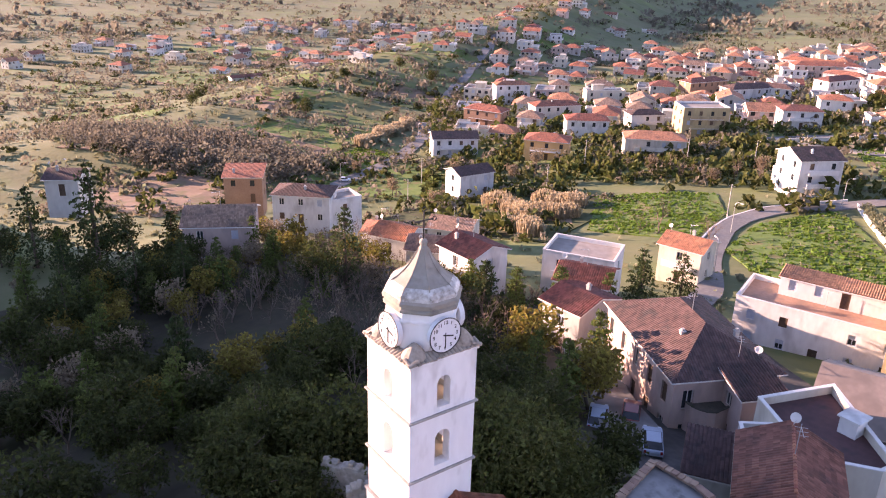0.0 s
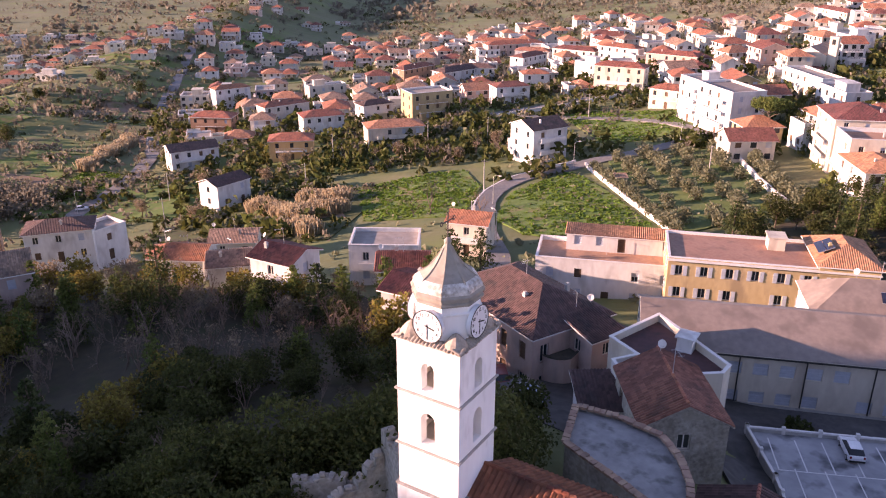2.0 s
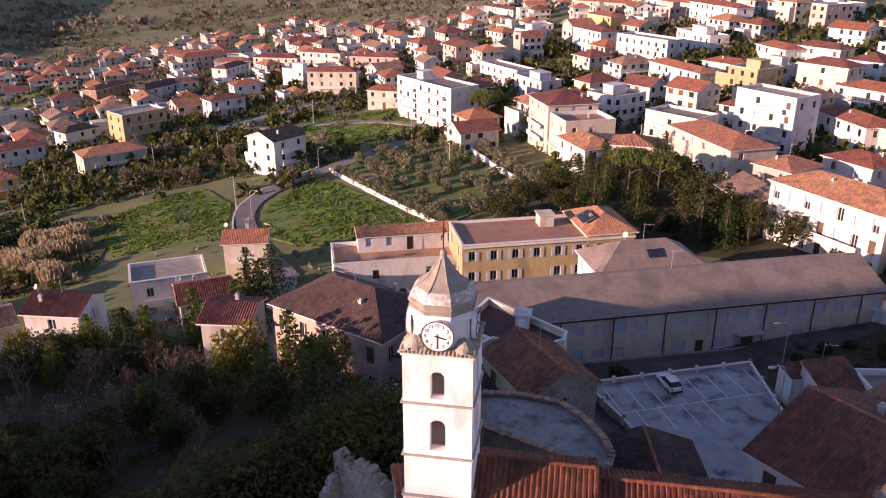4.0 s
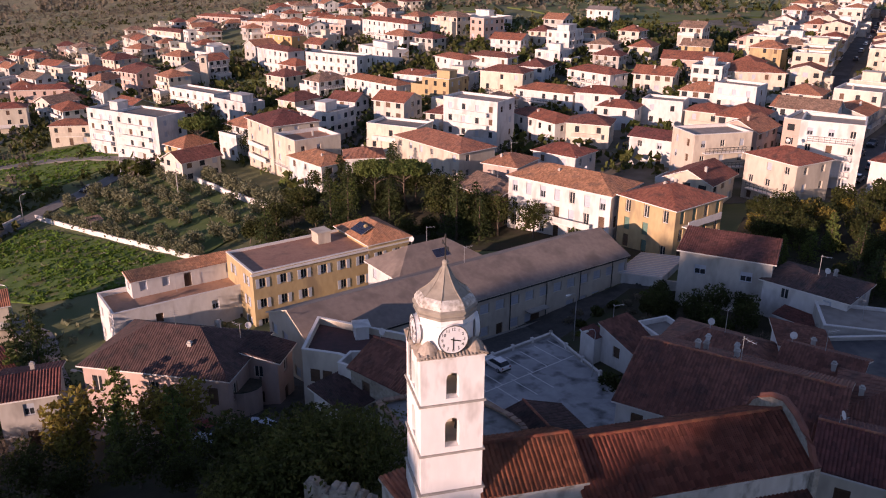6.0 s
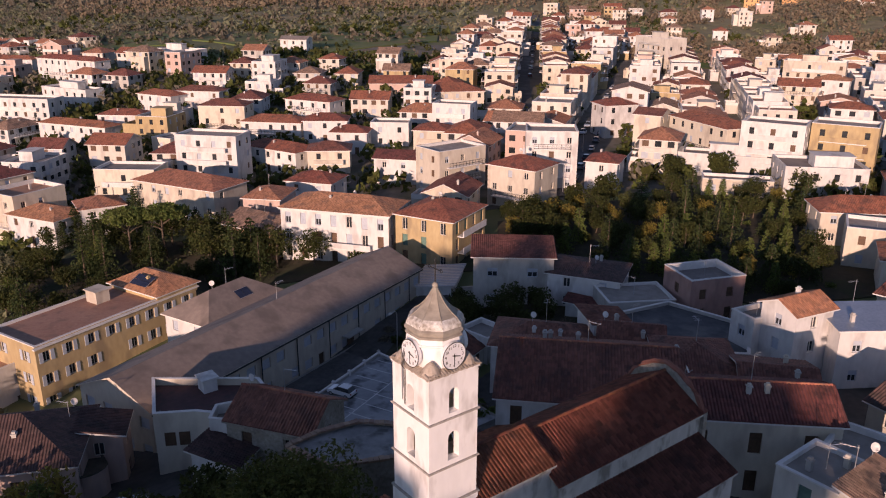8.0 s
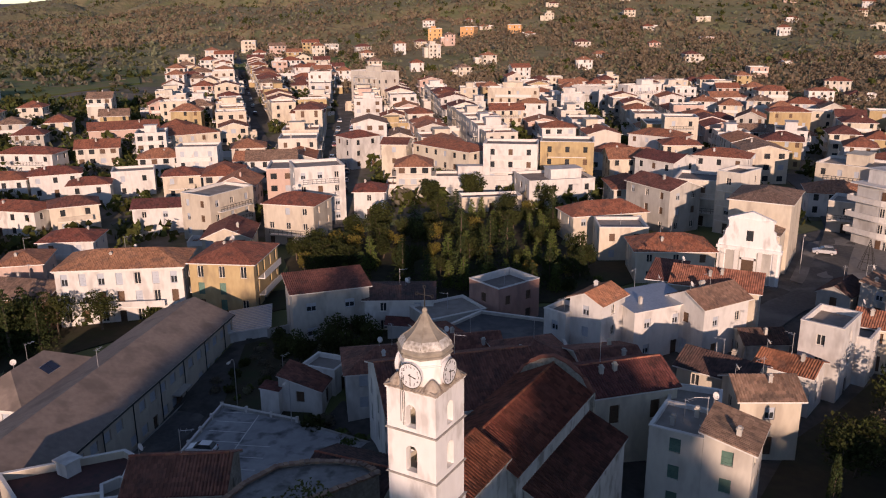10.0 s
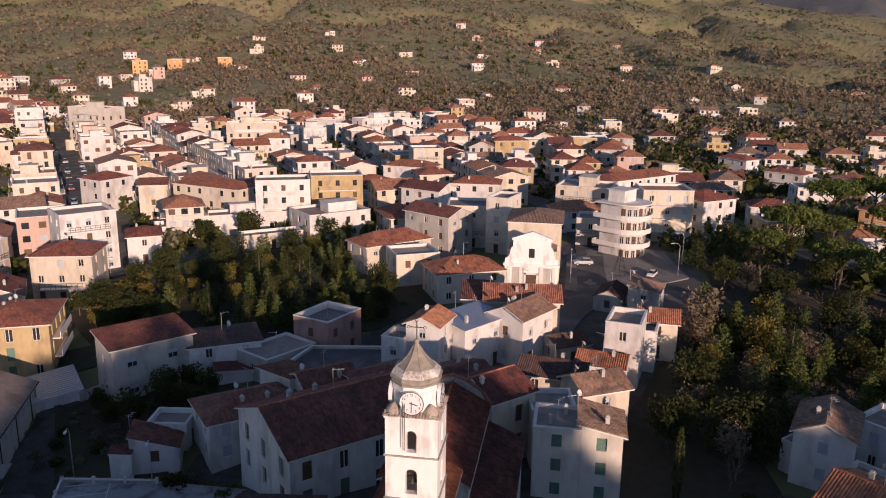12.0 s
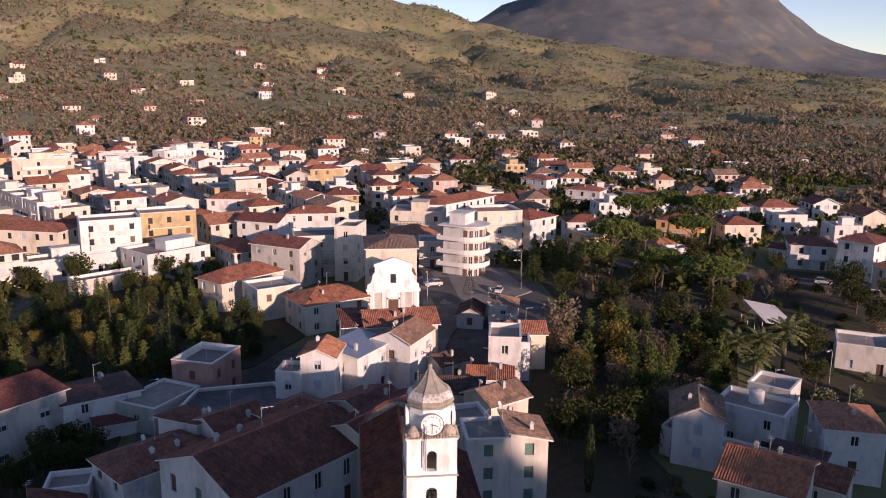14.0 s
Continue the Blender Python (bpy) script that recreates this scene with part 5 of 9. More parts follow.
house(71.5, -20.5, -100, 6, 5.5, 2, "flat", "white", "slab", None, -7.6, 3.0, chimneys=0)
house(76.5, -24.0, -95, 6, 6.5, 2, "gable", "cream", "orange", 1.2, -7.2, 3.0, chimneys=1)
house(60.6, 10.0, -12, 6.0, 5.0, 3, "gable", "white", "orange", 1.1, -7.6, 3.0, chimneys=1)
house(59.6, 14.4, -12, 4.5, 3.6, 2, "flat", "white", "slab", None, -7.6, 3.2, chimneys=0, gap=4)
house(66.6, 4.6, -35, 9.5, 6, 2, "shed", "white", "metal", 0.7, -7.6, 3.7, "std", "half", "white house with ribbed pale metal roof", chimneys=1)
house(70.5, -2.6, -30, 8.5, 6.5, 2, "gable", "white", "old", 1.5, -7.4, 3.9, chimneys=2)
g77 = house(77.4, -2.2, -84, 12, 8, 2, "gable", "cream", "orange", 1.6, -7.2, 4.0, "std", "old", chimneys=2)
house(78.0, 5.2, -84, 4.5, 7.5, 2, "shed", "cream", "brown", 0.8, -7.0, 3.7, chimneys=0)
house(98.5, 10.4, -62, 13.5, 9.0, 2, "hip", "cream", "red", 2.0, -6.8, 3.0, "std", "old", chimneys=1)
house(105.0, 21.6, -62, 9, 8, 2, "flat", "cream", "slab", None, -6.4, 3.1, chimneys=0)
house(114.5, 28.6, -45, 16, 8, 2, "hip", "cream", "red", 1.9, -6.2, 3.1, chimneys=2)
house(21.9, -38.8, -129, 8.2, 9.2, 3, "gable", "cream", "red", 1.7, -9.4, 3.1, chimneys=2, label="cream house with broad dark red tile roof")
house(43.8, -40.6, -21, 8.6, 6.4, 2, "gable", "white", "old", 1.55, -8.6, 3.2, chimneys=1)
house(46.8, -50.6, -134, 9.5, 7.0, 2, "flat", "white", "slab", None, -9.4, 2.9, chimneys=0, label="long white house with water tank on a flat roof")
house(52.6, -56.4, -134, 6, 6, 2, "flat", "grey", "slab", None, -9.2, 3.1, chimneys=0)
house(41.0, -60.5, -108.6, 7.4, 9.0, 2, "hip", "white", "orange", 1.5, -9.8, 3.3, chimneys=1)
house(34.0, -49.5, -134, 6, 5, 1, "shed", "white", "dark", 0.7, -9.2, 3.6, chimneys=0)
house(26.5, -48.0, -134, 6, 6, 2, "gable", "beige", "brown", 1.3, -9.8, 3.2, chimneys=1)

house(37.2, -45.8, -134, 9.5, 3.6, 1.2, "flat", "white", "slab", None, None, 3.0, "std", "old", "low white terrace wing with dark flat roof", chimneys=0, parapet=0.5)
house(43.4, -38.2, -134, 4.0, 3.4, 1.2, "flat", "white", "terracotta", None, None, 3.0, "std", "old", "small white garden annex with flat roof", chimneys=0, parapet=0.5)
# ---- baroque church on the square ----
def baroque_church():
    b = thing("baroque_church", pose(100, -2.5, -5.1, 0, 0, -90), "pale church with scrolled white two-tier facade", "church")
    bm = bmesh.new()
    for x0, x1, z0, z1, y in ((-5.1, 5.1, -2, 4.5, 0), (-5.35, 5.35, 4.5, 5.0, -0.18), (-3.6, 3.6, 5.0, 9.6, 0.05), (-3.8, 3.8, 9.6, 9.95, -0.12)):
        box(bm, x0, x1, y, 0.9, z0, z1)
    part("facade", bm, TOWER_WALL, b, "white plastered church facade")
    pd = bmesh.new()
    vs = [pd.verts.new(p) for p in ((-3.8, 0, 9.95), (3.8, 0, 9.95), (0, 0, 11.3), (-3.8, 0.9, 9.95), (3.8, 0.9, 9.95), (0, 0.9, 11.3))]
    for f in ((0, 1, 2), (5, 4, 3), (0, 3, 4, 1), (1, 4, 5, 2), (2, 5, 3, 0)):
        pd.faces.new([vs[i] for i in f])
    part("pediment", pd, TOWER_WALL, b)
    for s in (-1, 1):
        sc = bmesh.new()
        pts = [(3.6, 5.0), (5.1, 5.0), (5.05, 5.9), (4.5, 6.2), (4.15, 6.9), (4.0, 7.9), (3.6, 8.3)]
        a = [sc.verts.new((s * x, 0.08, z)) for x, z in pts]
        c = [sc.verts.new((s * x, 0.8, z)) for x, z in pts]
        sc.faces.new(a)
        sc.faces.new(c[::-1])
        for i in range(len(pts)):
            sc.faces.new((a[i], a[(i + 1) % len(pts)], c[(i + 1) % len(pts)], c[i]))
        bmesh.ops.recalc_face_normals(sc, faces=sc.faces[:])
        part("scroll", sc, TOWER_WALL, b)
        for x in (1.9, 4.3):
            part("pilaster", boxes((s * x - 0.35, s * x + 0.35, -0.15, 0.0, -2, 4.5)), COPING, b)
    part("portal", boxes((-1.0, 1.0, -0.05, 0.0, 0, 2.9)), WOOD, b)
    part("portal_frame", boxes((-1.3, -1.0, -0.12, 0, 0, 3.2), (1.0, 1.3, -0.12, 0, 0, 3.2), (-1.3, 1.3, -0.12, 0, 2.9, 3.3)), COPING, b)
    part("window", boxes((-0.55, 0.55, 0.0, 0.045, 6.2, 8.0)), GLASS, b)
    part("lower_panel", boxes((-3.7, -1.35, -0.04, 0.0, -1, 4.3)), WALL["grey"], b)
    part("lower_panel", boxes((1.35, 3.7, -0.04, 0.0, -1, 4.3)), WALL["grey"], b)
    body = bmesh.new()
    box(body, -4.6, 4.6, 0.9, 7.0, -3, 7.2)
    box(body, -5.2, 5.2, 7.004, 20, -3, 11.6)
    part("body", body, WALL["cream"], b)
    part("roof", roof_bm(10.4, 13, 11.6, "hip", 1.5, 0.4), [TILE["old"], COPING], b, m=pose(0, 13.5, 0))
    part("front_roof", roof_bm(6.1, 9.2, 7.2, "gable", 1.3, 0.05), [TILE["old"], COPING], b, m=pose(0, 3.95, 0, 0, 0, 90))
    return b


baroque_church()

# ---- fields, roads, walls ----
FIELDS = [[(-106, 126), (-86, 146), (-73, 132), (-64, 108), (-85, 102)], [(-63, 128), (-57, 150), (-38, 129), (-21, 107), (-31, 101), (-46, 101), (-56, 108)], [(-94, 221), (-55, 225), (-42, 196), (-60, 178)], [(-206, 98), (-213, 122), (-196, 123), (-181, 96)]]
ORCHARD = [[(-52, 160), (-29, 180), (-4, 129), (-19, 107)]]
patch("town_ground", "trodden yards and gardens between the town houses", [(60, 96), (96, 80), (122, 66), (132, 40), (150, -14), (330, -40), (400, 120), (330, 300), (220, 320), (60, 300), (10, 210), (16, 140)], TOWN, 0.15, 10.0, "ground")
patch("old_lanes", "worn stone paving between the old houses", [(2, 18), (14, 26), (30, 34), (58, 36), (84, 18), (100, -8), (88, -28), (58, -22), (36, -18), (16, -20), (-1, -12)], LANES, 0.12, 5.0, "pavement")
patch("old_lanes", "worn asphalt lane below the palazzo", [(-34, 56), (-20, 36), (-8, 27), (6, 24), (12, 30), (8, 39), (0, 47), (-8, 62), (-28, 72)], LANES, 0.12, 5.0, "pavement")
# yard floor: shade under the planting is put into the dark soil colour
patch("yard_floor", "garden soil darkened for shade beside the palace", [(-14, 92), (18, 90), (40, 80), (60, 60), (66, 66), (56, 78), (42, 96), (26, 122), (2, 132)], LITTER, 0.2, 6.0, "ground")
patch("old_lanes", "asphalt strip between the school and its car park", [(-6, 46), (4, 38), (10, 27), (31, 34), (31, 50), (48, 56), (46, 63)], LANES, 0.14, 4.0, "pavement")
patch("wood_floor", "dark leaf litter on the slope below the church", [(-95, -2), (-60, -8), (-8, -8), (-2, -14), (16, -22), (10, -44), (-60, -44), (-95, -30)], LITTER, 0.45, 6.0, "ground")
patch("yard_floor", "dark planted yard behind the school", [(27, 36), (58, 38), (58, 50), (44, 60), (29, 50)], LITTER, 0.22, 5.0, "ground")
# dark sheet whose colour carries the shade below the grove
patch("yard_floor", "soil darkened for shade below the grove", [(70, 36), (78, 22), (92, 14), (104, 12), (106, 32), (88, 46)], LITTER, 0.24, 4.0, "ground")
patch("field_green", "bright green vegetable field", [(-106, 126), (-86, 146), (-73, 132), (-64, 108), (-85, 102)], GREEN)
patch("field_green", "bright green field inside a road bend", [(-63, 128), (-57, 150), (-38, 129), (-21, 107), (-31, 101), (-46, 101), (-56, 108)], GREEN)
patch("field_grass", "grassy field above the road", [(-94, 221), (-55, 225), (-42, 196), (-60, 178)], GREEN)
patch("orchard_ground", "rough grass under olive trees", [(-52, 160), (-29, 180), (-4, 129), (-19, 107)], ORCHARD_GRASS)
patch("field_soil", "bare brown garden soil", [(-122, 105), (-107, 117), (-90, 102), (-102, 93)], SOIL)
patch("field_grass", "green meadow beside the country road", [(-206, 98), (-213, 122), (-196, 123), (-181, 96)], GREEN)
patch("field_grass", "grassy meadow strip on the plain", [(-283, 139), (-245, 150), (-227, 134), (-242, 128)], GRASS)
patch("field_grass", "green lawn among the far houses", [(170, 195), (150, 215), (172, 250), (205, 250)], GRASS)
patch("field_grass", "lawn below the tall apartment block", [(300, 190), (330, 180), (345, 215), (310, 228)], GREEN)
patch("field_grass", "sunny green meadow above the town", [(150, 300), (255, 335), (330, 430), (240, 475), (140, 400)], GRASS, 0.6, 10.0)
patch("field_grass", "sunny hillside pasture", [(40, 390), (130, 380), (150, 480), (50, 490)], GRASS, 0.6, 10.0)
patch("field_grass", "green slope beside the apartment slabs", [(340, 270), (430, 290), (450, 380), (350, 375)], GREEN, 0.6, 10.0)
patch("field_grass", "pale green terraced meadow", [(110, 260), (180, 250), (215, 300), (120, 320)], GRASS)
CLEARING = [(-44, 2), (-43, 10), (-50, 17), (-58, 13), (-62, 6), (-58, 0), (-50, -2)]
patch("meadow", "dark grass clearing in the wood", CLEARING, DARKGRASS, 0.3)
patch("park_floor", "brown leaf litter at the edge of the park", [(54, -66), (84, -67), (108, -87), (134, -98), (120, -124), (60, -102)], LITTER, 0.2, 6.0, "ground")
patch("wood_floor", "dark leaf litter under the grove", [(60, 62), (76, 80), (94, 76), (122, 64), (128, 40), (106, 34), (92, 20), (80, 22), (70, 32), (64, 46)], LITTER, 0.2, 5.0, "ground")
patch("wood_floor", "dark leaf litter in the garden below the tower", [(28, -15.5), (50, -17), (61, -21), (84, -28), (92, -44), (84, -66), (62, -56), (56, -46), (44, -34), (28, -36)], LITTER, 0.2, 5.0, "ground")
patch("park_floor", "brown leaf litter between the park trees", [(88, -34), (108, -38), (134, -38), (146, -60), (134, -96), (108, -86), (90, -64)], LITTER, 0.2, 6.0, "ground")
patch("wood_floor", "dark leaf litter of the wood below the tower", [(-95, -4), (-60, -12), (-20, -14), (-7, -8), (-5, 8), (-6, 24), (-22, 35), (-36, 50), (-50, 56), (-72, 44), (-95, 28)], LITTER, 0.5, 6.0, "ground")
for k, (x, y, a, b, r, m) in enumerate(((-260, 190, 60, 34, 20, GRASS), (-330, 150, 80, 40, -10, GREEN), (-390, 250, 90, 50, 30, GRASS), (-470, 160, 100, 50, 10, GREEN), (-160, 150, 46, 30, 35, GRASS),
                                        (-150, 200, 40, 26, 20, GREEN), (-300, 300, 70, 40, 40, GRASS), (-520, 330, 120, 60, 20, GRASS), (-210, 330, 60, 40, 10, GRASS), (-620, 240, 140, 60, 0, GREEN),
                                        (-100, 330, 70, 50, 0, GRASS), (-430, 420, 100, 60, 50, GREEN), (-232, 92, 46, 26, 20, SOIL), (-120, 150, 30, 16, 40, GRASS), (-420, 90, 80, 36, 0, GRASS), (30, 250, 60, 30, 10, GRASS))):
    c, s = math.cos(radians(r)), math.sin(radians(r))
    pts = [(x + c * u * a / 2 - s * v * b / 2, y + s * u * a / 2 + c * v * b / 2) for u, v in ((-1, -0.8), (0.9, -1), (1, 0.9), (-0.8, 1))]
    patch("field_strip", "strip field on the plain", pts, m, 0.3, 9.0)
prng = random.Random(21)
STRIPS = []
for i in range(9):
    for j in range(6):
        u, v = -640 + i * 62 + prng.uniform(-8, 8), 70 + j * 62 + prng.uniform(-8, 8)
        x, y = u + 0.25 * v, v - 0.15 * u - 60
        if math.hypot(x, y) < 150 or x > -110 or prng.random() < 0.12:
            continue
        a, b, r = prng.uniform(40, 54), prng.uniform(24, 46), prng.uniform(22, 40)
        c, s = math.cos(radians(r)), math.sin(radians(r))
        pts = [(x + c * p * a / 2 - s * q * b / 2, y + s * p * a / 2 + c * q * b / 2) for p, q in ((-1, -0.8), (0.9, -1), (1, 0.9), (-0.8, 1))]
        STRIPS.append(pts)
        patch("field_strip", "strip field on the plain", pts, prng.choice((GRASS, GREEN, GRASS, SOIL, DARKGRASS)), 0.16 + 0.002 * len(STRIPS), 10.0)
road("road", "winding pale asphalt lane up to the village road", [(-13, 28), (-10.5, 31), (-22, 39), (-31, 51), (-38, 70), (-42, 84), (-53, 99), (-60, 111), (-66, 124), (-66.5, 138), (-57, 156), (-45, 175.5), (-34.5, 192)], 4.2)
road("road", "straight country road between fields", [(-163.6, 74), (-178, 94.3), (-189.5, 119.6), (-207, 141.6), (-236, 166), (-283, 209), (-340, 268), (-407, 337), (-520, 450)], 5.0)
road("road", "village road along walled gardens", [(-119, 214), (-104, 229), (-86, 253), (-73, 270), (-46, 287), (20, 300)], 5.0)
road("road", "grey approach to the village road", [(-34.5, 192), (-60, 210), (-119, 214)], 4.5)
road("street", "straight town street lined with parked cars", [(96, 82), (101, 88), (123, 104), (151, 124), (189, 151.5), (220, 174), (290, 226)], 7.0, ASPHALT)
road("street", "steep street climbing between houses", [(150, 150), (189, 195), (236, 242), (317, 323), (379, 386), (470, 480)], 6.5, ASPHALT)
road("street", "street past the baroque church", [(66, -5), (80, -7.2), (91, -10.2), (101, -14), (118, -14), (150, -12), (200, 4)], 6.0, ASPHALT)
road("street", "asphalt street beside the park", [(140, -60), (125, -92), (112, -118), (90, -150)], 7.0, ASPHALT)
road("street", "narrow street between tall houses", [(150, 5), (190, 28), (240, 50), (310, 80)], 5.5, ASPHALT)
patch("old_lanes", "asphalt round the town square", [(84, -28), (100, -35), (120, -37), (141, -31), (152, -16), (132, -5), (101, -5), (86, -12)], ASPHALT, 0.1, 5.0, "pavement")
patch("square", "grey paved town square", [(101, -16), (104, -9), (128, -9), (140, -18), (136, -31), (116, -34)], PALE_ROAD, 0.35, 4.0, "square")
low_wall("garden_wall", "whitewashed wall between olive groves", [(-27.8, 179), (-15.2, 152), (-3.1, 129)], 0.4, 1.5, COPING)
low_wall("garden_wall", "low pale wall along the olive grove", [(-56.2, 155.3), (-38.2, 131.5), (-25, 115), (-18.2, 106)], 0.35, 1.0, COPING)
low_wall("garden_wall", "low wall along the winding lane", [(-60, 104), (-68.5, 124), (-69, 139), (-60, 158)], 0.35, 0.8, COPING)
low_wall("garden_wall", "long pale wall beside the village road", [(-116, 211), (-102, 225.5), (-84, 249)], 0.35, 1.2, COPING)
low_wall("garden_wall", "street wall above the school yard", [(57, 47), (52, 55), (47, 58)], 0.35, 1.6, CONC)

# ---- school car park ----
ZP = -9.35
DECK = mat("cracked_deck_asphalt", (0.28, 0.29, 0.30), (0.40, 0.41, 0.42), 0.9, 0.16, 0.9, 0.02, c=(0.10, 0.105, 0.11))
prism("car_park", "cracked asphalt car park deck with worn white bays", [(8.4, 39.4), (12.2, 33.2), (14.0, 29.4), (16.0, 24.5), (28.2, 25.0), (28.0, 36.0), (26.3, 46.9)], -14, ZP, CONC, DECK, "car park", False)
yard = prism("school_yard", "asphalt yard strip before the school", [(2, 43.5), (8.0, 40.2), (27.0, 47.8), (44.0, 54.0), (42.0, 61.0), (-2, 45.0)], -15, -12.0, CONC, ASPHALT, "yard", False)


def park_rail(x0, y0, x1, y1):
    b = thing("parapet_wall", pose(x0, y0, ZP), "low white concrete parapet with posts round the car park", "wall")
    L = math.hypot(x1 - x0, y1 - y0)
    rot = Matrix.Rotation(math.atan2(y1 - y0, x1 - x0), 4, "Z")
    part("coping", boxes((0, L, -0.12, 0.12, 0.35, 0.5)), COPING, b, m=rot)
    part("base", boxes((0, L, -0.09, 0.09, -0.3, 0.35)), CONC, b, m=rot)
    n = max(2, int(L / 2.8))
    for i in range(n + 1):
        part("post", boxes((-0.16, 0.16, -0.16, 0.16, -0.3, 0.75)), COPING, b, m=rot @ pose(L * i / n, 0, 0))


park_rail(8.4, 39.4, 26.3, 46.9)
park_rail(28.0, 36.0, 26.3, 46.9)
park_rail(12.2, 33.2, 8.4, 39.4)
park_rail(14.0, 29.4, 12.2, 33.2)
ux, uy = math.cos(radians(23.4)), math.sin(radians(23.4))
for i in range(8):
    bx, by = 9.6 + ux * (0.8 + 2.35 * i), 38.9 + uy * (0.8 + 2.35 * i)
    o = part("bay_line", boxes((-0.06, 0.06, -4.7, 0, 0.006, 0.014)), PAINT, None, m=pose(bx, by, ZP, 0, 0, 23.4))
    tagged(o, "worn white painted parking bay line", "road marking", "parking bay lines", "structure")
o = part("bay_line", boxes((0, 16.4, -0.06, 0.06, 0.006, 0.014)), PAINT, None, m=pose(9.6 + uy * 4.7 + ux * 0.8, 38.9 - ux * 4.7 + uy * 0.8, ZP, 0, 0, 23.4))
tagged(o, "long worn white bay end line", "road marking", "parking bay lines", "structure")
for i in range(4):
    o = part("bay_line", boxes((-0.06, 0.06, 0, 4.2, 0.006, 0.014)), PAINT, None, m=pose(15.0 + ux * 2.5 * i, 31.9 + uy * 2.5 * i, ZP, 0, 0, 23.4))
    tagged(o, "faded white painted parking bay line", "road marking", "parking bay lines", "structure")


# ---- cars ----
CARPAINT = {}
def car_paint(name, c):
    if name not in CARPAINT:
        m = mat("car_paint_" + name, c, tuple(min(1, v * 1.15) for v in c), 8, 0.6, 0.3)
        m.node_tree.nodes["Principled BSDF"].inputs["Coat Weight"].default_value = 0.6
        CARPAINT[name] = m
    return CARPAINT[name]


RUBBER = mat("tyre_rubber", (0.02, 0.02, 0.02), (0.035, 0.035, 0.035), 8, 1, 0.9)
LAMPGLASS = mat("lamp_glass", (0.55, 0.55, 0.55), (0.7, 0.7, 0.7), 8, 1, 0.2)
REDLAMP = mat("tail_lamp", (0.30, 0.02, 0.02), (0.38, 0.03, 0.03), 8, 1, 0.25)
CARS = {}


def car(x, y, rot, colour, rgb, z=None, label=""):
    m = pose(x, y, (H(x, y) + 0.34) if z is None else z, 0, 0, rot)
    label = label or f"parked {colour} compact car on the street"
    if colour in CARS:
        o = copy_thing(CARS[colour], m)
        o["label"] = label
        return o
    b = thing("car", m, label, "car", "parked cars")
    P = car_paint(colour, rgb)
    side = [(-2.05, 0.35), (-2.05, 0.85), (-1.9, 0.98), (-0.95, 1.02), (0.9, 1.02), (1.75, 0.86), (2.02, 0.7), (2.05, 0.35)]
    roof = [(-1.85, 0.98), (-1.45, 1.48), (0.1, 1.5), (0.95, 1.0)]
    def extr(prof, w0, w1, ztop):
        bm = bmesh.new()
        def wd(zv):
            return w0 if zv < ztop else w1
        a = [bm.verts.new((px, -wd(pz), pz)) for px, pz in prof]
        c = [bm.verts.new((px, wd(pz), pz)) for px, pz in prof]
        bm.faces.new(a)
        bm.faces.new(c[::-1])
        for i in range(len(prof)):
            bm.faces.new((a[i], c[i], c[(i + 1) % len(prof)], a[(i + 1) % len(prof)]))
        bmesh.ops.recalc_face_normals(bm, faces=bm.faces[:])
        return bm
    bd = extr(side, 0.86, 0.84, 0.9)
    bmesh.ops.bevel(bd, geom=bd.edges[:], offset=0.05, segments=2, affect="EDGES")
    part("body", bd, P, b, smooth=False)
    part("cabin_glass", extr(roof, 0.80, 0.62, 1.2), GLASS, b)
    part("roof", boxes((-1.42, 0.08, -0.62, 0.62, 1.485, 1.53)), P, b)
    for s in (-1, 1):
        for px in (-1.25, 1.28):
            w = bmesh.new()
            bmesh.ops.create_cone(w, segments=16, radius1=0.31, radius2=0.31, depth=0.2, cap_ends=True)
            tyre = part("wheel", w, RUBBER, b, m=pose(px, s * 0.78, 0.31, 90, 0, 0))
            r = bmesh.new()
            bmesh.ops.create_cone(r, segments=12, radius1=0.2, radius2=0.2, depth=0.22, cap_ends=True)
            part("rim", r, STEEL, tyre)
        part("headlight", boxes((1.9, 2.06, s * 0.62 - 0.14, s * 0.62 + 0.14, 0.62, 0.76)), LAMPGLASS, b)
        part("tail_light", boxes((-2.07, -1.98, s * 0.68 - 0.1, s * 0.68 + 0.1, 0.7, 0.95)), REDLAMP, b)
    part("bumper", boxes((-2.1, -1.95, -0.8, 0.8, 0.3, 0.5), (1.95, 2.1, -0.8, 0.8, 0.3, 0.5)), IRON, b)
    CARS[colour] = b
    return b


PAINTS = (("white", (0.72, 0.72, 0.72)), ("grey", (0.22, 0.23, 0.25)), ("dark red", (0.22, 0.03, 0.03)), ("pale blue", (0.30, 0.38, 0.48)), ("black", (0.03, 0.03, 0.035)), ("silver", (0.45, 0.46, 0.48)))
small_car = car(17.1, 40.8, 113, "white", PAINTS[0][1], ZP + 0.01, "white compact car parked on the school car park")
small_car.matrix_basis = small_car.matrix_basis @ Matrix.Scale(0.84, 4)
car(-15.6, 35.2, 128, "dark red", PAINTS[2][1], None, "dark red car parked by the pink palazzo")
car(-10.0, 31.4, 132, "pale blue", PAINTS[3][1], None, "pale blue car parked by the pink palazzo")
car(-15.3, 30.2, 130, "pale blue", PAINTS[3][1])
car(116, -26.6, 160, "white", PAINTS[0][1], None, "white car parked on the town square")
car(121, -12.5, 100, "silver", PAINTS[5][1])
car(-47.2, 171.5, 235, "black", PAINTS[4][1])
car(-178, 94.6, 55, "white", PAINTS[0][1], None, "white car driving the country road")
car(118, -104, 245, "silver", PAINTS[5][1])
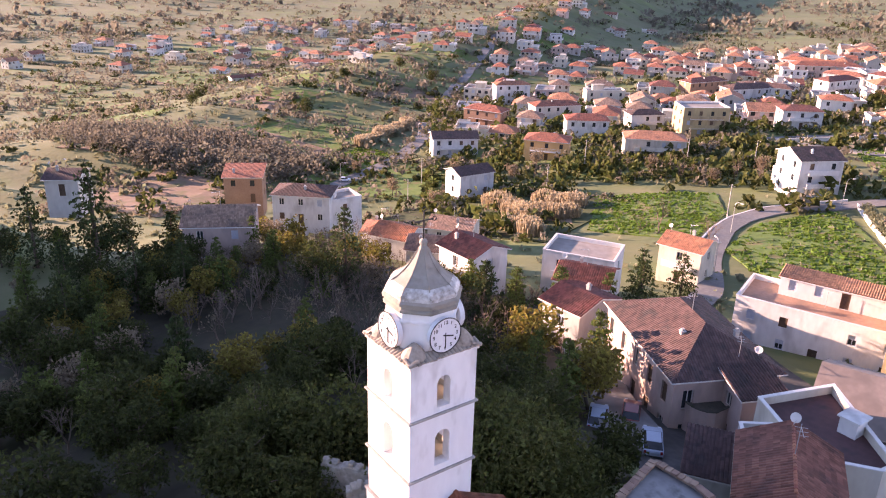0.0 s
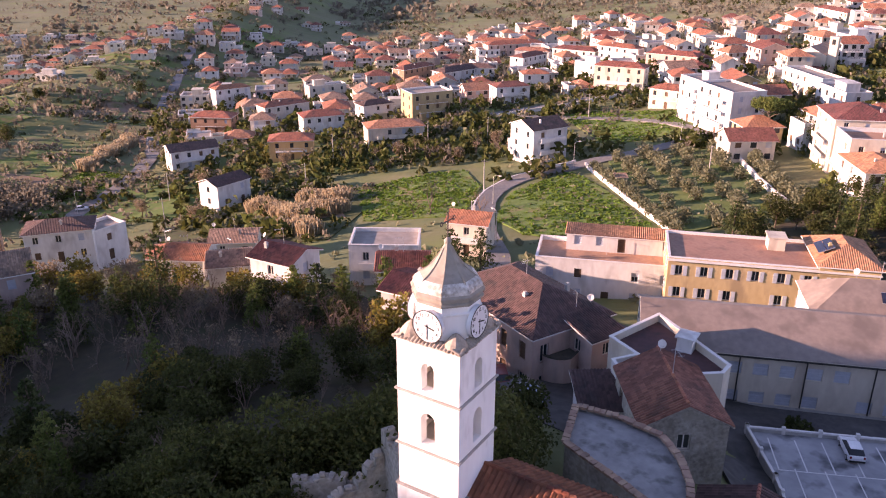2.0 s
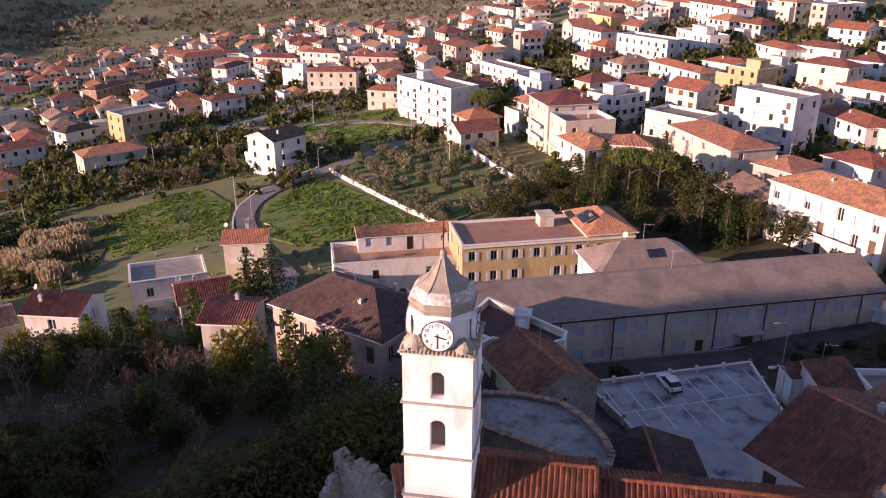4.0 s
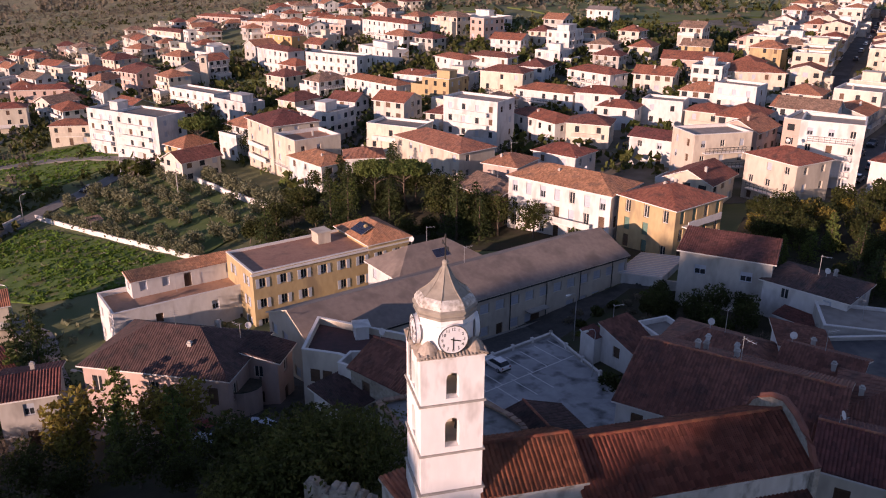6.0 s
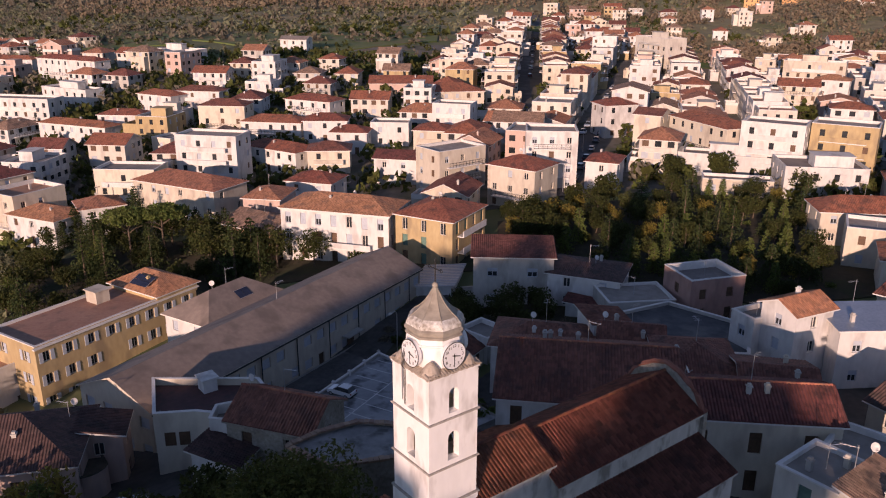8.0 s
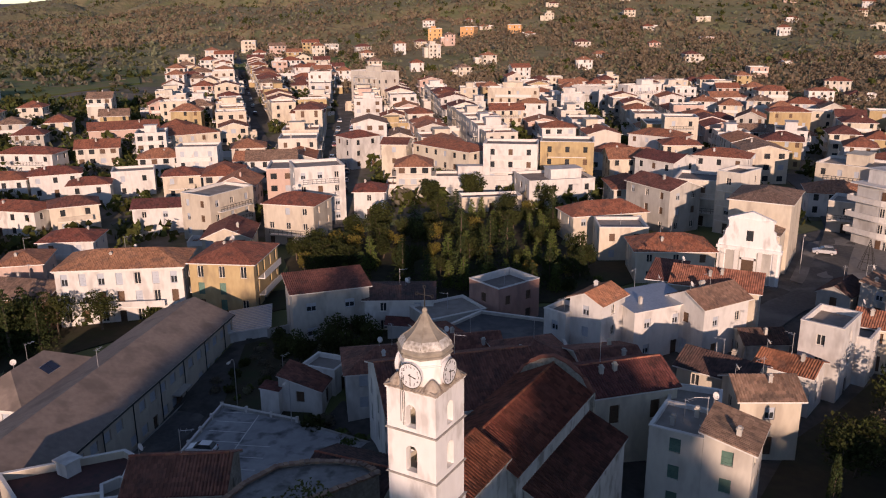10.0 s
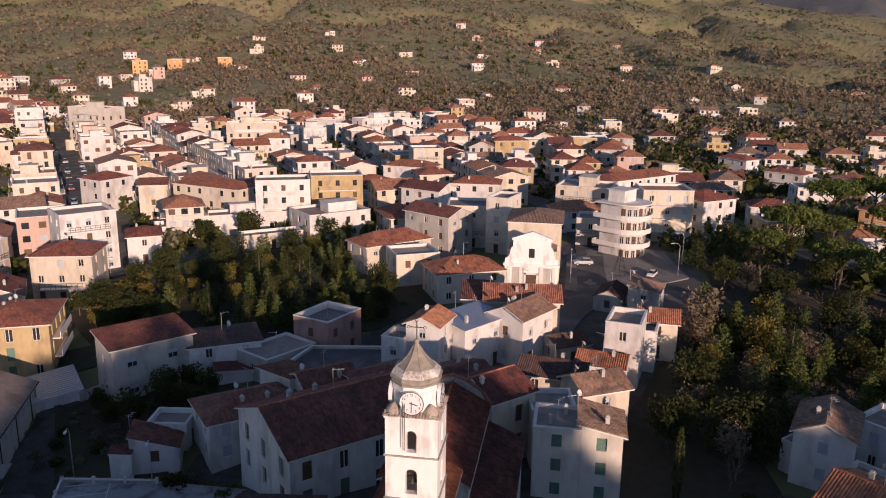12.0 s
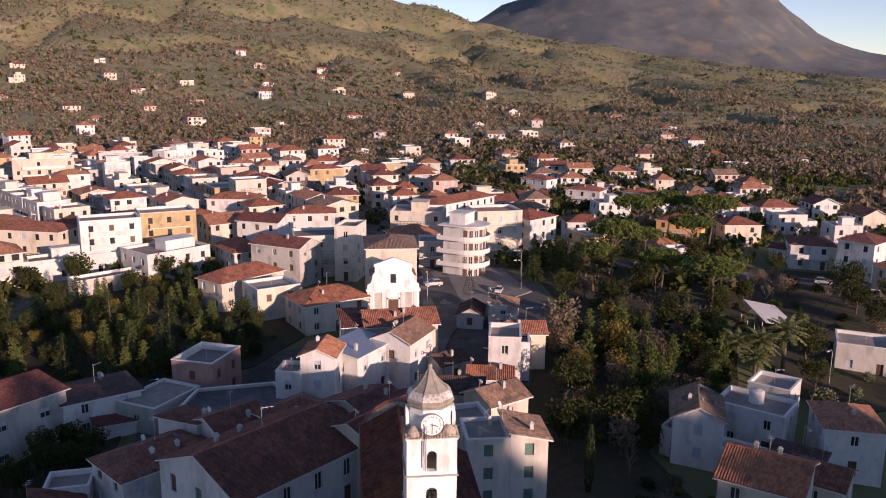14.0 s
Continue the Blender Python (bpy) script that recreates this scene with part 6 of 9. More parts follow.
crng = random.Random(21)
for k in range(15):
    for side in (-1, 1):
        if crng.random() < 0.75:
            f = k / 14
            cx, cy = 106 + f * 118, 91.5 + f * 84
            nm, rgb = crng.choice(PAINTS)
            car(cx - side * 0.58 * 2.5, cy + side * 0.81 * 2.5, 35.6 + (180 if side > 0 else 0), nm, rgb)
for k in range(8):
    nm, rgb = crng.choice(PAINTS)
    car(205 + k * 15 + 2.2, 211 + k * 15.3 - 1.6, 45.5, nm, rgb)

# ---- houses of the town, by quarter ----
house(-180.4, 136.6, 62.8, 14.7, 8.5, 2, "gable", "white", "dark", z=-37.6, balcony=1, chimneys=0, far=True)
house(-137.7, 110.3, 85, 10.5, 7.6, 2, "gable", "white", "dark", z=-34.3, chimneys=0, far=True)
house(-151.5, 151.3, 39.2, 13.3, 8.5, 2, "hip", "orange", "red", z=-33.8, balcony=1, far=True)
house(-203.4, 203.0, 70.3, 19.1, 7.6, 2, "hip", "beige", "red", z=-38.3, far=True)
house(-167.5, 184.0, 54, 14.4, 8.5, 2, "hip", "white", "red", z=-34.5, chimneys=0, far=True)
house(-219.4, 247.6, 61.7, 17.4, 6, 2, "flat", "cream", "slab", z=-39.9, far=True, chimneys=0)
house(-159.7, 204.6, 64.9, 12.2, 6.8, 2, "hip", "white", "dark", z=-33.4, balcony=1, chimneys=0, far=True)
house(-126.4, 170.5, 47.2, 17.6, 8.5, 2, "hip", "cream", "orange", z=-30.2, balcony=1, chimneys=0, far=True)
house(-140.1, 209.8, 57.8, 15.6, 10.2, 3, "flat", "yellow", "slab", z=-31.0, balcony=2, chimneys=0, far=True)
house(-173.6, 285.8, 73.9, 23, 8.5, 2, "hip", "white", "dark", z=-34.0, far=True)
house(-205.8, 298.3, 80.4, 22, 7.6, 2, "hip", "brick", "brown", z=-37.6, far=True)
house(-122.7, 239.9, 49.8, 13.3, 7.6, 2, "hip", "white", "brown", z=-28.7, balcony=1, far=True)
house(-127.1, 269.7, 40.2, 10.8, 7.6, 2, "hip", "white", "red", z=-28.9, far=True)
house(-195.4, 382.4, 49.6, 34, 9.3, 2, "hip", "pink", "red", z=-35.4, far=True)
house(-156.2, 322.4, 81.4, 19.5, 7.6, 2, "hip", "white", "brown", z=-31.0, balcony=1, far=True)
house(-256.3, 225.6, 66.8, 16.1, 6.8, 3, "hip", "white", "red", z=-44.3, far=True)
house(-216.5, 179.3, 26.4, 15.7, 8.5, 2, "hip", "brick", "red", z=-40.1, balcony=1, far=True)
house(-325.1, 224.1, 43.6, 19.6, 7.6, 2, "hip", "cream", "brown", z=-51.6, balcony=1, far=True)
house(-348.1, 134.8, 76.4, 15.7, 7.6, 2, "hip", "beige", "brown", z=-53.7, far=True)
house(-451.0, 177.7, 89.1, 21.2, 6.8, 1, "gable", "beige", "brown", z=-61.9, far=True)
house(-314.3, 150.1, 91.5, 17.6, 7.6, 2, "hip", "white", "dark", z=-50.5, far=True)
house(-120.5, 53.2, 50, 11.9, 7.6, 2, "hip", "white", "dark", z=-25.5)
house(-118.6, 60.2, 86.8, 7.7, 6, 2, "flat", "white", "slab", z=-27.6, chimneys=0)
house(-149.6, 51.9, 59.1, 8.8, 6.8, 2, "shed", "brick", "red", z=-29.2, far=True)
house(-92.0, 24.6, 61.3, 10.5, 9.5, 2, "gable", "pink", "old", z=-17.0, chimneys=0)
house(-89.5, 53.0, 47.6, 6, 6, 1, "hip", "white", "red", z=-20.6)
house(-125.3, 9.0, 59, 5.7, 6.8, 1, "gable", "beige", "dark", z=-13.2)
house(-54.2, 67.9, 30.9, 11, 7.6, 2, "flat", "white", "slab", z=-19.2, balcony=1, chimneys=0)
house(-50.2, 88.4, 16, 7.2, 6.8, 2, "gable", "cream", "red", z=-20.9, balcony=1)
house(-42.5, 56.3, 32, 6.9, 6.8, 2, "gable", "white", "red", z=-16.1, balcony=1)
house(-33.6, 46.0, 5.6, 5.6, 6.8, 2, "gable", "grey", "brown", z=-13.4)
house(-94.3, 72.8, 37.3, 8.6, 7.6, 1, "gable", "beige", "old", z=-25.4)
house(-83.0, 52.3, 28.4, 6.8, 6.8, 1, "gable", "white", "red", z=-19.2, chimneys=0)
house(-73.4, 52.2, 44.6, 6.4, 6.8, 1, "gable", "beige", "old", z=-18.1)
house(-59.0, 49.8, 4.3, 7.3, 6.8, 2, "gable", "white", "brown", z=-16.3, balcony=1)
house(-87.6, 262.0, 6.6, 18.5, 7.6, 3, "hip", "cream", "red", z=-24.5, balcony=1, far=True)
house(-82.2, 308.2, -3.2, 21.6, 7.6, 2, "hip", "pink", "red", z=-22.6, far=True)
house(-170.9, 294.1, 26.4, 21.2, 7.6, 2, "hip", "white", "dark", z=-33.8, far=True)
house(-59.1, 232.0, -5.7, 12.1, 7.6, 2, "hip", "cream", "red", z=-22.0, balcony=1, chimneys=0, far=True)
house(-117.7, 341.9, -9.4, 20, 7.6, 2, "hip", "white", "red", z=-26.4, balcony=1, far=True)
house(-165.0, 344.6, 18.5, 17, 7.6, 2, "hip", "white", "orange", z=-32.2, far=True, chimneys=0)
house(-216.4, 404.6, 18.5, 29.9, 8.5, 2, "hip", "white", "red", z=-38.2, balcony=1, far=True, chimneys=0)
house(-140.6, 342.8, -0.8, 22.4, 7.6, 2, "hip", "beige", "brown", z=-29.5, far=True, chimneys=0)
house(-113.2, 294.0, -21.5, 11.4, 6.8, 2, "flat", "white", "slab", z=-26.9, chimneys=0, far=True)
house(-44.7, 214.3, -42.5, 11.7, 8.5, 4, "flat", "white", "slab", z=-21.1, balcony=3, chimneys=0, far=True)
house(-33.3, 200.3, -43.8, 17.3, 10.2, 4, "flat", "white", "slab", z=-20.2, balcony=3, chimneys=0, far=True)
house(1.6, 168.0, -67, 14, 13, 4, "hip", "cream", "brown", z=-16.9, balcony=2, chimneys=2, label="tall cream palace with brown hipped roof and balconies")
house(6.6, 156.4, -67, 10.5, 12.4, 3, "flat", "cream", "terracotta", z=-16.2, balcony=1, chimneys=1, parapet=0.8, label="cream palace wing with terracotta roof terrace")
house(8.4, 144.6, -62, 13.5, 9.0, 2, "hip", "white", "orange", z=-15.4, chimneys=1, label="low white wing with broad orange tile roof")
house(18.0, 141.8, -5.9, 8.7, 8.5, 2, "hip", "white", "orange", z=-14.3)
house(29.0, 153.9, -40.4, 13.9, 8.5, 3, "flat", "cream", "slab", z=-13.6, balcony=2, chimneys=0, far=True)
house(34.5, 132.4, -64.7, 22.4, 10.2, 3, "hip", "cream", "orange", z=-13.1, balcony=1, chimneys=0)
house(43.4, 112.5, -47.1, 7.6, 9.3, 2.5, "hip", "pink", "orange", z=-11.6)
house(88.0, 86.0, -74.2, 11.2, 9.5, 3, "hip", "cream", "red", z=-8.3, balcony=1, chimneys=0)
house(101.2, 91.3, -42.4, 11.1, 9.3, 4, "flat", "white", "slab", z=-6.7, balcony=3, chimneys=0)
house(84.0, 105.1, 0.4, 13, 8.5, 3, "flat", "cream", "slab", z=-7.7, balcony=2, chimneys=0)
house(81.3, 118.5, -49.6, 13.5, 7.6, 2, "gable", "white", "brown", z=-8.4, chimneys=0)
house(66.5, 153.7, -70.9, 18.6, 8.5, 2, "hip", "white", "red", z=-9.9, far=True)
house(73.5, 140.5, -34.1, 10.3, 8.5, 2, "hip", "cream", "brown", z=-8.9, balcony=1, chimneys=0, far=True)
house(78.7, 180.0, -47.8, 17.9, 8.5, 2, "hip", "white", "red", z=-7.9, balcony=1, chimneys=0, far=True)
house(89.3, 169.3, -36.4, 12.3, 8.5, 2, "hip", "white", "red", z=-7.1, far=True)
house(103.9, 137.8, -48, 9.3, 8.5, 2, "hip", "cream", "red", z=-6.9, balcony=1, chimneys=0, far=True)
house(117.6, 146.0, -55, 11.1, 7.6, 3, "flat", "white", "slab", z=-5.8, balcony=2, chimneys=0, far=True)
house(143.2, 209.2, -37.8, 22.2, 11.9, 1.5, "gable", "pink", "red", z=-2.9, far=True)
house(143.1, 179.1, -26.1, 18.4, 11.9, 2, "hip", "cream", "red", z=-4.0, chimneys=0, far=True)
house(100.8, 196.7, -64.5, 17.1, 8.5, 2, "hip", "white", "red", z=-5.6, balcony=1, chimneys=0, far=True)
house(58.2, 119.9, -54.4, 10.6, 8.5, 2, "hip", "white", "red", z=-10.5, balcony=1)
house(49.5, 155.1, -48.3, 15.7, 8.5, 4, "flat", "white", "slab", z=-11.5, balcony=3, chimneys=0, far=True)
house(72.0, 199.4, -43.3, 14.1, 8.5, 3, "hip", "cream", "brown", z=-8.1, balcony=1, chimneys=0, far=True)
house(68.4, 243.8, -67.8, 16.1, 7.6, 2, "hip", "white", "red", z=-6.5, chimneys=0, far=True)
house(28.6, 263.2, -48.5, 24.6, 8.5, 3, "flat", "white", "slab", z=-10.1, balcony=2, chimneys=0, far=True)
house(48.1, 278.7, -67, 23.8, 7.6, 2, "flat", "white", "slab", z=-6.9, chimneys=0, far=True)
house(9.7, 295.0, -59.5, 21.4, 7.6, 3, "hip", "white", "brown", z=-11.2, balcony=1, far=True)
house(14.3, 328.4, -56.6, 18, 7.6, 3, "hip", "orange", "red", z=-9.0, far=True)
house(36.5, 226.6, -59.8, 26.1, 6.8, 2, "hip", "white", "red", z=-11.0, far=True)
house(-20.8, 254.2, -50.9, 24, 7.6, 2, "flat", "white", "slab", z=-16.9, balcony=1, chimneys=0, far=True)
house(-8.3, 227.7, -53.9, 16.2, 7.6, 2, "flat", "white", "slab", z=-16.2, chimneys=0, far=True)
house(50.5, 226.8, -43.1, 14.8, 7.6, 2, "hip", "white", "red", z=-9.3, balcony=1, far=True)
house(79.8, 237.6, -47.5, 15.8, 7.6, 2, "hip", "white", "brown", z=-5.4, balcony=1, far=True)
house(45.4, 370.8, -45.3, 26.6, 7.6, 2, "hip", "white", "red", z=-3.2, far=True)
house(59.7, 320.7, -65.4, 34, 7.6, 3, "hip", "white", "red", z=-3.4, balcony=1, chimneys=0, far=True)
house(-12.2, 487.2, -41.7, 34, 7.6, 2, "hip", "pink", "red", z=-10.5, balcony=1, far=True, chimneys=0)
house(16.5, 401.5, -33.2, 34, 7.6, 2, "hip", "pink", "red", z=-6.7, balcony=1, far=True)
house(-41.7, 450.8, -51.9, 31.5, 7.6, 2, "hip", "cream", "brown", z=-14.8, balcony=1, far=True, chimneys=0)
house(50.3, 187.6, -61.9, 6.6, 7.6, 2, "flat", "cream", "slab", z=-11.0, chimneys=0, far=True)
house(103.5, 317.5, -63, 21.3, 7.6, 2, "flat", "white", "slab", z=1.4, far=True, chimneys=0)
house(158.7, 317.6, -50.3, 13, 7.6, 2, "gable", "white", "slab", z=3.6, far=True)
house(99.4, 151.3, -42.4, 10.5, 7.6, 2, "flat", "white", "slab", z=-6.8, chimneys=0, far=True)
house(87.4, 153.0, -42.8, 9.9, 7.6, 2, "hip", "white", "red", z=-7.9, far=True)
house(37.1, 101.8, -70.2, 11.9, 10.2, 2, "gable", "brick", "old", z=-12.4)
house(143.5, 63.1, -68.5, 13.4, 8.5, 4, "flat", "white", "slab", z=-5.6, balcony=3, chimneys=0, far=True)
house(153.5, 52.2, -68.5, 13.3, 9.3, 4, "flat", "yellow", "slab", z=-5.5, balcony=3, chimneys=0, far=True)
house(149.6, 83.9, -107, 22.2, 8.5, 3, "hip", "cream", "red", z=-5.4, balcony=1, chimneys=0, far=True)
house(153.0, 117.8, -20.9, 10.1, 8.5, 3, "hip", "white", "red", z=-5.3, far=True)
house(147.3, 100.2, -68.5, 7, 8.5, 3, "gable", "cream", "brown", z=-5.3, far=True)
house(109.3, 82.4, -59.6, 6.9, 8.5, 2, "hip", "white", "red", z=-6.3)
house(137.3, 70.7, -58.7, 23.9, 6.8, 1.5, "flat", "white", "slab", z=-5.6, chimneys=0, far=True)
house(123.8, 59.0, -52, 14, 5.1, 1, "flat", "cream", "fibre", z=-5.6, chimneys=0)
house(137.6, 49.0, -47.1, 16.1, 11.9, 2, "flat", "white", "slab", z=-5.5, chimneys=0, far=True)
house(262.0, 188.0, -104.6, 21, 10.2, 5.7, "flat", "beige", "slab", z=-4.2, balcony=5, chimneys=0, far=True)
CORNER_HOUSE = (133.5, -22.0)
house(151.5, -31.5, -82.4, 12, 10.2, 4, "flat", "cream", "terracotta", z=-5.6, balcony=3, chimneys=0)
house(158.8, -42.4, -52.2, 11.1, 10.2, 3, "hip", "white", "red", z=-5.2, far=True)
house(170.2, -13.3, -101.6, 14.5, 11.9, 3, "flat", "cream", "slab", z=-5.4, balcony=2, chimneys=0, far=True)
house(190.5, -26.7, -45.5, 27.8, 8.5, 3, "hip", "white", "red", z=-5.4, far=True)
house(143.0, -14.4, -94.6, 6.6, 8.5, 2, "flat", "beige", "slab", z=-5.5, balcony=1, chimneys=0)
house(136.6, 13.5, -84.3, 11.8, 10.2, 3, "flat", "beige", "slab", z=-5.4, balcony=2, chimneys=0)
house(131.5, 5.8, -106.4, 5.2, 8.5, 4, "flat", "beige", "slab", z=-5.5, balcony=3, chimneys=0)
house(128.6, 20.4, -121.2, 13.1, 8.5, 3, "gable", "grey", "brown", z=-5.7)
house(157.2, 27.9, -113.6, 11.7, 8.5, 3, "gable", "white", "brown", z=-5.3, balcony=1, far=True)
house(196.6, 40.5, -99.6, 15.8, 8.5, 3, "hip", "white", "red", z=-5.3, far=True)
house(169.5, 16.8, -88, 13.2, 8.5, 3, "hip", "white", "red", z=-5.3, balcony=1, far=True)
house(211.7, 38.9, -68, 9.9, 8.5, 4, "flat", "cream", "slab", z=-5.1, balcony=3, chimneys=0, far=True)
house(310.2, 82.1, -37.4, 17.4, 7.6, 4, "flat", "white", "slab", z=-4.6, balcony=3, chimneys=0, far=True)
house(259.8, 93.0, -67.4, 8.9, 7.6, 4, "flat", "white", "slab", z=-4.5, balcony=3, chimneys=0, far=True)
house(306.6, 93.2, -67.3, 11.4, 7.6, 3, "flat", "white", "slab", z=-4.4, balcony=2, chimneys=0, far=True)
house(274.3, 16.6, -67.9, 14.1, 7.6, 3, "hip", "yellow", "red", z=-5.2, balcony=1, far=True)
house(396.7, 19.3, -67.2, 11.9, 7.6, 2, "hip", "white", "red", z=-5.0, far=True, chimneys=0)
house(345.5, 51.7, -88.8, 14.8, 7.6, 2, "hip", "white", "red", z=-4.8, balcony=1, far=True)
house(267.5, 121.9, -67.2, 21, 7.6, 4, "flat", "cream", "slab", z=-4.0, balcony=3, chimneys=0, far=True)
house(250.8, 106.1, -67.7, 11, 8.5, 3, "hip", "white", "orange", z=-4.3, far=True)
house(291.0, 121.6, -67.4, 12.4, 8.5, 3, "hip", "white", "orange", z=-4.0, chimneys=0, far=True)
house(321.0, 107.8, -99.3, 16.6, 7.6, 3, "flat", "white", "slab", z=-4.0, balcony=2, far=True, chimneys=0)
house(169.0, -60.5, -93.1, 10.5, 8.5, 2, "hip", "white", "red", z=-5.3, balcony=1, far=True)
house(124.8, -117.8, -145, 8.4, 10.2, 3, "hip", "white", "brown", z=-5.9, balcony=1, far=True)
house(136.4, -110.9, -112.5, 10.4, 10.2, 2, "hip", "white", "brown", z=-5.8, balcony=1, far=True)
house(110.7, -117.0, -178.9, 5.4, 8.5, 2, "gable", "cream", "red", z=-6.4, far=True)
house(163.6, -104.4, -93.1, 10.6, 9.3, 2, "hip", "cream", "red", z=-5.5, far=True)
house(168.1, -90.1, -127.2, 12.9, 8.5, 2, "hip", "orange", "red", z=-5.4, balcony=1, far=True)
house(73.0, -84.5, -120.2, 9.5, 8.5, 1.5, "flat", "grey", "slab", z=-8.9, chimneys=0)
house(143.5, -107.9, -131.9, 5.6, 6.8, 1, "gable", "white", "brown", z=-5.5, far=True)
house(216.0, -114.4, -92.3, 11.1, 7.6, 2, "hip", "cream", "orange", z=-5.5, far=True)
house(215.4, -101.5, -92.4, 9.9, 7.6, 2, "hip", "white", "red", z=-5.4, chimneys=0, far=True)
house(232.9, -80.2, -126.5, 13, 7.6, 2, "hip", "white", "red", z=-5.4, balcony=1, far=True)
house(225.3, -97.8, -141.4, 9.3, 7.6, 2, "hip", "white", "red", z=-5.5, far=True)
house(266.2, -70.2, -137.8, 12.5, 7.6, 2, "hip", "white", "red", z=-5.5, chimneys=0, far=True)
house(158.0, -133.1, -93.2, 8.1, 7.6, 2, "flat", "white", "slab", z=-5.7, chimneys=0, far=True)
house(-72.0, 160.5, 62, 10.7, 10.4, 3, "gable", "white", "dark", z=-24.4, balcony=2, chimneys=1, wing=1, label="white three-storey villa with dark gabled roof and balconies", far=True)

wp = house(47.0, 89.2, -53.7, 20.5, 10.5, 3, "hip", "white", "orange", 1.9, -11.2, 3.2, "tall", "mix", "long white three-storey palace with orange tile roof and street arches", gap=2.5, balcony=1, chimneys=2)
part("cornice", boxes((-10.5, 10.5, -5.5, -5.26, 9.2, 9.5)), COPING, wp)
house(58.3, 75.2, 23.8, 12.6, 11.2, 3, "hip", "yellow", "red", 1.9, -10.2, 2.95, "tall", "old", "ochre yellow corner house with white bands and red hipped roof", gap=2.6, balcony=2, chimneys=2)


def corner_house(x, y, rot, z):
    """A rounded white house: a glazed core with a solid balcony band standing out at each storey."""
    b = thing("corner_house", pose(x, y, z, 0, 0, rot), "white four-storey corner house with rounded balcony bands", "building")
    def outline(o):
        return [(-4.2 - o, 4.4 + o), *[(-0.2 + (4.0 + o) * math.cos(a), -0.4 + (4.0 + o) * math.sin(a)) for a in [radians(180 + 15 * k) for k in range(13)]], (3.8 + o, 4.4 + o)]
    def ring(name, prof, material, under=None):
        bm = bmesh.new()
        rings = [[bm.verts.new((px, py, zz)) for px, py in outline(o)] for o, zz in prof]
        n = len(rings[0])
        for u, v in zip(rings, rings[1:] + rings[:1]):
            for i in range(n):
                bm.faces.new((u[i], u[(i + 1) % n], v[(i + 1) % n], v[i]))
        bmesh.ops.recalc_face_normals(bm, faces=bm.faces[:])
        return part(name, bm, material, under or b)
    def slab(name, o, z0, z1, material, under=None):
        bm = bmesh.new()
        lo, hi = ([bm.verts.new((px, py, zz)) for px, py in outline(o)] for zz in (z0, z1))
        n = len(lo)
        bm.faces.new(lo[::-1])
        bm.faces.new(hi)
        for i in range(n):
            bm.faces.new((lo[i], lo[(i + 1) % n], hi[(i + 1) % n], hi[i]))
        return part(name, bm, material, under or b)
    core = slab("wall", 0, -3, 12.4, WALL["white"])
    for s in range(4):
        for k in range(9):
            a = radians(195 + 19 * k)
            m = pose(-0.2 + 4.02 * math.cos(a), -0.4 + 4.02 * math.sin(a), s * 3.1 + 0.25, 0, 0, math.degrees(a) + 90)
            part("window", pane_mesh(0.95, 2.1, "glass" if (k + s) % 3 else "brown"), None, core, m=m)
    for s in range(1, 4):
        bal = slab("balcony", 1.15, s * 3.1 - 0.2, s * 3.1, COPING)
        ring("balcony_front", ((1.15, s * 3.1 + 0.003), (1.15, s * 3.1 + 0.9), (1.03, s * 3.1 + 0.9), (1.03, s * 3.1 + 0.003)), COPING, bal)
    slab("roof", 1.0, 12.4, 12.62, COPING)
    part("penthouse", boxes((-2.6, 2.2, -0.6, 3.6, 12.62, 15.2), (-2.9, 2.5, -0.9, 3.9, 15.2, 15.36)), WALL["white"], b)
    return b


corner_house(*CORNER_HOUSE, -35, -5.9)

# ---- the far quarters: rows of houses along the slopes ----
TAKEN = [(o.matrix_basis.translation.x, o.matrix_basis.translation.y) for o in scene.collection.objects if o.parent is None and o.type == "EMPTY"]
STREETS = [((96, 82), (290, 226)), ((150, 150), (470, 480)), ((66, -5), (200, 4)), ((150, 5), (310, 80)), ((140, -60), (90, -150)), ((-163, 74), (-520, 450)), ((-119, 214), (20, 300)), ((-34, 192), (-119, 214))]


NO_BUILD = [[(60, 62), (76, 82), (96, 80), (126, 74), (142, 58), (134, 36), (104, 28), (92, 20), (78, 24), (66, 46)], [(84, -30), (110, -38), (140, -36), (152, -66), (136, -104), (106, -92), (60, -70), (48, -36)]]


def clear_of(x, y, gap, lane=7.0):
    if any((x - a) ** 2 + (y - b) ** 2 < gap * gap for a, b in TAKEN) or (lane > 5 and any(inside(f, x, y) for f in FIELDS + ORCHARD + NO_BUILD)):
        return False
    for (x0, y0), (x1, y1) in STREETS:
        dx, dy = x1 - x0, y1 - y0
        t = max(0, min(1, ((x - x0) * dx + (y - y0) * dy) / (dx * dx + dy * dy)))
        if math.hypot(x - x0 - t * dx, y - y0 - t * dy) < lane:
            return False
    return True


frng = random.Random(12)
singles = [0]


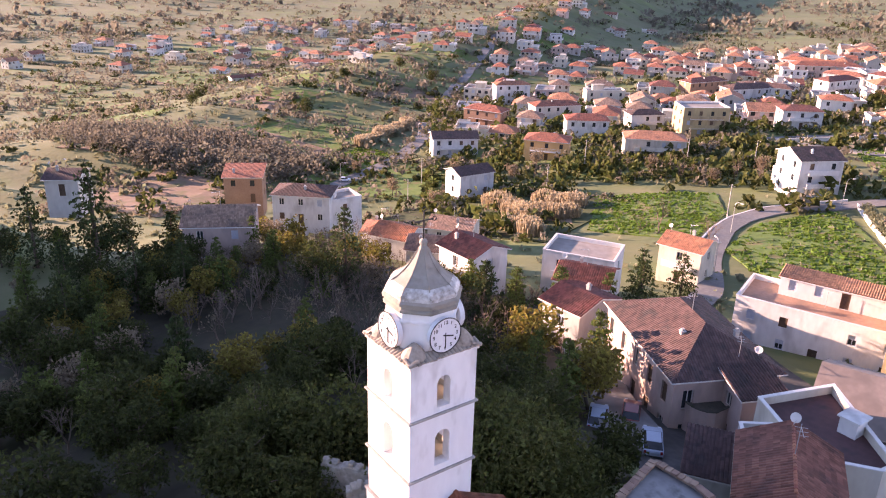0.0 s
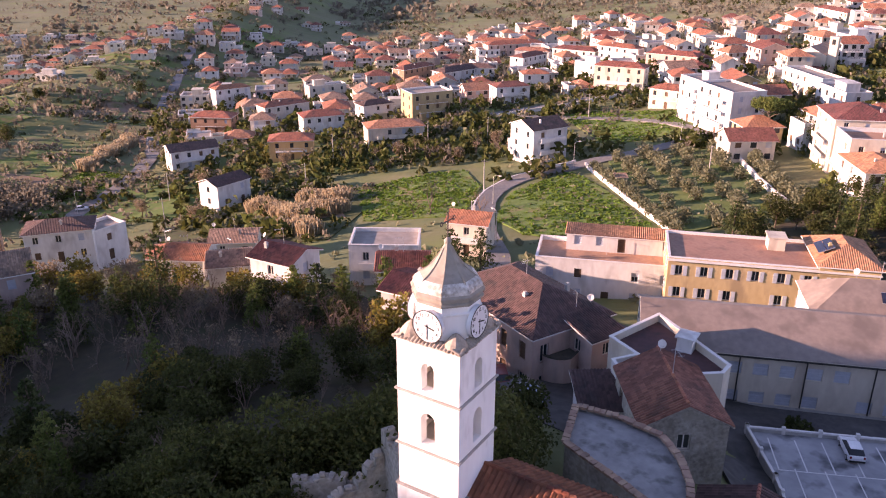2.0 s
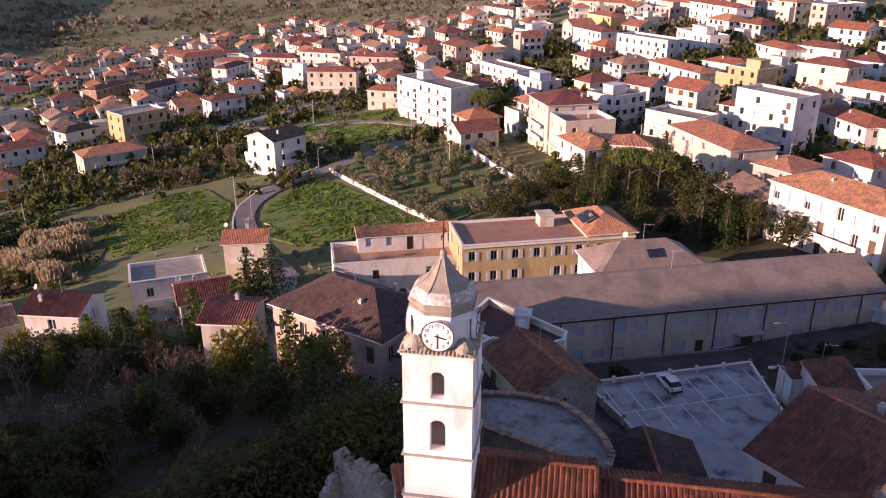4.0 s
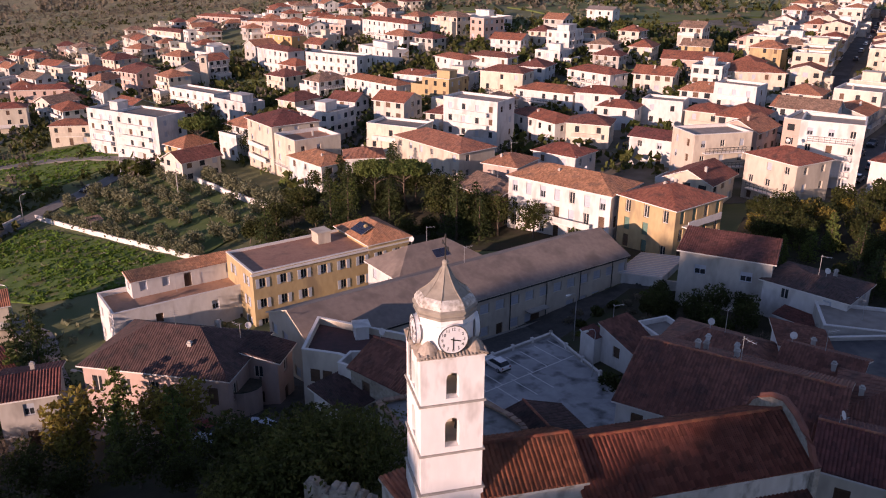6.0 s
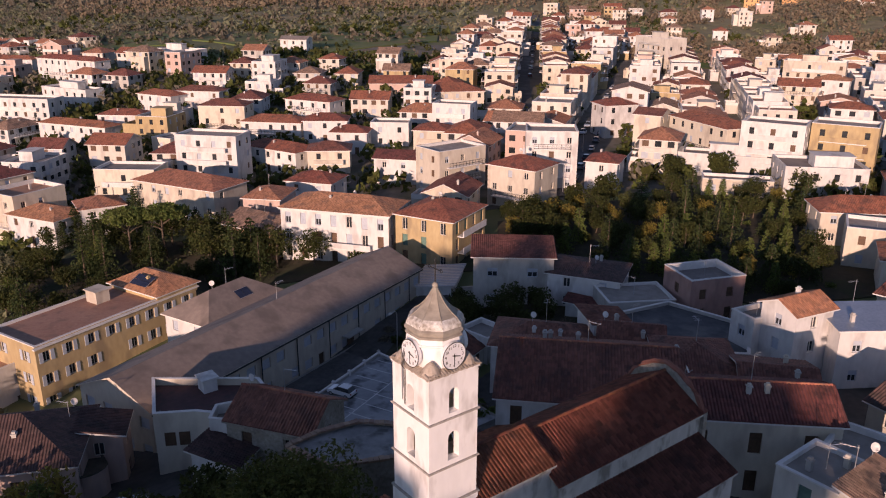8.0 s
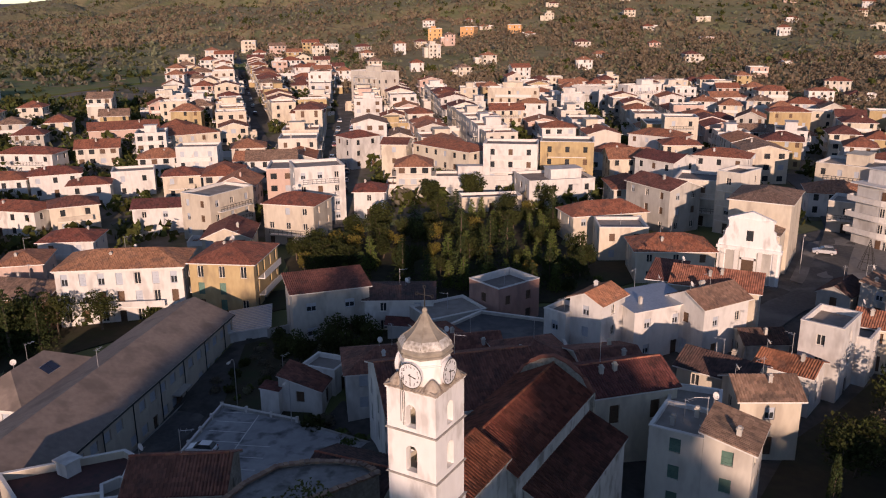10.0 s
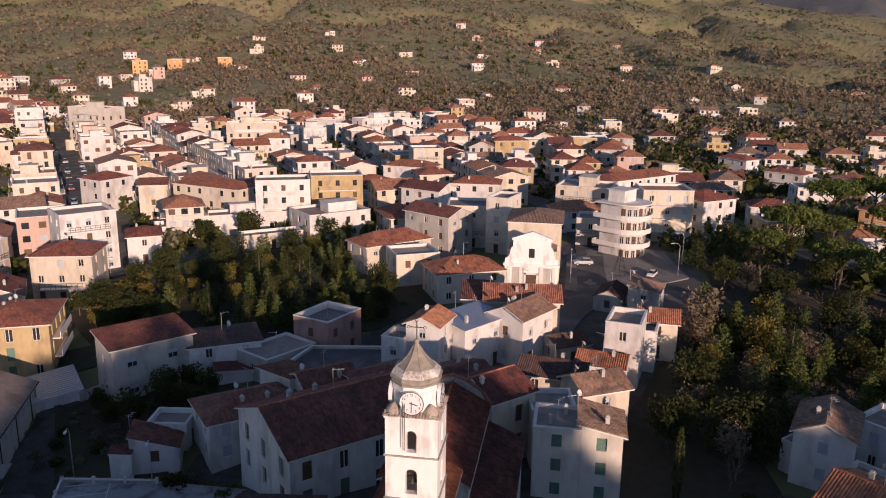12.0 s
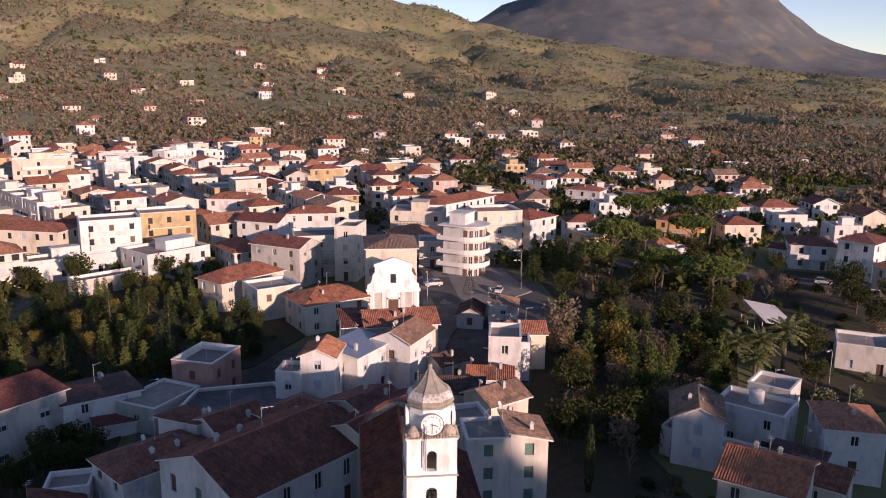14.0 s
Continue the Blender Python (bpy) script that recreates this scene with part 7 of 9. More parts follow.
def quarter(n, centre, size, turn, tall, gap, walls, tiles, tries=14, apart=False):
    """n houses at random in a turned rectangle, set along its grain, clear of streets and each other."""
    c, s = math.cos(radians(turn)), math.sin(radians(turn))
    for _ in range(n):
        for _ in range(tries):
            u, v = frng.uniform(-1, 1) * size[0] / 2, frng.uniform(-1, 1) * size[1] / 2
            x, y = centre[0] + c * u - s * v, centre[1] + s * u + c * v
            if clear_of(x, y, gap):
                break
        else:
            continue
        TAKEN.append((x, y))
        k = frng.choice(tall)
        roof = frng.choice(("hip", "hip", "hip", "gable", "flat") if k < 3 else ("hip", "hip", "gable", "flat"))
        singles[0] += 1
        house(round(x, 1), round(y, 1), turn + frng.choice((0, 90)) + frng.uniform(-6, 6), frng.uniform(8.5, 13), frng.uniform(7.5, 10), k, roof, frng.choice(walls),
              "slab" if roof == "flat" else frng.choice(tiles), far=True, chimneys=frng.choice((0, 1)), balcony=min(k - 1, 2) if k >= 2 and frng.random() < 0.6 else 0, gap=2.45, win=frng.choice(("std", "wide")),
              wing=frng.choice((0, 1, 1, max(1, k - 1))), joined=apart or singles[0] > 112, sh=2.75, over=0.6, rise=2.0)


# greyer wall mix for the plain: haze is put into the choice of colours
HAZE_DULLED = ("beige", "cream", "grey", "white", "pink", "grey", "cream")
PALE = ("white", "white", "white", "white", "cream", "cream", "cream", "beige", "beige", "yellow", "pink", "grey")
RED = ("red", "red", "orange", "orange", "brown", "old")


def street_row(p0, p1, off, tall, seed, apart=False, hole=0.06, depth=(8.5, 11.5), clear=10.0):
    """Houses wall to wall along both sides of a street, off metres from its middle line, broken where another house stands."""
    rng = random.Random(seed)
    a, c = Vector(p0), Vector(p1)
    u = (c - a).normalized()
    turn = math.degrees(math.atan2(u.y, u.x))
    for side in (-1, 1):
        n, at = Vector((-u.y, u.x)) * side, rng.uniform(0, 4)
        while at < (c - a).length:
            w, d, k = rng.uniform(7.5, 14), rng.uniform(*depth), rng.choice(tall)
            p = a + u * (at + w / 2) + n * (off + d / 2)
            at += w + rng.choice((0.05, 0.05, 0.05, 1.5, 4.0))
            if rng.random() < hole or any((p.x - x) ** 2 + (p.y - y) ** 2 < clear * clear for x, y in TAKEN):
                continue
            for (x0, y0), (x1, y1) in STREETS:
                q = Vector((x1 - x0, y1 - y0))
                f = max(0, min(1, (p - Vector((x0, y0))).dot(q) / q.length_squared))
                if (p - Vector((x0, y0)) - q * f).length < d / 2 + 2.5:
                    break
            else:
                TAKEN.append((p.x, p.y))
                singles[0] += 1
                roof = rng.choice(("hip", "gable", "gable", "flat", "flat"))
                house(round(p.x, 1), round(p.y, 1), turn + (180 if side > 0 else 0), w, d, k, roof, rng.choice(PALE), rng.choice(("slab", "slab", "terracotta")) if roof == "flat" else rng.choice(RED),
                      far=True, chimneys=rng.choice((0, 1, 1)), balcony=k - 1 if rng.random() < 0.65 else 0, gap=2.6, win=rng.choice(("std", "wide", "tall")), wing=rng.choice((0, 0, 1)),
                      joined=apart or singles[0] > 112, sh=2.95, over=0.5, rise=None if roof == "hip" else 1.4)


STREETS += [((160, 81), (300, 194))]
street_row((104, 90), (300, 234), 5.2, (2, 3, 3, 4), 1, clear=9.0)
street_row((158, 79), (300, 194), 4.6, (2, 3, 3), 2, clear=9.0)
street_row((162, 163), (330, 336), 5.0, (2, 3, 3), 3, clear=9.0)
street_row((152, 5), (310, 80), 4.6, (2, 3, 3), 4, clear=9.0)
street_row((120, 84), (290, 208), 0.5, (2, 2, 3), 5, True, 0.12, clear=10.5)
street_row((175, 52), (320, 140), 0.5, (2, 3), 6, True, 0.12, clear=10.5)
quarter(30, (190, 110), (220, 130), 36, (2, 2, 3), 12, PALE, RED)
quarter(34, (105, 200), (150, 130), 45, (2, 2, 3), 14, PALE, RED)
quarter(70, (260, 250), (260, 90), 45, (2, 2, 3), 12.5, PALE, RED, apart=True)
quarter(36, (30, 260), (190, 150), 35, (2, 2, 3), 16, PALE, RED, apart=True)
quarter(44, (230, 10), (190, 110), 10, (2, 2, 3, 3), 13, PALE, RED, apart=True)
quarter(40, (330, 90), (160, 150), 30, (2, 3, 3), 14, PALE, RED, apart=True)
quarter(26, (230, -110), (190, 110), 0, (1, 2, 2), 15, PALE, RED, apart=True)
quarter(72, (-150, 290), (280, 130), 45, (1, 2, 2), 14, HAZE_DULLED, RED, apart=True)
quarter(95, (-280, 420), (340, 180), 40, (1, 2, 2), 14, HAZE_DULLED, RED, apart=True)
quarter(60, (-60, 420), (280, 160), 20, (1, 2, 2), 14, HAZE_DULLED, RED, apart=True)
quarter(30, (-420, 330), (220, 160), 40, (1, 2), 24, HAZE_DULLED, RED, apart=True)
quarter(60, (-640, 440), (460, 200), 35, (1, 2), 18, HAZE_DULLED, RED, apart=True)
quarter(26, (-640, 240), (240, 150), 30, (1, 2), 22, HAZE_DULLED, RED, apart=True)
quarter(14, (-560, 220), (340, 200), 30, (1, 2), 40, HAZE_DULLED, RED, apart=True)
quarter(20, (440, 330), (260, 200), 40, (2, 2, 3), 24, PALE, RED, apart=True)
quarter(14, (400, -60), (200, 160), 10, (1, 2, 2), 28, PALE, RED, apart=True)
quarter(18, (600, 250), (420, 320), 30, (1, 2), 50, PALE, RED, apart=True)
quarter(16, (780, 40), (500, 420), 10, (1, 2), 60, PALE, RED, apart=True)
quarter(10, (520, -170), (380, 160), 0, (1, 2), 45, PALE, RED, apart=True)
for x, y, r, w in ((610, 330, 20, 26), (640, 300, 25, 24), (585, 350, 30, 22)):
    house(x, y, r, w, 12, 3, "flat", "orange", "slab", far=True, chimneys=0, label="long orange-brown apartment slab on the hillside")

# ---- yellow chapel with a square belfry in the north quarter ----
def yellow_chapel(x, y, rot):
    b = thing("chapel", pose(x, y, H(x, y), 0, 0, rot), "pale yellow modern church with square belfry and solar roof", "church")
    bm = bmesh.new()
    box(bm, -6, 6, -8, 8, -3, 6.5)
    vs = [bm.verts.new(p) for p in ((-6, -8, 6.5), (6, -8, 6.5), (0, -8, 9.2), (-6, 8, 6.5), (6, 8, 6.5), (0, 8, 9.2))]
    bm.faces.new((vs[0], vs[1], vs[2]))
    bm.faces.new((vs[4], vs[3], vs[5]))
    part("wall", bm, WALL["cream"], b)
    part("roof", roof_bm(16, 12, 6.5, "gable", 2.7, 0.4), [TILE["fibre"], COPING], b, m=pose(0, 0, 0, 0, 0, 90))
    t = bmesh.new()
    box(t, 6.2, 9.0, -8, -5.4, -3, 13.0)
    box(t, 6.0, 9.2, -8.2, -5.2, 13.0, 13.3)
    part("belfry", t, WALL["cream"], b)
    part("bell_opening", boxes((7.0, 8.2, -8.03, -8.0, 10.6, 12.4)), GLASS, b)
    part("porch", boxes((-8, 5.8, -11.5, -8, -3, 2.6)), WALL["yellow"], b)
    part("porch_roof", boxes((-8.4, 6.2, -12, -8, 2.6, 2.85)), TILE["brown"], b)
    part("rose_window", boxes((-0.8, 0.8, -8.03, -8.0, 4.8, 6.4)), GLASS, b)
    return b


yellow_chapel(-26, 292, -10)


def build_far_town():
    me = bpy.data.meshes.new("far_houses")
    me.from_pydata(FAR_TOWN["verts"], [], FAR_TOWN["faces"])
    for k in FAR_TOWN["slots"]:
        me.materials.append(k)
    me.polygons.foreach_set("material_index", FAR_TOWN["mats"])
    me.uv_layers.new(name="UVMap").data.foreach_set("uv", [c for uv in FAR_TOWN["uvs"] for c in uv])
    me.update()
    return tagged(new("far_houses", me), "pale plastered houses with red tile roofs scattered far off", "houses", kind="stuff")


build_far_town()

# ---- trees ----
def cards(centres, size, rng, aspect=0.6, up=0.0):
    """Leaf cards: one small bent quad at each centre, turned at random."""
    n = len(centres)
    a = rng.normal(size=(n, 3))
    a[:, 2] += up
    a /= np.linalg.norm(a, axis=1)[:, None]
    b = np.cross(a, rng.normal(size=(n, 3)))
    b /= np.linalg.norm(b, axis=1)[:, None]
    s = size * rng.uniform(0.6, 1.35, size=(n, 1))
    fold = np.cross(a, b) * s * 0.3
    v = np.stack([centres - a * s, centres - b * s * aspect + fold, centres + a * s, centres + b * s * aspect + fold], 1)
    return v.reshape(-1, 3), np.arange(4 * n).reshape(-1, 4)


def leaf_mesh(name, centres, size, rng, material, aspect=0.6, up=0.0):
    v, f = cards(np.asarray(centres), size, rng, aspect, up)
    me = bpy.data.meshes.new(name)
    me.from_pydata(v.tolist(), [], f.tolist())
    me.materials.append(material)
    return me


def shell(rng, n, c, r, squash=(1, 1, 1), thick=0.45):
    d = rng.normal(size=(n, 3))
    d /= np.linalg.norm(d, axis=1)[:, None]
    return np.array(c) + d * (r * (1 - thick * rng.random((n, 1)) ** 1.5)) * np.array(squash)


def trunk_bm(rng, h, r, limbs, reach, start=0.35, lean=0.06):
    bm = bmesh.new()
    top = Vector((rng.normal() * lean * h, rng.normal() * lean * h, h))
    mid = top * 0.5 + Vector((rng.normal() * 0.04 * h, rng.normal() * 0.04 * h, 0))
    tube(bm, [(0, 0, -1.5), (0, 0, 0.1), mid, top], r, r * 0.35, 7)
    for i in range(limbs):
        z = h * (start + (0.95 - start) * i / max(1, limbs))
        a = i * 2.4 + rng.random()
        p0 = Vector((top.x * z / h, top.y * z / h, z))
        L = reach * (0.6 + 0.5 * rng.random())
        p2 = p0 + Vector((math.cos(a) * L, math.sin(a) * L, L * (0.35 + 0.5 * rng.random())))
        p1 = p0.lerp(p2, 0.5) + Vector((0, 0, 0.1 * L))
        tube(bm, [p0, p1, p2], r * 0.4, r * 0.1, 5)
    return bm


def finish(name, label, category, bm, leaf_me, leaf_name="crown"):
    b = thing(name, pose(0, 0, -400), label, category)
    part("trunk", bm, BARK, b)
    if leaf_me:
        part(leaf_name, leaf_me, None, b)
    return b


def broadleaf(seed, h, spread, mt, label, n=1350, size=0.26):
    rng = np.random.default_rng(seed)
    pts = []
    k = 13
    for i in range(k):
        a, q = i * 2.4, (i + 0.5) / k
        r = spread * (0.35 + 0.25 * rng.random())
        d = spread * 0.62 * math.sqrt(rng.random())
        z = h * (0.42 + 0.48 * q) * (1 - 0.12 * d / spread)
        pts.append(shell(rng, n // k, (d * math.cos(a), d * math.sin(a), z), r, (1, 1, 0.8)))
    return finish("tree", label, "tree", trunk_bm(rng, h * 0.75, 0.045 * h * 0.5 + 0.08, 7, spread * 0.7), leaf_mesh("crown", np.concatenate(pts), size, rng, LEAF[mt]))


def umbrella_pine(seed, h, spread):
    rng = np.random.default_rng(seed)
    pts = []
    for i in range(16):
        a, d = i * 2.4, spread * 0.75 * math.sqrt((i + 0.5) / 16)
        pts.append(shell(rng, 190, (d * math.cos(a), d * math.sin(a), h * 0.86 + 0.06 * h * rng.random() - 0.10 * h * (d / spread) ** 2), spread * 0.34, (1, 1, 0.55)))
    bm = trunk_bm(rng, h * 0.85, 0.24, 9, spread * 0.8, 0.62, 0.03)
    return finish("pine_tree", "umbrella pine with bare trunk and broad flat green crown", "tree", bm, leaf_mesh("crown", np.concatenate(pts), 0.27, rng, LEAF["pine"], 0.45, 0.4))


def conifer(seed, h, spread, mt="fir", label="dark cedar with layered spreading boughs", n=1500, droop=0.15):
    rng = np.random.default_rng(seed)
    pts = []
    tiers = 15
    for i in range(tiers):
        f = i / tiers
        z, R = h * (0.10 + 0.88 * f), spread * (1 - f) ** 0.8 * (0.8 + 0.4 * rng.random()) + 0.25
        m = max(5, int(11 * (1 - f)))
        for j in range(m):
            a = 2 * math.pi * (j + rng.random()) / m
            q = rng.random((max(6, int(n / tiers / m * (1.4 - f))), 1)) ** 0.6
            L = R * (0.7 + 0.3 * rng.random())
            c = np.concatenate([np.cos(a) * L * q, np.sin(a) * L * q, z - droop * L * q * q], 1) + rng.normal(size=(len(q), 3)) * np.array([0.22, 0.22, 0.10]) * (0.4 + R * 0.22)
            pts.append(c)
    bm = bmesh.new()
    tube(bm, [(0, 0, -1.5), (0, 0, h * 0.5), (0, 0, h * 0.97)], 0.028 * h, 0.03, 7)
    return finish("conifer", label, "tree", bm, leaf_mesh("crown", np.concatenate(pts), 0.27, rng, LEAF[mt], 0.5, -0.3))


def bare_tree(seed, h, withered=0.0, label="bare winter tree with fine branching twigs"):
    rng = np.random.default_rng(seed)
    bm = bmesh.new()
    tips = []
    def grow(p, d, L, r, depth):
        q = p + d * L
        tube(bm, [p, p.lerp(q, 0.5) + Vector(rng.normal(size=3)) * 0.05 * L, q] if depth < 2 else [p, q], r, r * 0.6, 5 if depth < 2 else 3)
        if depth == 4:
            tips.append(q)
            return
        for k in range(3 if depth < 3 else 3):
            nd = (d + Vector(rng.normal(size=3)) * 0.42 + Vector((0, 0, 0.10))).normalized()
            grow(q.lerp(p, 0.25 * rng.random()), nd, L * (0.62 + 0.2 * rng.random()), r * 0.55, depth + 1)
    grow(Vector((0, 0, -1.0)), Vector((0, 0, 1)), h * 0.36, 0.022 * h, 0)
    me = None
    if withered:
        c = np.array([tuple(t) for t in tips])
        c = c[rng.random(len(c)) < withered]
        c = np.repeat(c, 3, 0) + rng.normal(size=(len(c) * 3, 3)) * 0.35
        me = leaf_mesh("crown", c, 0.17, rng, LEAF["rust"])
    b = thing("bare_tree", pose(0, 0, -400), label, "tree")
    part("branchwork", bm, TWIG, b)
    if me:
        part("withered_leaves", me, None, b)
    return b


def cypress(seed, h, r):
    rng = np.random.default_rng(seed)
    z = rng.random(700)
    R = r * np.sin(np.pi * np.clip(0.12 + 0.86 * z, 0, 1)) ** 0.7
    a = rng.random(700) * 2 * np.pi
    q = 0.75 + 0.3 * rng.random(700)
    c = np.stack([np.cos(a) * R * q, np.sin(a) * R * q, 0.2 + z * h], 1)
    bm = bmesh.new()
    tube(bm, [(0, 0, -1.0), (0, 0, h * 0.8)], 0.13, 0.05, 6)
    return finish("cypress", "slim dark green cypress column", "tree", bm, leaf_mesh("crown", c, 0.24, rng, LEAF["fir"], 0.4, 1.6))


def palm(seed, h):
    rng = np.random.default_rng(seed)
    bm = bmesh.new()
    tube(bm, [(0, 0, -1), (0.1, 0, h * 0.5), (0, 0.1, h)], 0.3, 0.24, 8)
    b = thing("palm", pose(0, 0, -400), "date palm with arching pale green fronds", "tree")
    part("trunk", bm, BARK, b)
    for k in range(28):
        a, el = k * 2.4, 1.2 - 1.6 * k / 28
        L = 2.6 + 0.5 * rng.random()
        fr = bmesh.new()
        pts = []
        for i in range(7):
            t = i / 6
            pts.append(Vector((math.cos(a) * L * t * math.cos(el * (1 - 0.3 * t)), math.sin(a) * L * t * math.cos(el * (1 - 0.3 * t)), h + L * t * math.sin(el) - 1.1 * t * t)))
        side = Vector((-math.sin(a), math.cos(a), 0))
        for i in range(6):
            for s in (-1, 1):
                w = 0.62 * math.sin(math.pi * (0.15 + 0.8 * i / 6))
                p, q = pts[i], pts[i + 1]
                vs = [fr.verts.new(v) for v in (p, q, q + side * s * w * 0.5 - Vector((0, 0, 0.2 * w)), p.lerp(q, 0.3) + side * s * w - Vector((0, 0, 0.35 * w)))]
                fr.faces.new(vs)
        part("frond", fr, LEAF["palm"], b)
    return b


def mound(seed, r, h, mt, name, label, n=380, size=0.28):
    rng = np.random.default_rng(seed)
    pts = []
    for i in range(9):
        a, d = i * 2.4, r * 0.65 * math.sqrt(rng.random())
        pts.append(shell(rng, n // 9, (d * math.cos(a), d * math.sin(a), h * (0.35 + 0.3 * rng.random())), r * 0.5, (1, 1, h / r * 0.9)))
    if name == "bush":
        b = thing(name, pose(0, 0, -400), label, "bush")
        part("foliage", leaf_mesh("crown", np.concatenate(pts), size, rng, LEAF[mt]), None, b)
        return b
    bm = bmesh.new()
    for i in range(4):
        tube(bm, [(0, 0, -0.6), (0.3 * r * math.cos(i * 1.6), 0.3 * r * math.sin(i * 1.6), h * 0.6)], 0.06, 0.02, 4)
    return finish(name, label, "bush", bm, leaf_mesh("crown", np.concatenate(pts), size, rng, LEAF[mt]), "foliage")


def reeds(seed, r, h):
    rng = np.random.default_rng(seed)
    n = 420
    a, d = rng.random(n) * 6.283, r * np.sqrt(rng.random(n))
    x, y = np.cos(a) * d, np.sin(a) * d
    H0 = h * (0.7 + 0.4 * rng.random(n))
    lx, ly = rng.normal(size=n) * 0.35, rng.normal(size=n) * 0.35
    w = 0.055
    vx, vy = np.cos(a * 7) * w, np.sin(a * 7) * w
    v = np.stack([np.stack([x - vx, y - vy, 0 * x - 0.3], 1), np.stack([x + vx, y + vy, 0 * x - 0.3], 1), np.stack([x + lx + 2.2 * vx, y + ly + 2.2 * vy, H0], 1), np.stack([x + lx - 2.2 * vx, y + ly - 2.2 * vy, H0], 1)], 1).reshape(-1, 3)
    me = bpy.data.meshes.new("blades")
    me.from_pydata(v.tolist(), [], np.arange(4 * n).reshape(-1, 4).tolist())
    me.materials.append(LEAF["reed"])
    b = thing("reed_clump", pose(0, 0, -400), "tall clump of dry straw-coloured giant reeds", "reeds")
    tagged(part("reed_stand", me, None, b), kind="stuff")
    return b


PROTO = {
    "oak": [broadleaf(1, 8.0, 3.6, "oak", "evergreen oak with dense dark crown"), broadleaf(2, 6.5, 3.0, "oak", "rounded dark evergreen tree"), broadleaf(3, 9.5, 3.8, "oak", "tall evergreen tree with uneven crown")],
    "ivy": [broadleaf(4, 6.0, 3.6, "oak", "tree smothered in dark ivy", 2000, 0.21)],
    "gold": [broadleaf(5, 7.0, 2.6, "gold", "tree with yellowing autumn leaves", 900, 0.24)],
    "poplar": [conifer(6, 9.5, 2.6, "pine", "upright sunlit green conifer", 1300, 0.05)],
    "pine": [umbrella_pine(7, 9.0, 4.2), umbrella_pine(8, 8.0, 3.4)],
    "fir": [conifer(9, 13.0, 5.0), conifer(10, 10.0, 3.6, "fir", "dark fir with drooping tiers")],
    "bare": [bare_tree(11, 8.0), bare_tree(12, 6.5), bare_tree(13, 7.0, 0.35, "winter tree with a few withered brown leaves")],
    "olive": [mound(14, 1.7, 2.8, "olive", "olive_tree", "small grey-green olive tree", 300, 0.26), mound(15, 1.4, 2.4, "olive", "olive_tree", "small silvery olive tree", 270, 0.24)],
    "bush": [mound(16, 1.8, 1.9, "oak", "bush", "dense dark green bush"), mound(17, 1.6, 1.5, "scrub", "bush", "brown leafless scrub bush", 420, 0.2), mound(18, 1.3, 1.6, "pine", "bush", "bright green garden shrub", 360, 0.2)],
    "ivy_bank": [mound(31, 2.7, 3.2, "ivy", "ivy_bank", "thick bank of dark green ivy over the ruined wall", 2700, 0.115), mound(32, 2.2, 2.6, "ivy", "ivy_bank", "thick bank of dark green ivy over the ruined wall", 2400, 0.115)],
    "cypress": [cypress(19, 9.0, 0.66), cypress(20, 6.0, 0.7)],
    "palm": [palm(21, 5.5)],
    "reed": [reeds(22, 2.6, 2.9)],
    "rust": [broadleaf(23, 6.5, 2.6, "rust", "tree with rust-brown withered leaves", 800, 0.22)],
}
trng = random.Random(33)


def plant(kind, x, y, s=1.0, group="", dz=0.0, which=None):
    src = PROTO[kind][which if which is not None else trng.randrange(len(PROTO[kind]))]
    k = s * trng.uniform(0.85, 1.15)
    o = copy_thing(src, pose(x, y, H(x, y) + dz, 0, 0, trng.uniform(0, 360)) @ Matrix.Scale(k, 4))
    o.scale = (k, k, k * trng.uniform(0.92, 1.1))
    if group:
        o["group"] = group
    return o


def grow(n, poly, kinds, s=1.0, group="", gap=2.6, avoid=True):
    """n plants at random inside a polygon; kinds: names, repeated by their share."""
    xs, ys = [p[0] for p in poly], [p[1] for p in poly]
    put = []
    for _ in range(n * 8):
        if len(put) >= n:
            break
        x, y = trng.uniform(min(xs), max(xs)), trng.uniform(min(ys), max(ys))
        if not inside(poly, x, y) or any((x - a) ** 2 + (y - b) ** 2 < gap * gap for a, b in put):
            continue
        if inside(CLEARING, x, y) or avoid and not clear_of(x, y, 6.5, 4.0):
            continue
        put.append((x, y))
        plant("bare" if inside(THIN_WOOD, x, y) else trng.choice(kinds), x, y, s, group)


# the wood below the tower; it is thin and bare before the palazzo
THIN_WOOD = [(-64, 7), (-71, 18), (-27, 47), (-16, 40), (-20, 34)]
TAKEN += [(-4, 4), (0, 0), (5, 1), (12, 0), (20, 0)]
SOUTH_WOOD = [(-60, -10), (-30, -13), (-8, -9), (-4, -16), (-20, -34), (-60, -36)]
WOOD_EDGE = [(-95, -5), (-60, -12), (-20, -14), (-6, -6), (-5, 8), (-8, 24), (-22, 34), (-34, 48), (-50, 56), (-70, 42), (-95, 28)]
grow(40, [(-34, -12), (-9, -8), (-5, 7), (-6, 22), (-22, 33), (-36, 24), (-36, 0)], ("ivy", "ivy", "bush", "oak", "bush", "bare"), 0.7, "wood below the tower", 2.8)
grow(100, [(-95, -5), (-50, -14), (-34, -10), (-36, 24), (-24, 34), (-36, 48), (-56, 40), (-95, 26)], ("bare", "bare", "oak", "poplar", "fir", "ivy", "gold", "bare", "rust"), 0.85, "wood below the tower", 3.4)
grow(50, [(-100, 22), (-60, 32), (-36, 48), (-40, 62), (-66, 56), (-100, 36)], ("bare", "bare", "bare", "gold", "bush", "rust"), 0.85, "trees above the old houses", 2.6)
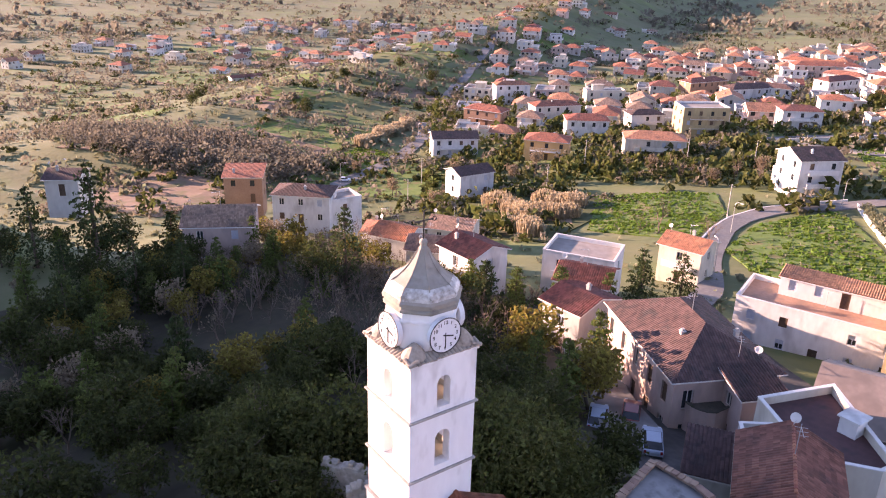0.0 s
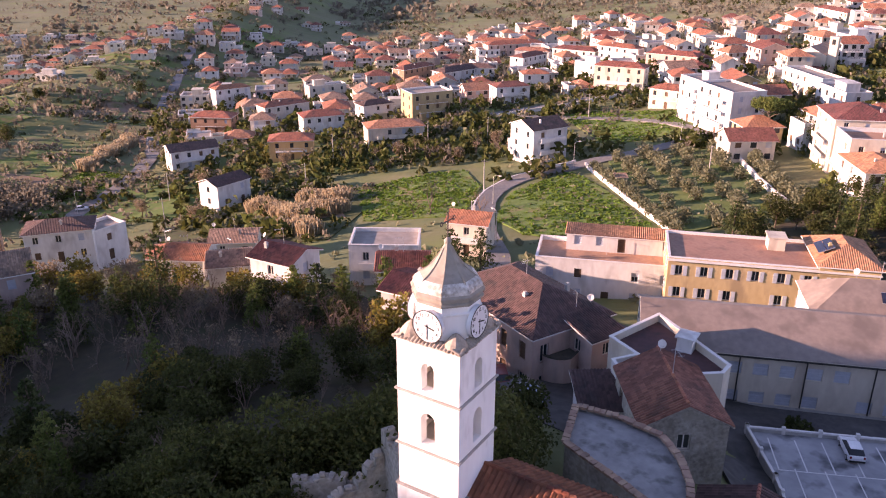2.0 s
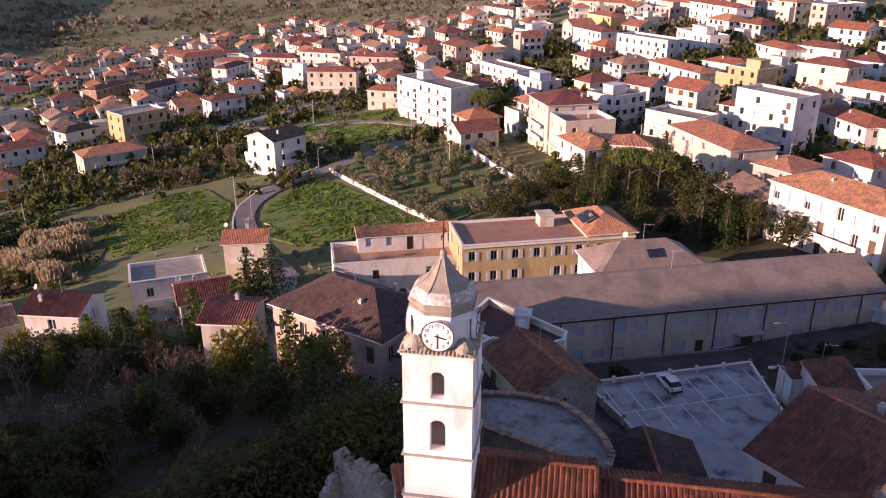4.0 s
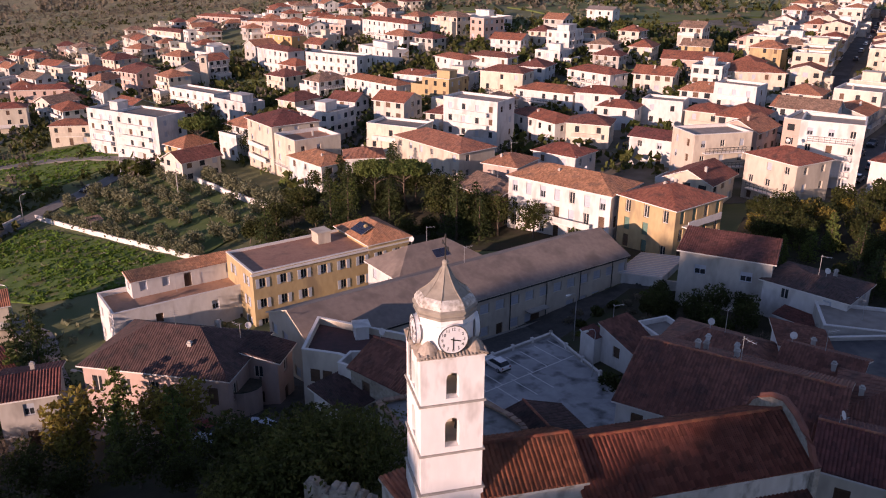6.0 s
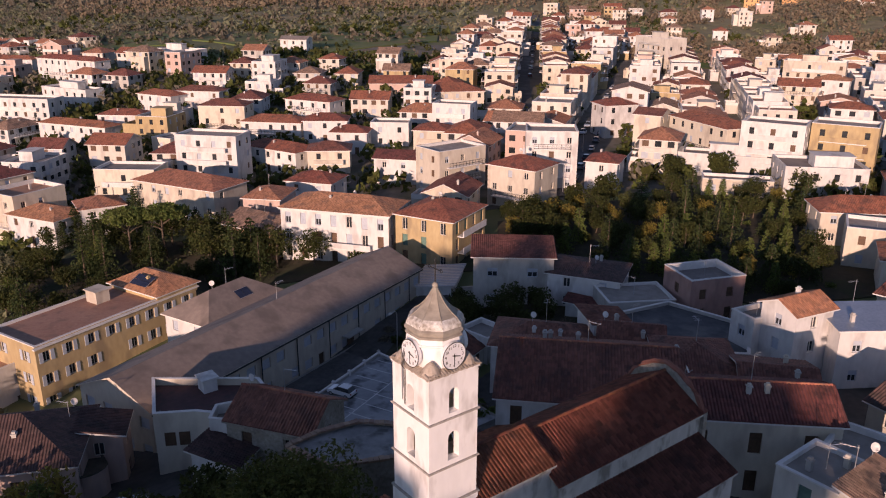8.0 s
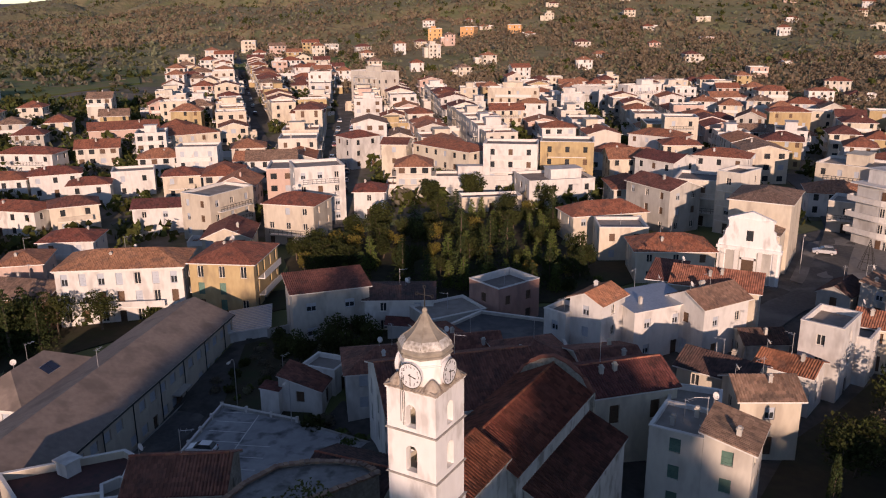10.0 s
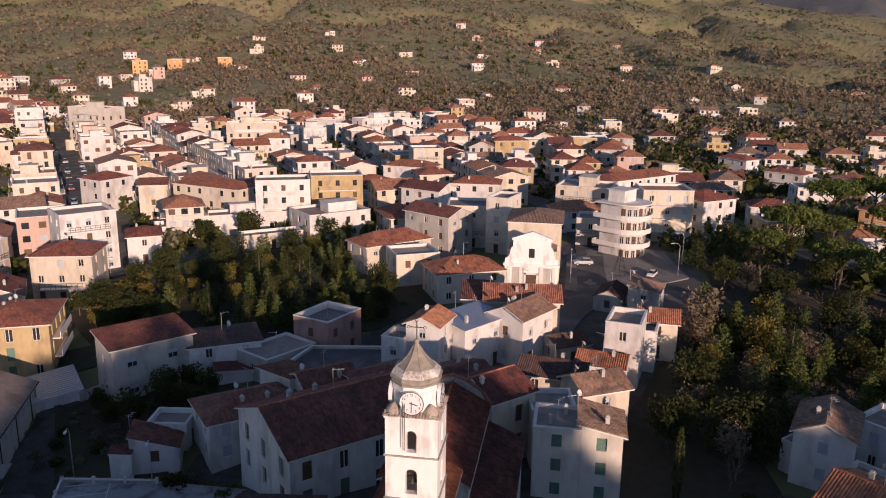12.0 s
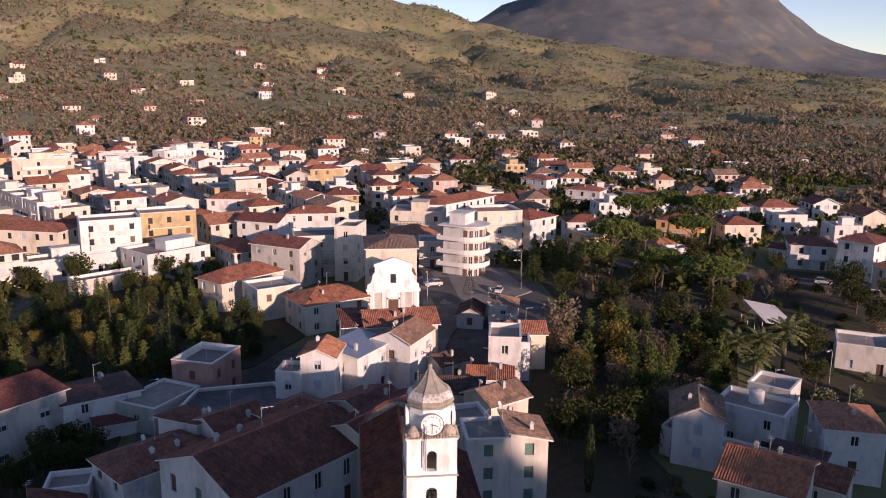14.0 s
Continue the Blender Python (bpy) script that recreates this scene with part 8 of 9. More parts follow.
for x, y, k, s, w in ((-104, 8, "fir", 1.35, 0), (-97, 18, "fir", 0.9, 1), (-112, 0, "fir", 1.0, 0), (-20, 35, "gold", 1.15, None), (-24, 39, "poplar", 1.0, None), (-27, 33, "gold", 1.2, None), (-17, 31, "gold", 1.0, None), (-36, 60, "fir", 0.95, 0), (-39.5, 64, "fir", 0.8, 0), (-40, 74, "fir", 0.85, 0),
                      (-6.5, 9, "ivy", 0.8, None), (-9.5, 8, "ivy", 0.9, None), (-5.8, 13, "ivy", 0.95, None), (-8.5, 15, "ivy", 1.0, None), (-4.5, 18, "ivy", 0.8, None), (-12, 12, "ivy", 0.9, None), (-12, 20, "ivy", 1.0, None), (-6, 22, "oak", 0.8, 1),
                      (-13, -1, "ivy", 0.8, None), (-17, -3, "ivy", 0.8, None), (-20, 2, "ivy", 0.8, None), (-10.5, -2.5, "ivy", 0.7, None), (-15, 4.5, "ivy", 0.75, None)):
    plant(k, x, y, s, "", 0, w)
grow(28, SOUTH_WOOD, ("oak", "ivy", "bush", "bare", "oak", "bush"), 0.9, "wood below the tower", 2.8)
for x, y, s, dz in ((-4.2, 7.6, 1.5, 4.6), (-6.6, 8.6, 1.75, 4.4), (-9.4, 8.2, 1.6, 3.4), (-5.4, 11.2, 1.7, 3.4), (-8.2, 11.6, 1.7, 2.8), (-3.2, 10.6, 1.5, 2.4), (-11.6, 7.4, 1.5, 2.6), (-13.6, 5.8, 1.5, 2.2), (-15.8, 4.2, 1.5, 1.9), (-18.2, 2.8, 1.45, 1.6),
                    (-20.8, 1.4, 1.4, 1.2), (-23.4, 0.2, 1.3, 0.8), (-26.0, -0.8, 1.2, 0.4), (-11.0, 11.0, 1.6, 1.6), (-4.0, 13.8, 1.6, 1.2), (-7.6, 14.6, 1.7, 1.0), (-5.2, 7.0, 1.2, 2.0), (-8.6, 6.8, 1.3, 1.2), (-11.4, -0.8, 1.3, 1.2), (-9.2, -3.4, 1.15, 0.4), (-6.8, -2.8, 1.0, 0.3), (-14.0, -2.4, 1.3, 0.8), (-12.6, 9.4, 1.5, 0.8)):
    plant("ivy_bank", x, y, s, "ivy over the ruin", dz)
for x, y, k, s, w in ((-22.5, 29.0, "poplar", 0.85, None), (-17.5, 28.0, "poplar", 0.8, None), (-36, 47, "poplar", 0.9, None), (-41, 50, "poplar", 1.05, None), (-46, 47, "poplar", 0.95, None), (-38, 56, "poplar", 1.0, None), (-52, 44, "poplar", 0.9, None), (-12.5, 20, "ivy", 1.0, None), (-27, 30, "gold", 1.0, None)):
    plant(k, x, y, s, "", 0, w)
grow(17, [(-130, -14), (-96, -10), (-92, 6), (-104, 30), (-128, 22)], ("oak", "bare", "bare", "gold", "oak", "poplar"), 0.75, "wood below the tower", 3.4, False)
grow(85, [(-84, 6), (-72, 18), (-60, 27), (-46, 31), (-34, 32), (-28, 38), (-40, 56), (-62, 46), (-92, 26)], ("bare", "bare", "poplar", "bare", "gold", "bare", "rust", "poplar", "bare"), 0.68, "wood below the tower", 2.3, False)
for i in range(26):
    x, y = trng.uniform(-72, -38), trng.uniform(-6, 22)
    if inside(CLEARING, x, y):
        plant(trng.choice(("bush", "bush", "ivy", "bare", "bush")), x, y, trng.uniform(0.5, 0.9), "undergrowth in the clearing")
grow(64, [(-86, -4), (-50, -12), (-34, -6), (-30, 26), (-46, 30), (-60, 24), (-86, 12)], ("oak", "poplar", "ivy", "oak", "gold", "poplar", "bare"), 0.82, "wood below the tower", 2.2, False)
# gardens by the palace and white wall
for x, y, k, s, w in ((-20, 186, "pine", 1.55, 0), (-6, 178, "oak", 1.2, 0), (-12, 186, "oak", 1.1, 2), (8, 116, "poplar", 0.95, None), (12, 121, "poplar", 0.9, None), (16, 116, "pine", 1.35, 0), (22, 113, "pine", 1.35, 1), (25, 119, "oak", 1.0, 0), (4, 125, "fir", 0.7, 1), (28, 108, "oak", 1.1, 0),
                      (33, 105, "oak", 1.0, 1), (38, 98, "cypress", 0.8, 0), (34, 96, "oak", 0.9, 1), (43, 88, "gold", 0.7, None), (46, 92, "oak", 0.8, 1), (40, 92, "bush", 1.4, 0), (30, 96, "oak", 1.0, 2), (26, 101, "oak", 0.9, 0), (49, 88, "cypress", 0.7, 1), (44, 80, "bush", 1.5, 0)):
    plant(k, x, y, s, "", 0, w)
grow(12, [(18, 98), (40, 84), (50, 92), (32, 112)], ("oak", "bush", "fir", "oak"), 0.8, "garden trees", 3)
grow(40, [(-12, 96), (6, 92), (24, 92), (38, 96), (28, 118), (4, 130), (-8, 122)], ("fir", "oak", "poplar", "oak", "bush", "fir", "bush"), 0.72, "garden trees", 2.6, False)
grow(22, [(-2, 130), (26, 122), (34, 134), (6, 150)], ("oak", "bush", "olive", "fir"), 0.7, "garden trees", 2.6)
# olive groves in rows
for i in range(11):
    for j in range(4):
        u, v = i / 10, (j + 0.5) / 4
        ax, ay = -52 + u * 33, 158 - u * 50
        bx, by = -29 + u * 26, 178 - u * 50
        if trng.random() < 0.86:
            plant("olive", ax + (bx - ax) * v + trng.uniform(-1, 1), ay + (by - ay) * v + trng.uniform(-1, 1), 1.3, "olive grove")
for i in range(14):
    plant("olive", -1.5 - i * 1.9 + trng.uniform(-1, 1), 131 + i * 3.7, 1.35, "olive row by the white wall")
    plant("olive", -19 - i * 2.6, 108 + i * 3.4, 1.1, "olive row by the low wall")
# dry reeds and hedges in the valley
for x0, y0, x1, y1, n in ((-214, 122, -236, 158, 16), (-124, 106, -101, 100, 14), (-104, 101, -96, 108, 8), (-112, 112, -102, 118, 6), (-98, 94, -90, 90, 5)):
    for k in range(n):
        f = k / n
        plant("reed", x0 + (x1 - x0) * f + trng.uniform(-1.5, 1.5), y0 + (y1 - y0) * f + trng.uniform(-1.5, 1.5), 1.0, "dry reed belt")
plant("bare", -72, 108, 1.0, "", 0, 0)
plant("bare", -75, 106, 0.9, "", 0, 1)
plant("bare", -57, 104, 0.9, "", 0, 0)
grow(26, [(-100, 150), (-75, 160), (-80, 172), (-112, 168), (-128, 150)], ("bare", "rust", "bush", "bare"), 0.8, "garden trees", 3)
grow(34, [(-240, 80), (-130, 80), (-125, 140), (-250, 160)], ("bare", "bare", "bush", "rust", "bush", "olive"), 0.8, "valley trees", 4)
grow(24, [(-330, 90), (-240, 80), (-250, 200), (-330, 240)], ("bare", "bare", "bush", "rust", "oak"), 0.9, "valley trees", 5)
grow(30, [(-260, 200), (-120, 190), (-60, 300), (-260, 330)], ("oak", "bush", "bare", "olive", "cypress", "bush"), 0.75, "garden trees of the plain", 5)
# shaded grove between the town and the old quarter
grow(105, [(64, 66), (76, 78), (92, 72), (118, 62), (124, 40), (104, 36), (92, 22), (80, 24), (74, 34), (70, 48)], ("oak", "poplar", "bush", "oak", "fir", "oak", "gold"), 0.62, "grove", 2.4)
for x, y, s in ((91, 74, 1.0), (97, 71, 0.9), (106, 46, 0.8), (122, 74, 0.9), (128, 66, 1.0), (130, 48, 0.9), (136, 44, 0.8)):
    plant("oak", x, y, s)
grow(16, [(68, 58), (84, 60), (87, 78), (76, 79)], ("oak", "oak", "bush", "gold"), 0.7, "grove", 2.6)
grow(20, [(72, 34), (82, 20), (96, 16), (98, 30), (86, 44)], ("oak", "bush", "bush", "poplar"), 0.6, "grove", 2.0)
# school yard and lanes
grow(16, [(29, 56), (46, 58), (50, 50), (40, 46), (31, 49)], ("oak", "bush", "bush"), 0.55, "yard shrubs", 2.2)
grow(14, [(26, 38), (34, 42), (50, 44), (54, 36), (44, 33), (30, 38)], ("bush", "oak", "bare"), 0.6, "yard shrubs", 2.4)
grow(6, [(26.5, 26), (30, 27), (30.5, 34.5), (28.6, 34.5)], ("bush",), 0.9, "bushes by the car park", 1.4, False)
plant("bush", 12.5, 44.6, 1.0, "", 0, 0)
# town park and the garden below the tower
for x, y, k, s, w in ((121, -54, "pine", 1.55, 0), (106.2, -59.3, "pine", 1.55, 1), (94.7, -65.5, "pine", 1.49, 0), (157.9, -72.2, "pine", 1.62, 0), (163.1, -83.5, "pine", 1.69, 1), (141.8, -81.1, "pine", 1.62, 0), (151.7, -90.7, "pine", 1.62, 0), (116, -48, "pine", 1.49, 1), (134, -66, "pine", 1.49, 1),
                      (128.9, -42.9, "fir", 0.85, 0), (113.7, -58, "fir", 0.6, 1), (126, -36.7, "fir", 0.75, 1), (122, -44, "fir", 0.7, 0), (138, -46, "fir", 0.7, 1), (104, -46, "fir", 0.7, 1), (110, -40, "oak", 1.0, 0), (132, -56, "oak", 1.1, 0), (143, -68, "fir", 0.7, 1),
                      (78.8, -30.9, "rust", 1.45, None), (80.5, -31.5, "poplar", 1.15, None), (76.5, -29.5, "rust", 1.2, None), (79.2, -42.1, "fir", 0.75, 1), (75, -39, "gold", 1.2, None), (67.3, -38.3, "gold", 1.0, None), (64.6, -42.1, "poplar", 0.95, None), (66.5, -40, "poplar", 0.8, None), (46.6, -31.5, "ivy", 1.25, None), (49.5, -33, "oak", 1.0, 0), (44.5, -33.6, "ivy", 0.8, None), (32.5, -22.4, "cypress", 0.9, 0), (46.6, -40.9, "fir", 0.6, 1),
                      (68, -58.1, "palm", 1.2, None), (67.3, -61.8, "palm", 1.25, None), (69.1, -67.1, "palm", 1.3, None), (65, -60, "palm", 1.0, None), (70, -63, "palm", 1.1, None), (72.1, -73.4, "oak", 0.9, 2), (103.7, -100.4, "oak", 1.0, 0), (108, -89, "rust", 0.8, None), (84, -60, "bare", 1.0, 0), (80, -52, "bare", 1.0, 1), (88, -58, "bare", 1.0, 0), (58, -68, "olive", 1.4, 0), (56, -72, "olive", 1.2, 1), (90, -82, "fir", 0.5, 1)):
    plant(k, x, y, s, "", 0, w)
grow(46, [(92, -34), (108, -40), (134, -40), (150, -70), (130, -100), (106, -84), (84, -66), (80, -48)], ("oak", "bare", "bush", "oak", "bare", "rust"), 0.8, "town park", 2.8)
grow(60, [(42, -22), (52, -22), (62, -30), (84, -32), (92, -46), (84, -64), (62, -54), (50, -38), (42, -30)], ("oak", "poplar", "gold", "bush", "bare", "oak", "poplar", "rust", "fir"), 0.85, "garden below the tower", 2.5)
grow(10, [(27, -26), (38, -24), (42, -38), (27, -38)], ("bush", "bare", "bush"), 0.6, "garden below the tower", 2.0)
grow(32, [(56, -70), (84, -68), (108, -88), (130, -100), (118, -120), (62, -98)], ("bush", "olive", "oak", "bare", "bush", "rust"), 0.8, "park edge", 3.0)
grow(20, [(28, 37), (56, 39), (56, 50), (44, 58), (30, 49)], ("oak", "bush", "oak", "bush", "olive"), 0.6, "yard shrubs", 2.2)
# street and garden trees among the town houses
grow(16, [(110, 100), (240, 200), (330, 200), (300, 60), (140, 60)], ("oak", "bush", "bush", "cypress", "olive", "pine"), 0.6, "town garden trees", 6)
grow(18, [(20, 140), (130, 120), (220, 260), (60, 320), (0, 260)], ("oak", "bush", "cypress", "pine", "bare"), 0.7, "town garden trees", 6)
grow(10, [(150, -20), (330, -30), (330, -130), (180, -130)], ("oak", "bush", "bare", "pine"), 0.7, "town garden trees", 7)


# ---- far woods and scrub, uncountable ----
def scatter(name, label, n, where, mt, size, seed, per=9, tall=1.0, category="woods", card=0.34):
    """Clumps of leaf cards over a region given by where(rng, n) -> x, y; one object."""
    rng = np.random.default_rng(seed)
    x, y = where(rng, n)
    z = height(x, y)
    s = size * rng.uniform(0.55, 1.4, len(x))
    d = rng.normal(size=(len(x), per, 3))
    d /= np.linalg.norm(d, axis=2)[:, :, None]
    d[:, :, 2] = np.abs(d[:, :, 2]) * tall
    c = np.stack([x, y, z], 1)[:, None] + d * s[:, None, None] * rng.uniform(0.55, 1.0, (len(x), per, 1))
    c = c.reshape(-1, 3)
    v, f = cards(c, 1.0, rng, 0.75, 0.5)
    k = np.repeat(np.repeat(s * card * 1.5, per), 4)[:, None]
    v = np.repeat(c, 4, 0) + (v - np.repeat(c, 4, 0)) * k
    me = bpy.data.meshes.new(name)
    me.from_pydata(v.tolist(), [], f.tolist())
    me.materials.append(LEAF[mt])
    return tagged(new(name, me), label, category, kind="stuff")


def sector(t0, t1, r0, r1, power=0.5, patchy=None, cut=0.0, scale=90.0):
    """Random places between two bearings (degrees from +y towards +x) and two ranges, thinned where a slow wave is low."""
    def where(rng, n):
        m = n * 4 if patchy is not None else n
        th = np.radians(rng.uniform(t0, t1, m))
        r = (r0 ** (1 / power) + (r1 ** (1 / power) - r0 ** (1 / power)) * rng.random(m)) ** power
        x, y = r * np.sin(th), r * np.cos(th)
        if patchy is not None:
            keep = wave(x, y, scale, patchy) + rng.normal(size=m) * 0.25 > cut
            x, y = x[keep][:n], y[keep][:n]
        return x, y
    return where


def town_places(rng, n):
    """Garden spots among the houses, clear of them and of the streets."""
    m = n * 3
    th, r = np.radians(rng.uniform(-55, 125, m)), 130 + 215 * rng.random(m) ** 0.8
    x, y = r * np.sin(th), r * np.cos(th)
    keep = np.ones(m, bool)
    for a, b in TAKEN:
        keep &= (x - a) ** 2 + (y - b) ** 2 > 52
    for (x0, y0), (x1, y1) in STREETS:
        dx, dy = x1 - x0, y1 - y0
        t = np.clip(((x - x0) * dx + (y - y0) * dy) / (dx * dx + dy * dy), 0, 1)
        keep &= np.hypot(x - x0 - t * dx, y - y0 - t * dy) > 4.5
    for f in ((-85, 125, 26), (-42, 125, 26), (-65, 205, 24), (-30, 145, 30), (120, -20, 22)):
        keep &= np.hypot(x - f[0], y - f[1]) > f[2]
    return x[keep][:n], y[keep][:n]


scatter("garden_greenery", "dark evergreen garden trees and hedges between the town houses", 3300, town_places, "ivy", 2.3, 51, 17, 1.7, "trees", 0.25)
scatter("garden_shrubs", "bright green garden shrubs between the town houses", 700, town_places, "pine", 1.5, 52, 20, 1.4, "shrubs", 0.24)
scatter("garden_bare_trees", "leafless brown garden trees between the town houses", 600, town_places, "scrub", 2.2, 53, 22, 1.8, "trees", 0.18)
scatter("olive_slope", "grey-green olive terraces on the hillside", 19000, sector(6, 130, 480, 1900, 0.75, 1.0, -0.2, 170.0), "olive", 2.1, 41, 4, 1.0, "woods", 0.44)
scatter("brown_wood", "leafless brown woodland at the foot of the hillside", 6500, sector(46, 132, 370, 720, 0.6, 4.0, -0.3, 150.0), "rust", 2.6, 42, 13, 1.7, "woods", 0.22)
scatter("upper_brown_wood", "leafless brown woodland on the hillside", 9500, sector(12, 132, 700, 1300, 0.7, 4.0, -0.1, 150.0), "rust", 2.8, 72, 6, 1.6, "woods", 0.36)
scatter("scrub_slope", "dry brown scrub on the hillside", 6500, sector(8, 130, 400, 2000, 0.7, 2.2, 0.05, 120.0), "scrub", 2.8, 43, 8, 1.3, "woods", 0.34)
scatter("dark_wood", "dark evergreen woodland patches on the hillside", 3000, sector(2, 130, 360, 1900, 0.7, 5.1, 0.25), "ivy", 2.8, 44, 9, 1.3)
scatter("valley_scrub", "leafless brown scrub and hedges on the plain", 3600, sector(-92, 18, 170, 900, 0.7, 3.0, 0.15, 55.0), "scrub", 2.3, 45, 12, 1.4, "woods", 0.20)
scatter("valley_wood", "rusty winter woodland on the plain", 4000, sector(-95, 22, 260, 1500, 0.75, 0.6, 0.25, 80.0), "scrub", 3.0, 46, 12, 1.4, "woods", 0.22)
scatter("valley_green", "dark evergreen hedges on the plain", 2300, sector(-92, 40, 150, 1000, 0.7, 2.0, 0.3, 60.0), "oak", 2.0, 47, 12, 1.3, "woods", 0.28)
scatter("valley_olives", "silvery olive trees on the plain", 3200, sector(-92, 30, 200, 1100, 0.7, 5.5, 0.1, 70.0), "olive", 1.9, 54, 9, 1.1)
def thicket(cx, cy, rx, ry, turn):
    def where(rng, n):
        a, q = rng.random(n) * 2 * np.pi, np.sqrt(rng.random(n)) * (0.85 + 0.25 * rng.random(n))
        u, v, c, s = rx * q * np.cos(a), ry * q * np.sin(a), math.cos(radians(turn)), math.sin(radians(turn))
        return cx + c * u - s * v, cy + s * u + c * v
    return where


scatter("bare_thicket", "leafless brown thicket on the plain", 800, thicket(-245, 66, 62, 22, 28), "scrub", 2.6, 70, 34, 1.9, "woods", 0.10)
scatter("dark_thicket", "shaded dark thicket on the plain", 260, thicket(-222, 62, 40, 12, 28), "scrub", 2.6, 71, 34, 1.9, "woods", 0.10)


def hedge_places(rng, n):
    xs, ys = [], []
    for pts in STRIPS:
        for (x0, y0), (x1, y1) in zip(pts, pts[1:] + pts[:1]):
            if rng.random() < 0.6:
                m = int(math.hypot(x1 - x0, y1 - y0) / 2.2)
                f = np.sort(rng.random(m))
                xs.append(x0 + (x1 - x0) * f + rng.normal(size=m) * 0.7)
                ys.append(y0 + (y1 - y0) * f + rng.normal(size=m) * 0.7)
    return np.concatenate(xs), np.concatenate(ys)


scatter("hedgerows", "leafless brown hedgerows along the field edges", 1, hedge_places, "scrub", 1.7, 60, 11, 1.4, "hedges", 0.2)
scatter("green_hedgerows", "dark evergreen shrubs along the field edges", 1, hedge_places, "oak", 1.4, 61, 11, 1.3, "hedges", 0.22)
def tuft_places(rng, n):
    """Rough spots of the near plain, clear of the tended fields."""
    x, y = sector(-92, 15, 75, 380, 0.6, 4.4, -0.2, 30.0)(rng, n)
    keep = np.ones(len(x), bool)
    for a, b, r in ((-42, 127, 30), (-28, 145, 38), (-85, 125, 26), (-65, 205, 26), (-105, 105, 18)):
        keep &= np.hypot(x - a, y - b) > r
    return x[keep], y[keep]


scatter("meadow_tufts", "dry grass tufts and low weeds on the near plain", 3600, tuft_places, "olive", 0.9, 59, 4, 0.8, "grass", 0.4)
scatter("lowland_wood", "leafless brown wood below the park", 2000, sector(97, 140, 200, 520, 0.6, 3.7, -0.3, 60.0), "rust", 2.4, 55, 12, 1.5, "woods", 0.28)
scatter("lowland_green", "dark evergreen trees below the park", 1500, sector(97, 140, 200, 520, 0.6, 1.7, 0.0, 60.0), "ivy", 2.4, 56, 14, 1.5, "woods", 0.28)
scatter("far_wood", "distant wooded plain", 4500, sector(-100, 30, 800, 2900, 0.7, 1.4, 0.0, 160.0), "scrub", 6.0, 48, 7, 1.2)


def in_fields(polys):
    def where(rng, n):
        xs, ys = [], []
        for poly in polys:
            px, py = np.array([p[0] for p in poly]), np.array([p[1] for p in poly])
            x, y = rng.uniform(px.min(), px.max(), n), rng.uniform(py.min(), py.max(), n)
            ok = np.array([inside(poly, a, b) for a, b in zip(x, y)]) & (wave(x, y, 14, 1.0) + rng.normal(size=n) * 0.5 > -0.3)
            xs.append(x[ok])
            ys.append(y[ok])
        return np.concatenate(xs), np.concatenate(ys)
    return where


scatter("crop_leaves", "leafy green rows of winter vegetables", 5200, in_fields(FIELDS), "crop", 0.5, 57, 5, 0.6, "crop", 0.5)
scatter("field_weeds", "dry grass tufts in the fields", 420, in_fields(FIELDS + ORCHARD), "olive", 0.6, 58, 5, 0.7, "grass", 0.4)


def ridge_places(rng, n):
    a, b = rng.normal(-182, 14, n), rng.uniform(-170, 84, n)
    return a * -SUN_TO.x + b * SUN_TO.y, a * -SUN_TO.y - b * SUN_TO.x


# trees added out of view on the crest, to break up its shadow edge
scatter("ridge_wood", "unseen woodland added on the ridge to dapple the sunlight", 520, ridge_places, "oak", 3.2, 49, 26, 1.4, "woods", 0.3)
for lst in PROTO.values():
    for src in lst:
        for o in (*src.children_recursive, src):
            bpy.data.objects.remove(o)

# ---- small things ----
def street_lamp(x, y, turn, h=6.5):
    b = thing("street_lamp", pose(x, y, H(x, y), 0, 0, turn), "grey steel street lamp with curved arm", "street lamp", "street lamps")
    bm = bmesh.new()
    tube(bm, [(0, 0, -0.8), (0, 0, 0.3), (0, 0, h)], 0.10, 0.05, 8)
    part("pole", bm, STEEL, b)
    am = bmesh.new()
    tube(am, [(0, 0, h - 0.05), (0.25, 0, h + 0.35), (0.7, 0, h + 0.55), (1.3, 0, h + 0.5)], 0.05, 0.04, 6)
    part("arm", am, STEEL, b)
    part("lamp_head", boxes((1.2, 1.85, -0.14, 0.14, h + 0.4, h + 0.56)), FRAME, b)
    return b


def utility_pole(x, y, turn, h=8.0):
    b = thing("utility_pole", pose(x, y, H(x, y), 0, 0, turn), "weathered pole with crossbar", "pole", "utility poles")
    bm = bmesh.new()
    tube(bm, [(0, 0, -1), (0, 0, h)], 0.14, 0.09, 8)
    part("pole", bm, CONC, b)
    part("crossbar", boxes((-0.7, 0.7, -0.05, 0.05, h - 0.6, h - 0.48)), IRON, b)
    for k in (-0.6, 0.6):
        im = bmesh.new()
        lathe(im, [(0.05, h - 0.48), (0.07, h - 0.4), (0.03, h - 0.3)], 8, cx=k)
        part("insulator", im, FRAME, b)
    return b


